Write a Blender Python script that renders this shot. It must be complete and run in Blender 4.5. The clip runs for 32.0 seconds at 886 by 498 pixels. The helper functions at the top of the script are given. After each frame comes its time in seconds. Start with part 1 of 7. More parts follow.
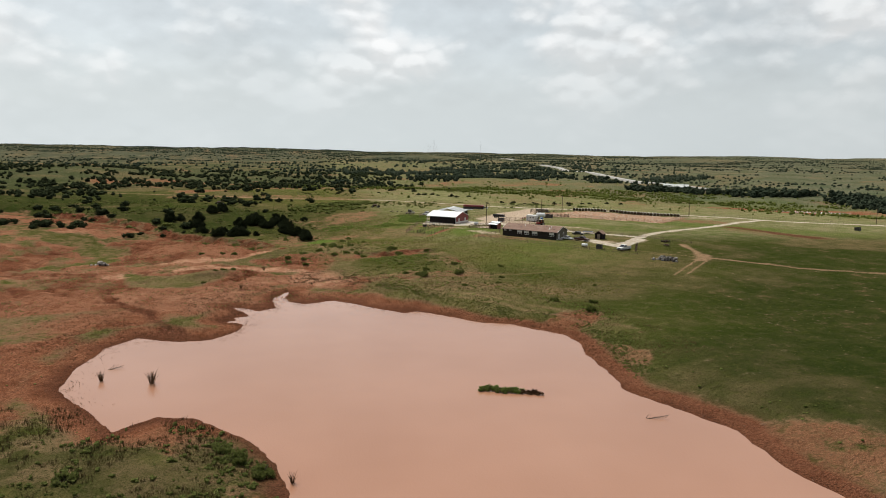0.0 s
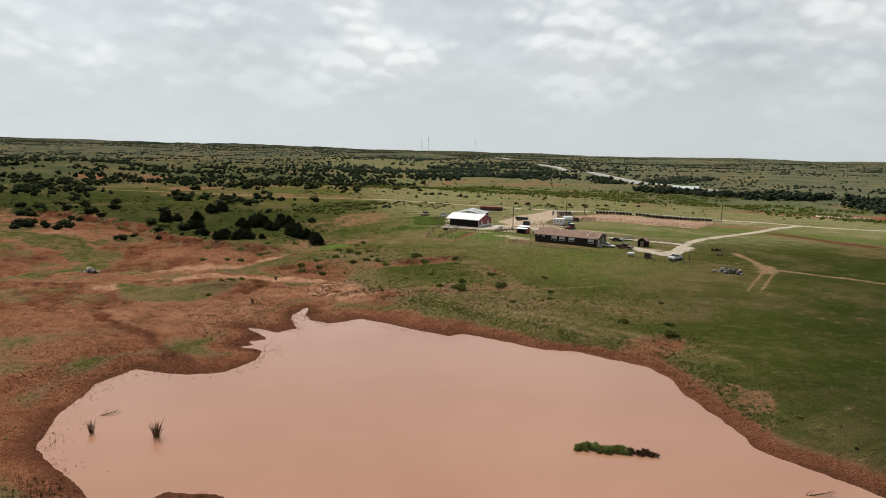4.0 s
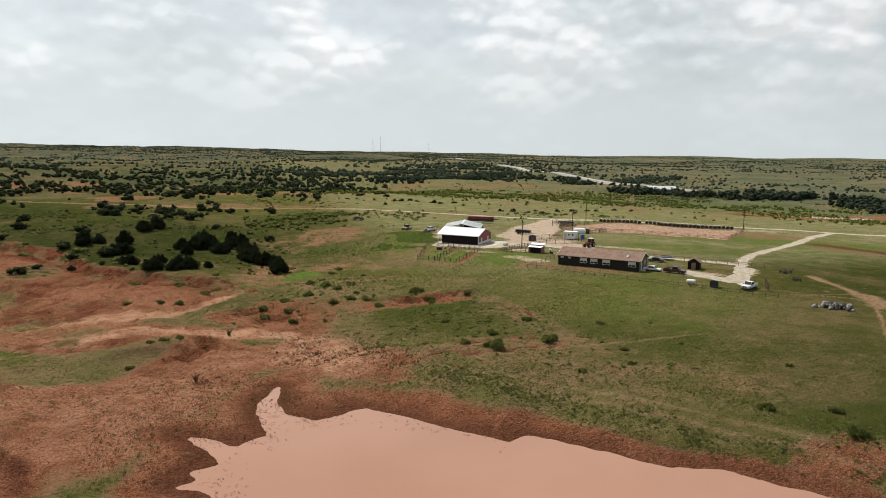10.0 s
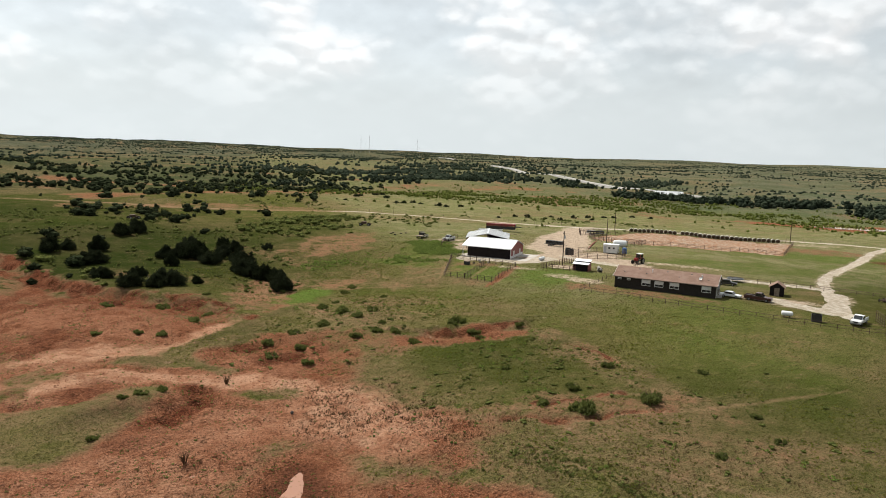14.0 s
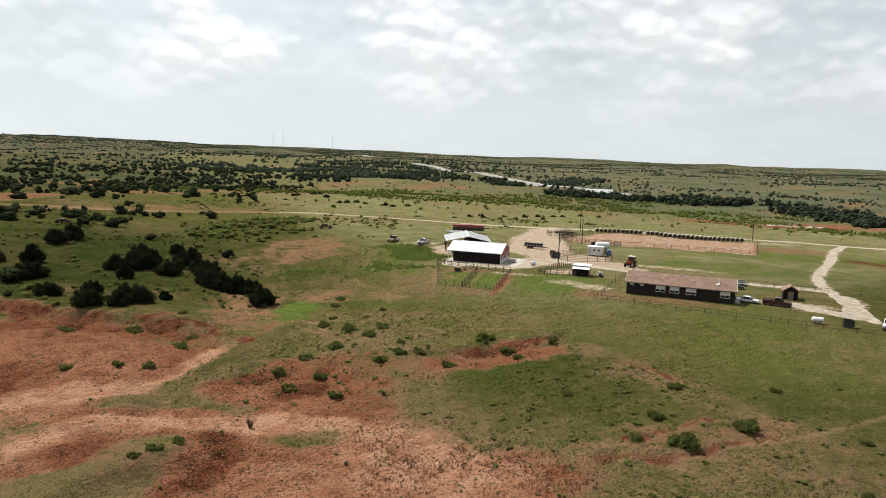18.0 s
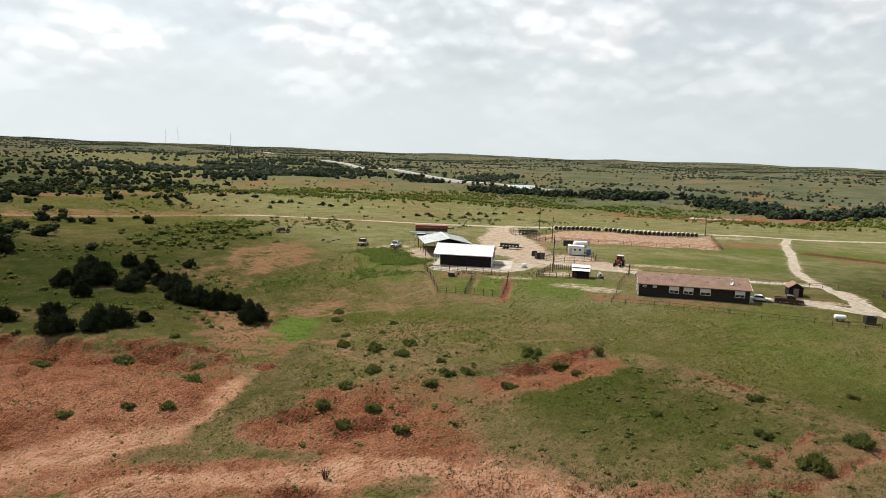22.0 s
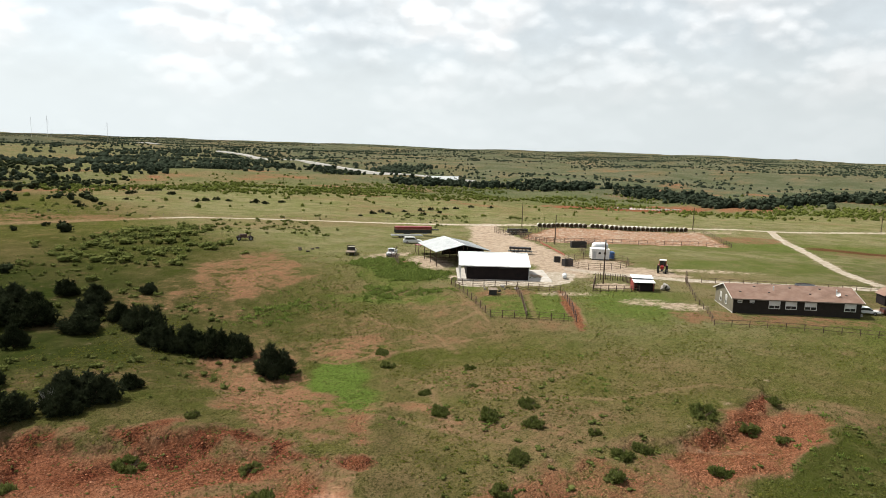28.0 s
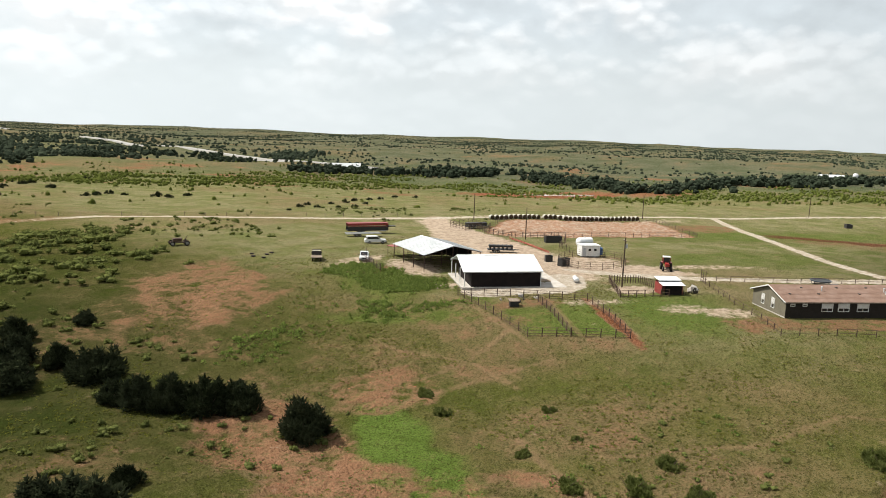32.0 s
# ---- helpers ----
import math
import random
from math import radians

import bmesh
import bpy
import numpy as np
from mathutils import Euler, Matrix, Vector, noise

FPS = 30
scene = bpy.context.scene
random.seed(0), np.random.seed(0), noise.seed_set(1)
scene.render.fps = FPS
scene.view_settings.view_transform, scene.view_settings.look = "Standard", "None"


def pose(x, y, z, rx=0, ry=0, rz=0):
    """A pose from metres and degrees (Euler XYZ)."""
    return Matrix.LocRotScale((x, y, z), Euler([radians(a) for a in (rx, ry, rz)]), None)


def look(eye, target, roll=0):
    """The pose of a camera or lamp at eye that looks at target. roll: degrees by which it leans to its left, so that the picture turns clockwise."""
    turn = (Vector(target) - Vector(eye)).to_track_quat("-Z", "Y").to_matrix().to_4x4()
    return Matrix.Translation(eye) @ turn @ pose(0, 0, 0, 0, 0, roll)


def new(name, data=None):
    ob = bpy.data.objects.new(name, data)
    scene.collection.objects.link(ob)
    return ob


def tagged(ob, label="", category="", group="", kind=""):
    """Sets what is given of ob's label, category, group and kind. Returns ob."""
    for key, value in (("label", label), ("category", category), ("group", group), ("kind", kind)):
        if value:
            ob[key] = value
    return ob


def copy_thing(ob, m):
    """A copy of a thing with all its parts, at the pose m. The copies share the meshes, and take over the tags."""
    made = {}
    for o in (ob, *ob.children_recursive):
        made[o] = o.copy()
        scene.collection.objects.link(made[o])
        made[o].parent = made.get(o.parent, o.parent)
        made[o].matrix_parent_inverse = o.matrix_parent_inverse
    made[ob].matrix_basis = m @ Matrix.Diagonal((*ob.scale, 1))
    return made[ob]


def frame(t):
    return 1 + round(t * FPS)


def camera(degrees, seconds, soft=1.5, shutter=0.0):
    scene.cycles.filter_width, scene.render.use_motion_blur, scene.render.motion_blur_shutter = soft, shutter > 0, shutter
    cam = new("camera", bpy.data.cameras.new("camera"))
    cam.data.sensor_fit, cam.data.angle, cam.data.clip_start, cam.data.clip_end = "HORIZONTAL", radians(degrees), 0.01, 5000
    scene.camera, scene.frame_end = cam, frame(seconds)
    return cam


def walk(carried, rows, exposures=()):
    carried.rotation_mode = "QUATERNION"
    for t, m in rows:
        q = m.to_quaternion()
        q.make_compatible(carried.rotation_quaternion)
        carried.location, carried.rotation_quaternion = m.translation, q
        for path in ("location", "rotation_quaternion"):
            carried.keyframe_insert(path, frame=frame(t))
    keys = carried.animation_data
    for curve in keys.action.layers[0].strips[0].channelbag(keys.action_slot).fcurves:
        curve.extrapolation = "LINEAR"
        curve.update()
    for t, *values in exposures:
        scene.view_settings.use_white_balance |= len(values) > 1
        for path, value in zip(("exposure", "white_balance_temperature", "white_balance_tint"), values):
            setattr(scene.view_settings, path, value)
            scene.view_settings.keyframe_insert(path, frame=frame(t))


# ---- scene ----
cam = camera(64.4, 32.0, 0.9)
PATH = [
    (0, (7.753, -4.893, 34.363), (8.41, -3.026, 34.075), 0.5),
    (1, (7.257, 2.055, 33.989), (7.916, 3.922, 33.7), 0.9),
    (2, (6.186, 8.62, 33.72), (6.845, 10.486, 33.431), 1.2),
    (4.5, (3.385, 28.318, 33.283), (4.092, 30.166, 32.99), 1.1),
    (5, (2.974, 33.241, 33.445), (3.713, 35.076, 33.152), 1.1),
    (6, (3.324, 42.809, 33.323), (4.091, 44.633, 33.031), 0.9),
    (7, (4.464, 52.316, 33.364), (5.253, 54.131, 33.073), 0.7),
    (8, (5.918, 61.317, 33.241), (6.724, 63.124, 32.951), 0.4),
    (9, (7.829, 70.582, 33.127), (8.642, 72.386, 32.836), 0.5),
    (10, (9.818, 79.844, 32.881), (10.632, 81.649, 32.593), 0.6),
    (11, (11.844, 89.444, 32.544), (12.659, 91.247, 32.257), 0.9),
    (12, (12.474, 98.139, 32.351), (13.297, 99.939, 32.065), 1.1),
    (13, (12.507, 106.681, 32.164), (13.338, 108.477, 31.877), 1.5),
    (14.5, (10.915, 117.93, 32.168), (11.787, 119.706, 31.879), 1.8),
    (16.5, (5.638, 129.653, 32.04), (6.617, 131.373, 31.75), 1.9),
    (17, (4.169, 132.415, 31.811), (5.18, 134.117, 31.523), 2.0),
    (19, (-3.245, 142.572, 31.388), (-2.113, 144.195, 31.099), 2.0),
    (20, (-6.951, 148.09, 31.294), (-5.758, 149.67, 31.004), 2.0),
    (21, (-9.309, 154.276, 30.952), (-8.062, 155.813, 30.664), 2.1),
    (22, (-10.992, 160.855, 30.964), (-9.694, 162.349, 30.676), 1.9),
    (23, (-12.163, 167.648, 30.827), (-10.816, 169.098, 30.541), 1.9),
    (24.5, (-11.814, 178.833, 30.523), (-10.399, 180.217, 30.241), 1.7),
    (26.5, (-10.982, 194.587, 30.206), (-9.503, 195.904, 29.925), 1.8),
    (27, (-10.561, 198.78, 29.914), (-9.069, 200.083, 29.635), 1.8),
    (27.5, (-10.1, 202.85, 29.79), (-8.598, 204.138, 29.502), 1.8),
    (28, (-9.643, 206.917, 29.662), (-8.13, 208.189, 29.356), 1.8),
    (28.5, (-9.13, 210.95, 29.63), (-7.608, 212.206, 29.295), 1.8),
    (29, (-8.619, 214.984, 29.604), (-7.087, 216.224, 29.264), 1.8),
    (30, (-7.419, 223.062, 29.325), (-5.831, 224.23, 28.987), 1.8),
    (31, (-6.088, 231.563, 29.294), (-4.438, 232.641, 28.955), 1.8),
    (32, (-5.304, 239.621, 28.998), (-3.598, 240.61, 28.662), 1.9),
]
walk(cam, [(t, look(eye, target, roll)) for t, eye, target, roll in PATH], [(0, 0.35), (4, 0.31), (7, 0.34), (9, 0.40), (14, 0.58), (19, 0.62), (24, 0.67), (32, 0.80)])

# ---- world and sun ----
SUN_AZ, SUN_EL = -18.0, 55.0  # compass degrees from +y towards +x; degrees up
world = bpy.data.worlds.new("sky")
scene.world = world
world.use_nodes = True
nt = world.node_tree
nt.nodes.clear()
out = nt.nodes.new("ShaderNodeOutputWorld")
back = nt.nodes.new("ShaderNodeBackground")
sky = nt.nodes.new("ShaderNodeTexSky")
sky.sky_type, sky.sun_disc = "NISHITA", False
sky.sun_elevation, sky.sun_rotation = radians(SUN_EL), radians(SUN_AZ)
sky.air_density, sky.dust_density, sky.ozone_density = 1.0, 2.5, 1.0
dim = nt.nodes.new("ShaderNodeVectorMath")
dim.operation = "SCALE"
dim.inputs["Scale"].default_value = 0.09
nt.links.new(sky.outputs[0], dim.inputs[0])
co = nt.nodes.new("ShaderNodeTexCoord")
sep = nt.nodes.new("ShaderNodeSeparateXYZ")
nt.links.new(co.outputs["Generated"], sep.inputs[0])


def wmath(op, a, b=None, clamp=False):
    n = nt.nodes.new("ShaderNodeMath")
    n.operation, n.use_clamp = op, clamp
    for k, v in enumerate((a, b)):
        if v is None:
            continue
        if isinstance(v, (int, float)):
            n.inputs[k].default_value = v
        else:
            nt.links.new(v, n.inputs[k])
    return n.outputs[0]


flat = nt.nodes.new("ShaderNodeMapping")
flat.inputs["Scale"].default_value = (1.0, 1.0, 1.75)  # heaps are wider than high
nt.links.new(co.outputs["Generated"], flat.inputs[0])


def cloud_noise(scale, detail, rough_, shift):
    m = nt.nodes.new("ShaderNodeMapping")
    m.inputs["Location"].default_value = shift
    nt.links.new(flat.outputs[0], m.inputs[0])
    n = nt.nodes.new("ShaderNodeTexNoise")
    n.inputs["Scale"].default_value, n.inputs["Detail"].default_value, n.inputs["Roughness"].default_value = scale, detail, rough_
    nt.links.new(m.outputs[0], n.inputs["Vector"])
    return n.outputs[0]


def wramp(v, stops):
    r = nt.nodes.new("ShaderNodeValToRGB")
    while len(r.color_ramp.elements) < len(stops):
        r.color_ramp.elements.new(0.5)
    for e, (p, c) in zip(r.color_ramp.elements, stops):
        e.position, e.color = p, (*c, 1)
    nt.links.new(v, r.inputs[0])
    return r.outputs[0]


def wmix(f, a, b):
    m = nt.nodes.new("ShaderNodeMix")
    m.data_type = "RGBA"
    if isinstance(f, (int, float)):
        m.inputs[0].default_value = f
    else:
        nt.links.new(f, m.inputs[0])
    for k, v in ((6, a), (7, b)):
        if isinstance(v, tuple):
            m.inputs[k].default_value = (*v, 1)
        else:
            nt.links.new(v, m.inputs[k])
    return m.outputs[2]


swirl = nt.nodes.new("ShaderNodeTexNoise")
swirl.inputs["Scale"].default_value, swirl.inputs["Detail"].default_value, swirl.inputs["Roughness"].default_value = 14.0, 5, 0.6
nt.links.new(flat.outputs[0], swirl.inputs["Vector"])
bend = nt.nodes.new("ShaderNodeVectorMath")
bend.operation = "SCALE"
bend.inputs["Scale"].default_value = 0.045
nt.links.new(swirl.outputs["Color"], bend.inputs[0])
bent = nt.nodes.new("ShaderNodeVectorMath")
nt.links.new(flat.outputs[0], bent.inputs[0]), nt.links.new(bend.outputs[0], bent.inputs[1])


def heaps(lift):
    """Billowing heaps of cloud: rounded cells over a broad swell, looked up a little higher by lift."""
    m = nt.nodes.new("ShaderNodeMapping")
    m.inputs["Location"].default_value = (5.3, 2.9, 0.4 + lift)
    nt.links.new(bent.outputs[0], m.inputs[0])
    total = None
    for scale, share in ((5.5, 0.50), (13.0, 0.30), (31.0, 0.20)):
        n = nt.nodes.new("ShaderNodeTexVoronoi")
        n.feature = "SMOOTH_F1"
        n.inputs["Scale"].default_value, n.inputs["Smoothness"].default_value = scale, 0.2
        nt.links.new(m.outputs[0], n.inputs["Vector"])
        one = wmath("MULTIPLY", wmath("SUBTRACT", 1.0, n.outputs["Distance"]), share)
        total = one if total is None else wmath("ADD", total, one)
    return total


big = cloud_noise(3.0, 4, 0.5, (3.1, 1.7, 0.2))
fleece = cloud_noise(16.0, 7, 0.6, (7.4, -2.2, 0))
base = cloud_noise(5.0, 4, 0.5, (1.4, 5.2, 0))
puff, above = heaps(0.0), heaps(0.022)
cover = wmath("ADD", wmath("ADD", wmath("MULTIPLY", puff, 0.60), wmath("MULTIPLY", big, 0.55)), wmath("MULTIPLY", fleece, 0.12))
mask = wramp(cover, [(0.60, (0, 0, 0)), (0.69, (0.6, 0.6, 0.6)), (0.77, (1, 1, 1))])
shade = wramp(base, [(0.42, (0.95, 0.955, 0.955)), (0.50, (0.885, 0.905, 0.91)), (0.58, (0.79, 0.825, 0.84))])
veil = wmix(0.80, dim.outputs[0], (0.765, 0.825, 0.85))  # thin high haze over the blue
relief_ = wmath("MAXIMUM", wmath("MINIMUM", wmath("ADD", 1.01, wmath("MULTIPLY", wmath("SUBTRACT", puff, above), 1.7)), 1.13), 0.90)
lit = nt.nodes.new("ShaderNodeVectorMath")  # tops of the heaps, towards the sun, are whiter
lit.operation = "SCALE"
nt.links.new(shade, lit.inputs[0]), nt.links.new(relief_, lit.inputs["Scale"])
thin_ = nt.nodes.new("ShaderNodeVectorMath")  # the haze between the heaps is faintly ribbed
thin_.operation = "SCALE"
ribs = wmath("ADD", wmath("MULTIPLY", wmath("SUBTRACT", puff, above), 0.35), wmath("MULTIPLY", wmath("SUBTRACT", 0.5, base), 0.40))
nt.links.new(veil, thin_.inputs[0]), nt.links.new(wmath("ADD", wmath("ADD", 1.0, ribs), wmath("MULTIPLY", wmath("SUBTRACT", fleece, 0.5), 0.22)), thin_.inputs["Scale"])
clouded = wmix(wmath("MULTIPLY", mask, 0.9), thin_.outputs[0], lit.outputs[0])
low = wmath("MULTIPLY", wmath("SUBTRACT", 0.135, sep.outputs["Z"]), 10.0, True)
clouded = wmix(wmath("MULTIPLY", low, 0.88), clouded, (0.705, 0.76, 0.772))
# the haze is brighter on the sun's side of the sky
sunward = wmath("ADD", wmath("MULTIPLY", sep.outputs["X"], math.sin(radians(SUN_AZ))), wmath("MULTIPLY", sep.outputs["Y"], math.cos(radians(SUN_AZ))))
gain = nt.nodes.new("ShaderNodeVectorMath")
gain.operation = "SCALE"
nt.links.new(clouded, gain.inputs[0])
nt.links.new(wmath("ADD", 1.0, wmath("MULTIPLY", sunward, 0.20)), gain.inputs["Scale"])
nt.links.new(gain.outputs[0], back.inputs[0])
back.inputs[1].default_value = 0.62
nt.links.new(back.outputs[0], out.inputs[0])

sun = new("sun", bpy.data.lights.new("sun", "SUN"))
sun.data.energy, sun.data.angle, sun.data.color = 5.0, radians(0.53), (1.0, 0.95, 0.86)
az, el = radians(SUN_AZ), radians(SUN_EL)
sun.matrix_world = look((math.sin(az) * math.cos(el), math.cos(az) * math.cos(el), math.sin(el)), (0, 0, 0))


# ---- materials ----
class Shader:
    """A node material with a few shorthands."""

    def __init__(self, name, rough_=0.8, metal=0.0):
        self.mat = bpy.data.materials.new(name)
        self.mat.use_nodes = True
        self.t = self.mat.node_tree
        self.bsdf = self.t.nodes["Principled BSDF"]
        self.bsdf.inputs["Roughness"].default_value, self.bsdf.inputs["Metallic"].default_value = rough_, metal
        self.place = self.t.nodes.new("ShaderNodeTexCoord").outputs["Object"]

    def link(self, v, socket):
        if isinstance(v, tuple):
            socket.default_value = (*v, 1) if len(v) == 3 else v
        elif isinstance(v, (int, float)):
            socket.default_value = v
        else:
            self.t.links.new(v, socket)

    def noise(self, scale, detail=4, r=0.6, stretch=None):
        n = self.t.nodes.new("ShaderNodeTexNoise")
        n.inputs["Scale"].default_value, n.inputs["Detail"].default_value, n.inputs["Roughness"].default_value = scale, detail, r
        v = self.place
        if stretch:
            m = self.t.nodes.new("ShaderNodeMapping")
            m.inputs["Scale"].default_value = stretch
            self.t.links.new(v, m.inputs[0])
            v = m.outputs[0]
        self.t.links.new(v, n.inputs["Vector"])
        return n.outputs[0]

    def cells(self, scale, kind="F1"):
        n = self.t.nodes.new("ShaderNodeTexVoronoi")
        n.feature = kind
        n.inputs["Scale"].default_value = scale
        self.t.links.new(self.place, n.inputs["Vector"])
        return n

    def attr(self, name):
        n = self.t.nodes.new("ShaderNodeAttribute")
        n.attribute_name = name
        return n.outputs["Fac"]

    def math(self, op, a, b=0.0, clamp=False):
        n = self.t.nodes.new("ShaderNodeMath")
        n.operation, n.use_clamp = op, clamp
        self.link(a, n.inputs[0]), self.link(b, n.inputs[1])
        return n.outputs[0]

    def span(self, v, a, b):
        n = self.t.nodes.new("ShaderNodeMapRange")
        n.interpolation_type = "SMOOTHSTEP"
        self.link(v, n.inputs[0])
        n.inputs[1].default_value, n.inputs[2].default_value = a, b
        return n.outputs[0]

    def mix(self, f, a, b):
        m = self.t.nodes.new("ShaderNodeMix")
        m.data_type = "RGBA"
        self.link(f, m.inputs[0]), self.link(a, m.inputs[6]), self.link(b, m.inputs[7])
        return m.outputs[2]

    def island(self):
        return self.t.nodes.new("ShaderNodeNewGeometry").outputs["Random Per Island"]

    def each(self):
        return self.t.nodes.new("ShaderNodeObjectInfo").outputs["Random"]

    def bump(self, h, strength, distance):
        b = self.t.nodes.new("ShaderNodeBump")
        b.inputs["Strength"].default_value, b.inputs["Distance"].default_value = strength, distance
        self.link(h, b.inputs["Height"])
        self.t.links.new(b.outputs[0], self.bsdf.inputs["Normal"])

    def done(self, colour):
        self.link(colour, self.bsdf.inputs["Base Color"])
        return self.mat


def paint(name, a, b, rough_=0.6, metal=0.0, scale=1.5, grain=20.0, bump=0.0):
    """Worn paint or metal: two shades in patches and a fine grain."""
    s = Shader(name, rough_, metal)
    if rough_ >= 0.85:
        s.bsdf.inputs["Specular IOR Level"].default_value = 0.12
    a, b = tuple(0.78 * v for v in a), tuple(0.78 * v for v in b)
    c = s.mix(s.span(s.noise(scale, 6), 0.35, 0.7), a, b)
    c = s.mix(s.math("MULTIPLY", s.span(s.noise(grain, 3), 0.45, 0.75), 0.35), c, tuple(0.55 * v for v in b))
    if bump:
        s.bump(s.noise(grain, 3), 0.4, bump)
    return s.done(c)


def ground_material():
    s = Shader("pasture_and_red_earth", 0.95)
    s.bsdf.inputs["Specular IOR Level"].default_value = 0.0
    n_big, n_mid, n_small, n_fine = s.noise(0.022, 5, 0.6), s.noise(0.13, 6, 0.6), s.noise(0.75, 6, 0.68), s.noise(4.5, 4, 0.7)
    speck, mottle = s.noise(1.7, 5, 0.75), s.noise(0.32, 8, 0.7)
    clod = s.cells(2.6).outputs["Distance"]
    grain = s.noise(7.0, 3, 0.6)
    # grass: green to olive, tan where it is thin, dark where it is rank or has cloud shade painted in
    grass = s.mix(s.span(n_big, 0.36, 0.64), (0.058, 0.069, 0.011), (0.092, 0.085, 0.024))
    grass = s.mix(s.math("MULTIPLY", s.span(n_mid, 0.42, 0.66), 0.5), grass, (0.118, 0.093, 0.038))
    grass = s.mix(s.attr("lush"), grass, s.mix(n_small, (0.064, 0.106, 0.015), (0.110, 0.156, 0.036)))
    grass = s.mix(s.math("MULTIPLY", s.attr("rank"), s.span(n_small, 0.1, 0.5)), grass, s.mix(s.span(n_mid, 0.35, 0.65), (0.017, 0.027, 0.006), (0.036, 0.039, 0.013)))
    # distance haze painted in: grey-green grass first, then bluer hills
    grass = s.mix(s.math("MULTIPLY", s.attr("hazed_grass"), 0.92), grass, s.mix(s.span(n_big, 0.4, 0.6), (0.062, 0.076, 0.048), (0.098, 0.100, 0.070)))
    grass = s.mix(s.math("MULTIPLY", s.attr("hazed_hills"), 0.9), grass, s.mix(s.span(n_big, 0.42, 0.6), (0.036, 0.048, 0.037), (0.064, 0.071, 0.054)))
    short = s.math("MULTIPLY", s.attr("mown"), s.math("SUBTRACT", 1.0, s.math("MAXIMUM", s.attr("hazed_hills"), s.attr("hazed_grass"))))
    grass = s.mix(s.math("MULTIPLY", short, s.math("SUBTRACT", 0.9, s.attr("lush"))), grass, s.mix(s.span(n_mid, 0.38, 0.62), (0.122, 0.134, 0.048), (0.205, 0.183, 0.102)))
    long_ = s.math("SUBTRACT", 1.0, s.math("MULTIPLY", short, 0.55))
    tan = s.mix(n_small, (0.125, 0.082, 0.042), (0.211, 0.143, 0.084))
    dry = s.math("MULTIPLY", s.attr("dry"), s.span(s.math("ADD", n_mid, s.math("MULTIPLY", n_small, 0.5)), 0.42, 0.85))
    grass = s.mix(s.math("MULTIPLY", dry, 0.8), grass, tan)
    grass = s.mix(s.math("MULTIPLY", s.span(s.attr("soil"), 0.16, 0.5), s.math("MULTIPLY", s.span(mottle, 0.40, 0.60), 0.8)), grass, tan)
    thin = s.math("SUBTRACT", 1.0, s.math("MULTIPLY", s.math("MAXIMUM", s.math("MAXIMUM", s.attr("rank"), s.math("MAXIMUM", s.attr("hazed_hills"), s.attr("hazed_grass"))), s.attr("lush")), 0.75))
    grass = s.mix(s.math("MULTIPLY", s.math("MULTIPLY", s.span(mottle, 0.50, 0.60), 0.34), thin), grass, (0.159, 0.124, 0.058))
    grass = s.mix(s.math("MULTIPLY", s.math("MULTIPLY", s.span(mottle, 0.48, 0.38), 0.30), long_), grass, (0.038, 0.048, 0.009))
    grass = s.mix(s.math("MULTIPLY", s.math("MULTIPLY", s.span(speck, 0.55, 0.61), 0.6), long_), grass, (0.025, 0.031, 0.007))
    grass = s.mix(s.math("MULTIPLY", s.span(n_fine, 0.50, 0.60), 0.72), grass, (0.032, 0.037, 0.010))
    grass = s.mix(s.math("MULTIPLY", s.math("MULTIPLY", s.span(grain, 0.48, 0.38), 0.5), s.math("MULTIPLY", thin, thin)), grass, (0.176, 0.154, 0.077))
    # red earth: even and pebbly, pale where it is crusted, dark where it is raw or has shade painted in
    earth = s.mix(s.span(n_mid, 0.3, 0.7), (0.159, 0.057, 0.027), (0.218, 0.088, 0.047))
    earth = s.mix(s.math("MULTIPLY", s.span(mottle, 0.58, 0.42), 0.4), earth, (0.271, 0.122, 0.070))
    earth = s.mix(s.math("MULTIPLY", s.attr("pale"), s.span(n_small, 0.05, 0.50)), earth, s.mix(s.span(mottle, 0.4, 0.6), (0.397, 0.230, 0.148), (0.317, 0.161, 0.097)))
    crumbs = s.math("SUBTRACT", 1.0, s.math("MULTIPLY", s.attr("pale"), 0.72))
    earth = s.mix(s.math("MULTIPLY", s.math("MULTIPLY", s.span(mottle, 0.53, 0.62), 0.55), crumbs), earth, (0.098, 0.031, 0.014))
    earth = s.mix(s.math("MULTIPLY", s.math("MULTIPLY", s.span(clod, 0.36, 0.62), 0.30), crumbs), earth, (0.073, 0.025, 0.011))
    earth = s.mix(s.math("MULTIPLY", s.math("MULTIPLY", s.span(n_fine, 0.50, 0.58), 0.62), crumbs), earth, (0.065, 0.024, 0.011))
    earth = s.mix(s.math("MULTIPLY", s.math("MULTIPLY", s.span(grain, 0.47, 0.37), 0.5), crumbs), earth, (0.351, 0.185, 0.112))
    earth = s.mix(s.math("MULTIPLY", s.math("MULTIPLY", s.span(speck, 0.565, 0.61), 0.6), crumbs), earth, (0.054, 0.031, 0.011))
    earth = s.mix(s.math("MULTIPLY", s.attr("deep"), s.span(mottle, 0.66, 0.40)), earth, s.mix(s.span(n_fine, 0.42, 0.56), (0.124, 0.040, 0.021), (0.036, 0.013, 0.008)))
    earth = s.mix(s.math("MULTIPLY", s.span(s.attr("soil"), 0.95, 0.45), 0.6), earth, tan)
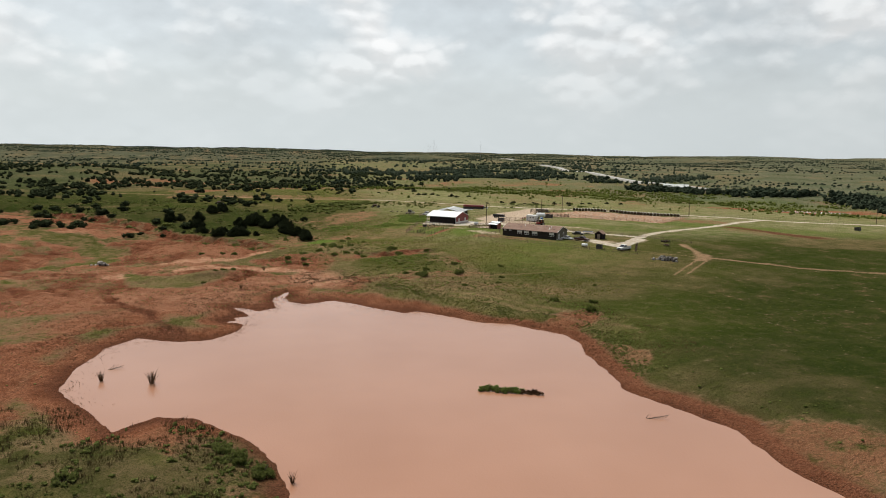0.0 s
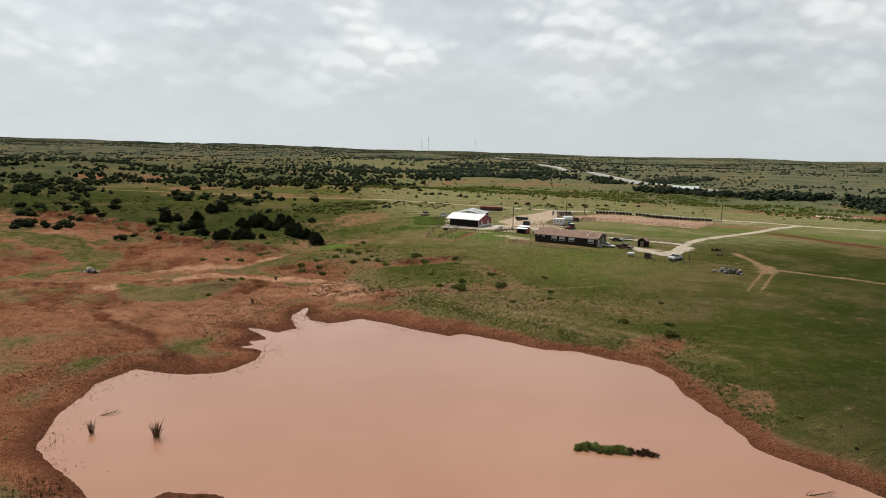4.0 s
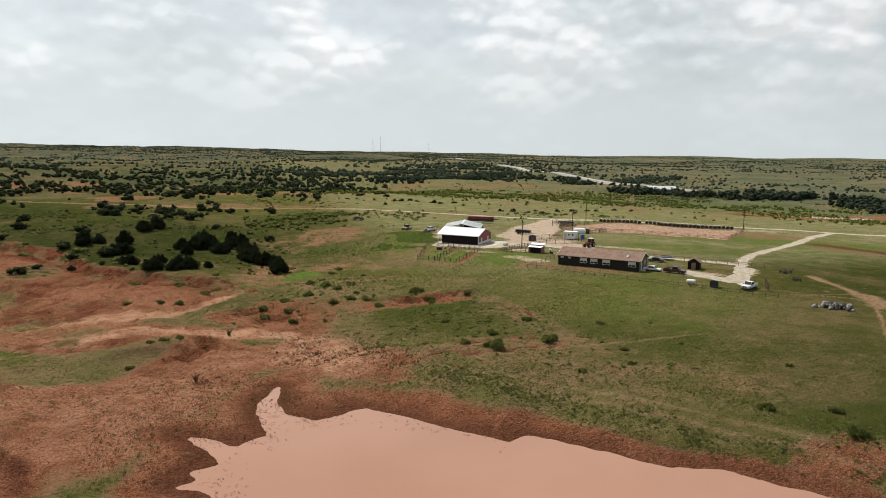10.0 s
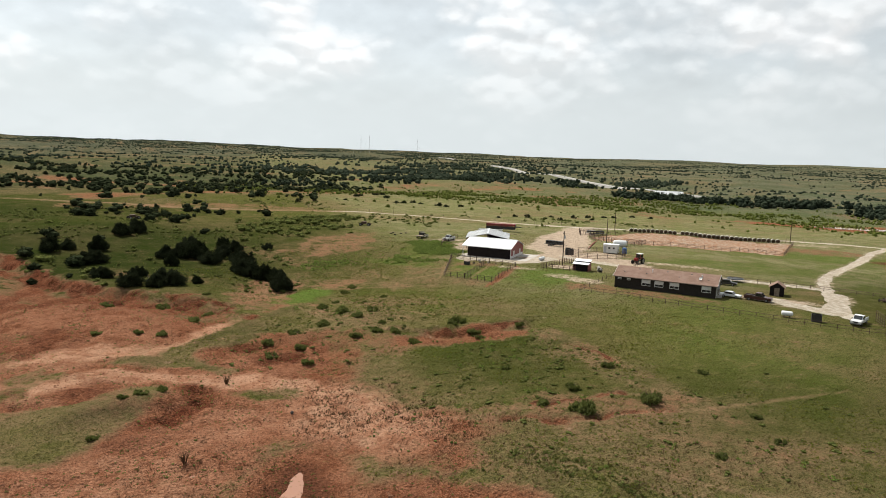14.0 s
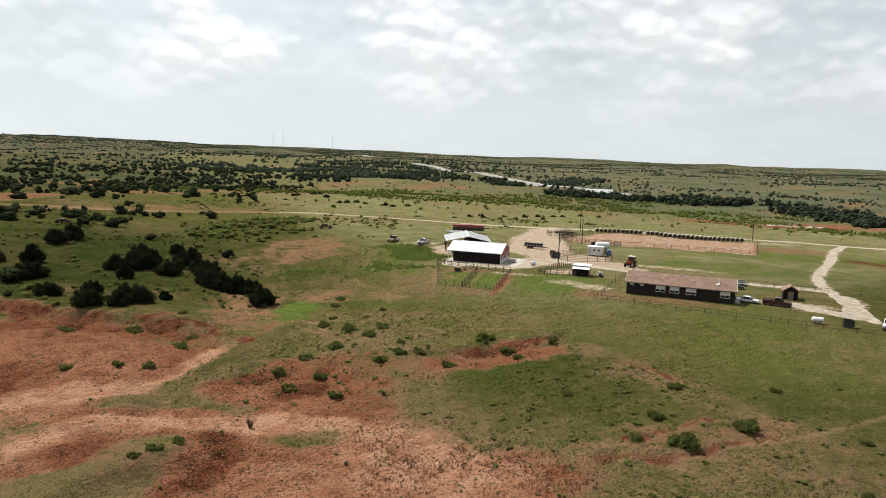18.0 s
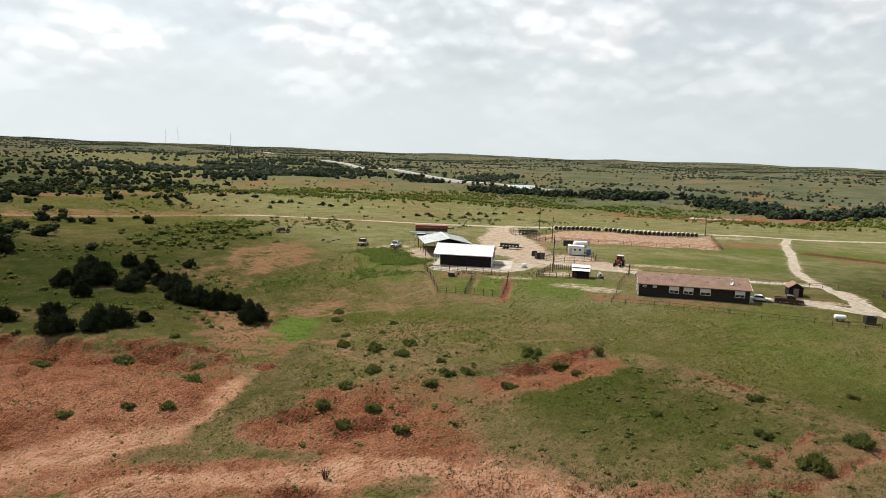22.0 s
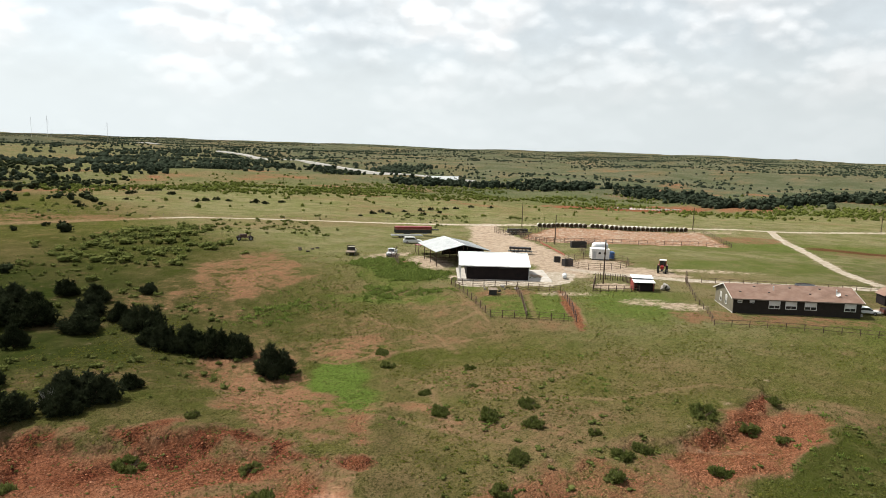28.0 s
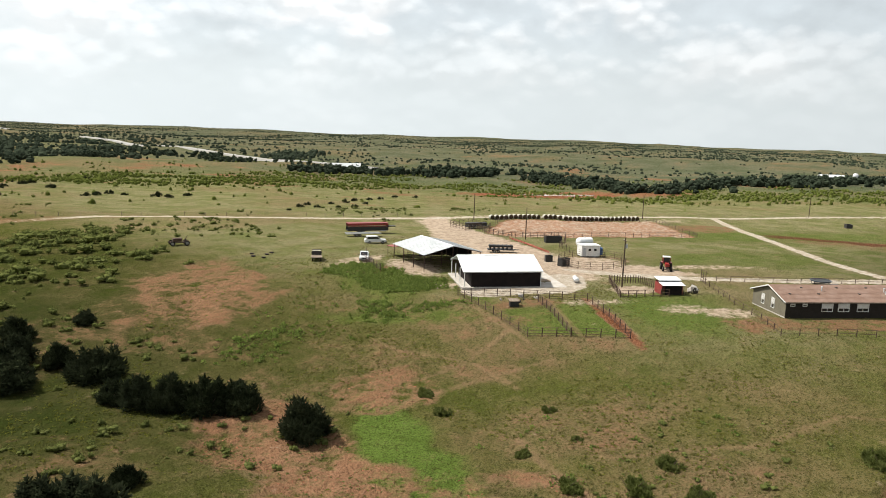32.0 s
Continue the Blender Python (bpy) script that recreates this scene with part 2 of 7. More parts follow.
    ragged = s.math("ADD", s.math("MULTIPLY", n_mid, 0.8), s.math("ADD", s.math("MULTIPLY", mottle, 1.1), s.math("ADD", s.math("MULTIPLY", n_small, 0.9), s.math("MULTIPLY", n_fine, 0.4))))
    bare = s.span(s.math("ADD", s.attr("soil"), s.math("MULTIPLY", s.math("SUBTRACT", ragged, 1.6), 1.25)), 0.22, 0.80)
    c = s.mix(bare, grass, earth)
    # wet mud along the water
    c = s.mix(s.math("MULTIPLY", s.attr("wet"), s.span(n_small, -0.1, 0.45)), c, s.mix(s.span(n_fine, 0.42, 0.58), (0.112, 0.044, 0.025), (0.058, 0.025, 0.015)))
    # trodden lines
    c = s.mix(s.math("MULTIPLY", s.attr("trail"), s.span(n_small, 0.2, 0.6)), c, (0.225, 0.142, 0.086))
    # trodden dusty dirt of the yard
    dirt = s.mix(s.span(n_small, 0.35, 0.65), (0.270, 0.205, 0.148), (0.395, 0.315, 0.240))
    c = s.mix(s.span(s.math("ADD", s.attr("dust"), s.math("MULTIPLY", s.math("SUBTRACT", s.math("ADD", mottle, n_small), 1.0), 1.1)), 0.18, 0.72), c, dirt)
    # gravel tracks
    stone = s.mix(s.span(n_small, 0.35, 0.7), (0.30, 0.250, 0.190), (0.46, 0.410, 0.345))
    worn = s.span(s.math("ADD", s.attr("gravel"), s.math("MULTIPLY", s.math("SUBTRACT", n_small, 0.5), 0.9)), 0.35, 0.62)
    c = s.mix(worn, c, stone)
    rise = s.math("ADD", s.math("MULTIPLY", mottle, 1.6), s.math("ADD", n_small, s.math("MULTIPLY", n_fine, 0.5)))
    s.bump(s.math("SUBTRACT", rise, s.math("MULTIPLY", clod, s.math("MULTIPLY", s.attr("soil"), 0.5))), 1.0, 0.75)
    return s.done(c)


def leaf_material(name, dark, light, tip, rough_=0.7, through_=0.0):
    """Foliage: shades leaf by leaf, and a share of the light comes through the leaves."""
    s = Shader(name, rough_)
    s.bsdf.inputs["Specular IOR Level"].default_value = 0.0
    c = s.mix(s.island(), dark, light)
    c = s.mix(s.math("MULTIPLY", s.span(s.noise(1.3, 3), 0.5, 0.75), 0.6), c, tip)
    c = s.mix(s.math("MULTIPLY", s.each(), 0.25), c, tip)
    if through_:
        glow, blend = s.t.nodes.new("ShaderNodeBsdfTranslucent"), s.t.nodes.new("ShaderNodeMixShader")
        s.link(c, glow.inputs["Color"])
        blend.inputs[0].default_value = through_
        s.t.links.new(s.bsdf.outputs[0], blend.inputs[1]), s.t.links.new(glow.outputs[0], blend.inputs[2])
        s.t.links.new(blend.outputs[0], s.t.nodes["Material Output"].inputs[0])
    return s.done(c)


GROUND = ground_material()
CEDAR = leaf_material("cedar_foliage", (0.010, 0.014, 0.006), (0.030, 0.038, 0.018), (0.066, 0.076, 0.044), 0.7, 0.25)
SCRUB = leaf_material("scrub_foliage", (0.057, 0.074, 0.018), (0.135, 0.154, 0.044), (0.205, 0.210, 0.081), 0.7, 0.5)
WEED = leaf_material("weed_foliage", (0.072, 0.108, 0.022), (0.178, 0.232, 0.054), (0.255, 0.290, 0.096), 0.7, 0.5)
TUFT = leaf_material("grass_tufts", (0.041, 0.047, 0.011), (0.121, 0.111, 0.035), (0.201, 0.154, 0.064), 0.7, 0.4)
# greyed and blued: distance haze put into the leaf colour
FAR_WOOD = leaf_material("hazed_far_foliage", (0.014, 0.020, 0.013), (0.032, 0.041, 0.026), (0.044, 0.053, 0.036))
FAR_BUSH = leaf_material("far_bush_foliage", (0.062, 0.080, 0.016), (0.125, 0.145, 0.034), (0.165, 0.172, 0.056), 0.7, 0.4)
REED = leaf_material("dead_stalks", (0.045, 0.024, 0.013), (0.11, 0.065, 0.036), (0.16, 0.105, 0.060))
TUSSOCK = leaf_material("grass_tussocks", (0.068, 0.082, 0.014), (0.166, 0.174, 0.035), (0.246, 0.215, 0.070), 0.7, 0.45)
DARK_REED = leaf_material("dark_stubble", (0.030, 0.022, 0.010), (0.075, 0.055, 0.024), (0.110, 0.085, 0.040))
GREY_TWIG = leaf_material("bare_grey_twigs", (0.12, 0.115, 0.10), (0.26, 0.25, 0.22), (0.30, 0.29, 0.26))
CLOD = leaf_material("earth_clods", (0.050, 0.018, 0.010), (0.240, 0.100, 0.054), (0.360, 0.190, 0.120))
BARK = paint("bark", (0.075, 0.052, 0.036), (0.12, 0.09, 0.066), 0.9, 0, 3, 25, 0.01)
WOOD = paint("grey_weathered_wood", (0.17, 0.13, 0.10), (0.27, 0.22, 0.17), 0.85, 0, 2, 30, 0.004)
POLE = paint("creosoted_pole", (0.055, 0.038, 0.026), (0.11, 0.08, 0.055), 0.85, 0, 2, 30, 0.004)
PIPE = paint("rusty_pipe", (0.060, 0.034, 0.024), (0.12, 0.065, 0.042), 0.75, 0.3, 4, 40)
RED_PIPE = paint("red_painted_pipe", (0.30, 0.022, 0.018), (0.36, 0.05, 0.035), 0.5, 0, 3, 30)
TIN = paint("white_roof_tin", (0.80, 0.82, 0.83), (0.70, 0.72, 0.73), 0.38, 0.0, 0.35, 8)
TIN_GREY = paint("galvanised_tin", (0.50, 0.52, 0.53), (0.38, 0.40, 0.41), 0.5, 0.0, 0.5, 8)
BARN_RED = paint("barn_red_tin", (0.20, 0.020, 0.018), (0.25, 0.035, 0.030), 0.5, 0, 1, 15)
# dark sheds' own colour; also painted shade in the barn and open shed
BARN_DARK = paint("dark_brown_and_shade", (0.014, 0.011, 0.011), (0.022, 0.016, 0.015), 0.9, 0, 1, 15)
WHITE = paint("white_trim", (0.74, 0.74, 0.72), (0.62, 0.61, 0.58), 0.5, 0, 2, 18)
CONCRETE = paint("pale_concrete", (0.46, 0.43, 0.39), (0.36, 0.33, 0.29), 0.9, 0, 0.6, 14, 0.004)
DARK_SIDING = paint("dark_brown_siding", (0.036, 0.030, 0.025), (0.028, 0.024, 0.020), 0.9, 0, 1.2, 16)
SIDING = paint("olive_grey_siding", (0.175, 0.158, 0.115), (0.145, 0.132, 0.098), 0.85, 0, 1.2, 16)
SHINGLE = paint("brown_shingle", (0.206, 0.131, 0.099), (0.256, 0.173, 0.138), 0.9, 0, 0.7, 7, 0.01)
BLACK = paint("black_paint", (0.012, 0.012, 0.012), (0.024, 0.022, 0.021), 0.55, 0, 3, 25)
RUBBER = paint("tyre_rubber", (0.014, 0.014, 0.014), (0.028, 0.026, 0.024), 0.85, 0, 6, 40)
STEEL = paint("bare_steel", (0.32, 0.32, 0.32), (0.22, 0.21, 0.20), 0.45, 0.7, 3, 25)
CAR_WHITE = paint("white_car_paint", (0.74, 0.75, 0.76), (0.68, 0.68, 0.67), 0.22, 0, 1, 12)
CAR_RED = paint("dark_red_car_paint", (0.050, 0.013, 0.011), (0.075, 0.022, 0.017), 0.3, 0, 1, 12)
SLATE_CAR = paint("slate_car_paint", (0.035, 0.045, 0.06), (0.05, 0.06, 0.075), 0.35, 0, 1, 12)
CAR_BLUE = paint("blue_paint", (0.03, 0.09, 0.24), (0.05, 0.13, 0.30), 0.35, 0, 1, 12)
CREAM = paint("cream_paint", (0.62, 0.57, 0.46), (0.52, 0.47, 0.37), 0.4, 0, 1, 12)
TRACTOR_RED = paint("tractor_red", (0.30, 0.018, 0.016), (0.24, 0.024, 0.02), 0.35, 0, 1, 12)
# hay colour lowered to carry the shade on the bale ends
HAY = paint("hay_ends", (0.040, 0.031, 0.017), (0.075, 0.058, 0.032), 0.95, 0, 3, 14, 0.03)
WRAP = paint("pale_bale_wrap", (0.48, 0.46, 0.40), (0.36, 0.33, 0.26), 0.6, 0, 2, 12)
SHADOW_ROCK = paint("shadow_dark_rubble", (0.05, 0.045, 0.04), (0.10, 0.09, 0.08), 0.9, 0, 0.8, 6, 0.02)
ROCK = paint("grey_rubble", (0.14, 0.135, 0.125), (0.42, 0.40, 0.37), 0.9, 0, 0.8, 6, 0.02)
PALE_ROCK = paint("pale_rubble", (0.48, 0.45, 0.41), (0.32, 0.28, 0.24), 0.9, 0, 0.8, 6, 0.02)
HIGHWAY = paint("grey_concrete_road", (0.33, 0.32, 0.30), (0.28, 0.27, 0.25), 0.9, 0, 0.05, 1)
MAST = paint("mast_steel", (0.30, 0.30, 0.31), (0.36, 0.34, 0.33), 0.5, 0.4, 0.1, 1)


def glass_material():
    s = Shader("dark_window_glass", 0.06)
    s.bsdf.inputs["Specular IOR Level"].default_value = 0.6
    return s.done(s.mix(s.noise(0.8, 2), (0.012, 0.014, 0.016), (0.028, 0.03, 0.033)))


def water_material(name, colour, deep):
    s = Shader(name, 0.07)
    s.bsdf.inputs["IOR"].default_value = 1.42
    ripple = s.noise(3.0, 5, 0.6, (1.0, 0.6, 1.0))
    swell = s.noise(0.35, 3, 0.5, (1.0, 0.6, 1.0))
    s.bump(s.math("ADD", ripple, s.math("MULTIPLY", swell, 0.8)), 0.12, 0.2)
    return s.done(s.mix(s.span(s.noise(0.03, 3), 0.3, 0.7), colour, deep))


GLASS = glass_material()
MUD_WATER = water_material("silty_red_water", (0.216, 0.106, 0.064), (0.240, 0.122, 0.077))
PALE_WATER = water_material("pale_silty_water", (0.42, 0.30, 0.23), (0.46, 0.34, 0.27))


# ---- mesh helpers ----
def mesh_object(name, bm, mat):
    me = bpy.data.meshes.new(name)
    bm.normal_update()
    bm.to_mesh(me)
    bm.free()
    me.materials.append(mat)
    return new(name, me)


def part(name, bm, mat, parent, label=""):
    ob = mesh_object(name, bm, mat) if isinstance(bm, bmesh.types.BMesh) else new(name, bm)
    ob.parent = parent
    return tagged(ob, label)


def raw(name, verts, faces, mat, smooth_=False):
    """A mesh straight from arrays: verts (n, 3), faces (m, 3 or 4)."""
    verts, faces = np.asarray(verts, np.float32), np.asarray(faces, np.int32)
    me = bpy.data.meshes.new(name)
    n, k = faces.shape
    me.vertices.add(len(verts)), me.loops.add(n * k), me.polygons.add(n)
    me.vertices.foreach_set("co", verts.ravel())
    me.loops.foreach_set("vertex_index", faces.ravel())
    me.polygons.foreach_set("loop_start", np.arange(0, n * k, k, dtype=np.int32))
    me.polygons.foreach_set("use_smooth", np.full(n, smooth_))
    me.update(calc_edges=True)
    me.materials.append(mat)
    return me


def box(bm, cx, cy, cz, sx, sy, sz, bevel=0.0, rot=None):
    """A box by its centre and size."""
    made = bmesh.ops.create_cube(bm, size=1.0)["verts"]
    m = Matrix.Translation((cx, cy, cz)) @ (rot or Matrix()) @ Matrix.Diagonal((sx, sy, sz, 1))
    bmesh.ops.transform(bm, matrix=m, verts=made)
    if bevel:
        bmesh.ops.bevel(bm, geom=list({e for v in made for e in v.link_edges}), offset=bevel, segments=2, affect="EDGES")
    return bm


def tube(bm, a, b, r0, r1=None, n=8):
    """A closed round bar from a to b."""
    a, b = Vector(a), Vector(b)
    m = Matrix.Translation((a + b) / 2) @ (b - a).to_track_quat("Z", "Y").to_matrix().to_4x4()
    bmesh.ops.create_cone(bm, cap_ends=True, segments=n, radius1=r0, radius2=r0 if r1 is None else r1, depth=(b - a).length, matrix=m)
    return bm


def prism(bm, outline, y0, y1):
    """An outline in the xz plane drawn out from y0 to y1."""
    f, g = [bm.verts.new((x, y0, z)) for x, z in outline], [bm.verts.new((x, y1, z)) for x, z in outline]
    bm.faces.new(f), bm.faces.new(list(reversed(g)))
    for k in range(len(f)):
        j = (k + 1) % len(f)
        bm.faces.new((f[j], f[k], g[k], g[j]))
    bmesh.ops.recalc_face_normals(bm, faces=bm.faces)
    return bm


def fresh():
    return bmesh.new()


# ---- the lie of the land ----
WATER = -6.44
SHORE = [(17, 73), (16, 84), (12.5, 94), (6, 103), (1, 105), (-5, 101), (-7, 106), (-15.4, 122), (-14, 135), (-10.4, 147), (-5.3, 153.3), (3, 147.6), (9.5, 147), (15.2, 152.5), (17, 158), (15.9, 160.6), (13.1, 162), (15.6, 163), (15.2, 165.6), (18.7, 166.2), (17.5, 171.5), (14.7, 177.6), (18, 175), (21.5, 170.8), (25.3, 173.3), (26.3, 185.5), (31.2, 192.3), (29.6, 186), (29.6, 180), (33, 175.8), (41.2, 177.2), (49, 167), (55.3, 158.2), (58.8, 159.3), (65.5, 150), (70, 143.8), (75.5, 140.5), (79, 135), (83.6, 128.5), (83, 122), (80.5, 115), (77, 99), (75, 93.5), (78, 84), (81, 73.5), (78.5, 62), (79, 50), (66, 38), (38, 36), (24, 50)]
SPOTS = [(128, 240, 0), (120, 290, 0.2), (127, 267, 0.3), (152, 227, 0), (150, 182, -1.1), (150, 273, 0), (211, 345, -0.8), (251, 308, -1.7), (111, 338, 0.3),
         (100, 370, 1.2), (81, 188, -3.1), (85, 203, -2.8), (84, 229, -1.7), (62, 252, -2.5), (56, 255, -3.1), (50, 289, -5.1), (60, 275, -4.6), (24, 289, -2.1),
         (22, 275, -2.7), (27, 223, -5.3), (34, 209, -5.9), (19, 198, -6), (-22, 253, -6), (-30, 200, -6), (105, 130, -3.6), (190, 120, -1.6), (160, 50, -4)]
SPOTS_FAR = [(-18, 84, -4.5), (5, 92, -4.3), (-40, 150, -5.6), (-60, 300, 0.5), (-120, 430, 5), (0, 390, 2.2), (60, 480, 3), (200, 480, -3), (300, 420, -9), (434, 427, -13.8),
             (514, 623, -12), (440, 520, -13), (380, 400, -12), (300, 250, -3), (360, 130, -5), (-200, 150, 0), (0, -120, -2), (250, 700, -8), (-200, 800, 8), (-700, 1000, 14), (700, 500, -12), (700, 1330, -4), (-900, 300, 8)]


def smooth(a, b, v):
    u = np.clip((v - a) / (b - a), 0, 1)
    return u * u * (3 - 2 * u)


def shore_distance(x, y):
    """Metres from the waterline: positive on land, negative over water."""
    p = np.array(SHORE, float)
    best, inside = np.full(x.shape, 1e9), np.zeros(x.shape, bool)
    for (ax, ay), (bx, by) in zip(p, np.roll(p, -1, 0)):
        ex, ey = bx - ax, by - ay
        u = np.clip(((x - ax) * ex + (y - ay) * ey) / (ex * ex + ey * ey), 0, 1)
        best = np.minimum(best, np.hypot(x - ax - u * ex, y - ay - u * ey))
        if ay != by:
            inside ^= ((ay > y) != (by > y)) & (x < ax + (y - ay) * ex / ey)
    return np.where(inside, -best, best) + (rough(x, y, 5, 71, 3) - 0.5) * 1.1 + (rough(x, y, 1.7, 72, 2) - 0.5) * 0.7


def lattice(x, y, seed):
    """Smooth value noise, 0 to 1, one cell a unit."""
    xi, yi = np.floor(x), np.floor(y)
    u, v = x - xi, y - yi
    u, v = u * u * (3 - 2 * u), v * v * (3 - 2 * v)
    def h(i, j):
        s = np.sin(i * 127.1 + j * 311.7 + seed * 74.7) * 43758.5453
        return s - np.floor(s)
    return (h(xi, yi) * (1 - u) + h(xi + 1, yi) * u) * (1 - v) + (h(xi, yi + 1) * (1 - u) + h(xi + 1, yi + 1) * u) * v


def rough(x, y, size, seed, octaves=4):
    out, amp, total = 0, 1.0, 0.0
    for k in range(octaves):
        out = out + amp * lattice(x / size + 13.7 * k, y / size - 9.1 * k, seed + k)
        total, amp, size = total + amp, amp * 0.5, size * 0.5
    return out / total


SCARP = [(-95, 405), (-60, 378), (-45, 368), (-29, 348), (-15, 336), (-6, 318), (3, 298), (10, 288.5), (19, 281), (27, 275), (33, 266), (38, 259)]
CUT = [(55, 243), (61, 237), (68, 231.5), (75, 229), (84, 230), (92, 234), (97, 238)]


def step(line, x, y):
    """Signed metres from a bank's edge (positive on the upper, farther side) and a weight that fades along and away from it."""
    best, sign = np.full(x.shape, 1e9), np.ones(x.shape)
    for (ax, ay), (bx, by) in zip(line, line[1:]):
        ex, ey = bx - ax, by - ay
        u = np.clip(((x - ax) * ex + (y - ay) * ey) / (ex * ex + ey * ey), 0, 1)
        d = np.hypot(x - ax - u * ex, y - ay - u * ey)
        side = np.sign(ex * (y - ay) - ey * (x - ax))
        sign, best = np.where(d < best, side, sign), np.minimum(d, best)
    return best * sign, best


def bank(line, x, y, rise, steep, reach):
    s, far = step(line, x, y)
    x0, x1 = line[0][0], line[-1][0]
    rise = rise * smooth(x0 + 2, x0 + 9, x) * (1 - smooth(x1 - 10, x1 - 3, x))
    s = s + (rough(x, y, 6, 57, 3) - 0.5) * 2.5 * steep
    return rise * (smooth(-steep, steep, s) - 0.8) * (1 - smooth(reach * 0.3, reach, far))


def height(x, y, d=None):
    x, y = np.asarray(x, float), np.asarray(y, float)
    top, low = np.zeros(x.shape), np.zeros(x.shape)
    for px, py, pz in SPOTS + SPOTS_FAR:
        w = 1 / ((x - px) ** 2 + (y - py) ** 2 + 64) ** 1.6
        top, low = top + w * pz, low + w
    z = top / low
    # rolling country, then the hills of the horizon
    away = np.hypot(x - 100, y - 220)
    z = z + (rough(x, y, 90, 3) - 0.5) * 10 * smooth(160, 700, away) + (rough(x, y, 380, 8, 4) - 0.5) * 34 * smooth(500, 1500, away)
    side = np.clip((x * 0.94 - y * 0.34) / (away + 1), -1, 1)
    z = z + smooth(1500, 3600, away) * (16 - 14 * side - 30 * smooth(-0.55, 0.12, side)) + smooth(2600, 3600, away) * (rough(x, y, 260, 21, 3) - 0.4) * 10
    z = z + bank(SCARP, x, y, 1.7, 1.5, 14) + bank(CUT, x, y, 1.1, 0.8, 8)
    lee = np.where(y - 217 - 0.3 * (x - 11) < 0, 2.2, 5.0)
    z = z + 1.7 * np.exp(-(((x - 11) / 9) ** 4 + ((y - 217 - 0.3 * (x - 11)) / lee) ** 2))
    pool = np.exp(-((((x - 463) * 0.71 - (y - 418) * 0.71) / 40) ** 2 + (((x - 463) * 0.71 + (y - 418) * 0.71) / 14) ** 2) ** 2)
    z = z * (1 - pool) - 14.2 * pool
    if d is None:
        d = shore_distance(x, y)
    z = np.where(away < 300, np.maximum(z, WATER + 0.35), z)
    land = WATER + 0.1 * d
    z = np.where(d > 0, land + (z - land) * smooth(1, 16, d), WATER + np.maximum(0.16 * d, -2.5))
    return z


def signed(poly, x, y):
    """Metres from a closed outline, positive outside."""
    p = np.array(poly, float)
    best, inside = np.full(x.shape, 1e9), np.zeros(x.shape, bool)
    for (ax, ay), (bx, by) in zip(p, np.roll(p, -1, 0)):
        ex, ey = bx - ax, by - ay
        u = np.clip(((x - ax) * ex + (y - ay) * ey) / (ex * ex + ey * ey), 0, 1)
        best = np.minimum(best, np.hypot(x - ax - u * ex, y - ay - u * ey))
        if ay != by:
            inside ^= ((ay > y) != (by > y)) & (x < ax + (y - ay) * ex / ey)
    return np.where(inside, -best, best)


def along(line, x, y):
    """Metres from an open polyline."""
    best = np.full(x.shape, 1e9)
    for (ax, ay), (bx, by) in zip(line, line[1:]):
        ex, ey = bx - ax, by - ay
        u = np.clip(((x - ax) * ex + (y - ay) * ey) / (ex * ex + ey * ey), 0, 1)
        best = np.minimum(best, np.hypot(x - ax - u * ex, y - ay - u * ey))
    return best


def blob(x, y, cx, cy, rx, ry, turn=0.0):
    """1 in the middle of an ellipse, 0.5 at its edge, 0 well outside."""
    c, s = math.cos(radians(turn)), math.sin(radians(turn))
    u, v = ((x - cx) * c + (y - cy) * s) / rx, (-(x - cx) * s + (y - cy) * c) / ry
    return 1 - smooth(0.45, 1.55, np.hypot(u, v))


def z_at(x, y):
    return float(height(np.array([x]), np.array([y]))[0])


RED_FLAT = [(-130, 430), (-95, 402), (-60, 375), (-29, 345), (-15, 333), (-6, 315), (3, 296), (20, 280), (28, 273.5), (34, 261), (32, 252), (36, 245), (48, 240), (52, 232), (46, 217), (51, 205), (56, 192), (50, 182), (30, 195), (12, 170), (-12, 155), (-20, 125), (-12, 103), (-34, 96), (-60, 110), (-130, 250)]
# x, y, half length, half width, turn, strength
EARTH_PATCHES = [(80, 338, 12, 8, 38, 0.56), (46, 292, 8, 4, 70, 0.62), (43, 270, 5, 3, 60, 0.5), (65.5, 288, 5, 3, 15, 0.55), (70, 228, 8.5, 3.6, -10, 0.85), (59, 230, 5, 4, 0, 0.55), (44, 237, 8, 4, -20, 0.7), (36, 235, 5, 6, 0, 0.8)]
EARTH_PATCHES += [(105.5, 272, 9, 0.9, 41, 0.85), (46, 286, 12, 4.5, 62, 0.62), (66, 288, 5, 4, -50, 0.6), (48.5, 260, 6, 4, 50, 0.66), (86.5, 213, 2.2, 6, 20, 0.36), (73, 189.5, 10, 2.0, -12, 0.5), (64, 193, 9, 3, -15, 0.42), (86, 60, 5, 7, 0, 0.7), (2, 94, 6, 5, 0, 0.8), (88, 135, 5, 3.5, 20, 0.8), (84, 112, 2.5, 8, 8, 0.6), (122.8, 238.5, 13, 2.0, -52.7, 0.55), (455, 420, 40, 14, -45, 0.9),
                 (148.6, 289.4, 7, 5.5, 0, 0.4), (104.5, 286.5, 4.5, 1.6, -45, 0.5), (110, 322, 5, 2, -40, 0.6), (246, 236, 15, 2.6, -55, 0.42), (244, 284, 10, 6, -40, 0.55), (55, 447, 34, 5, -12, 0.5), (117, 250, 5, 3, -40, 0.5)]
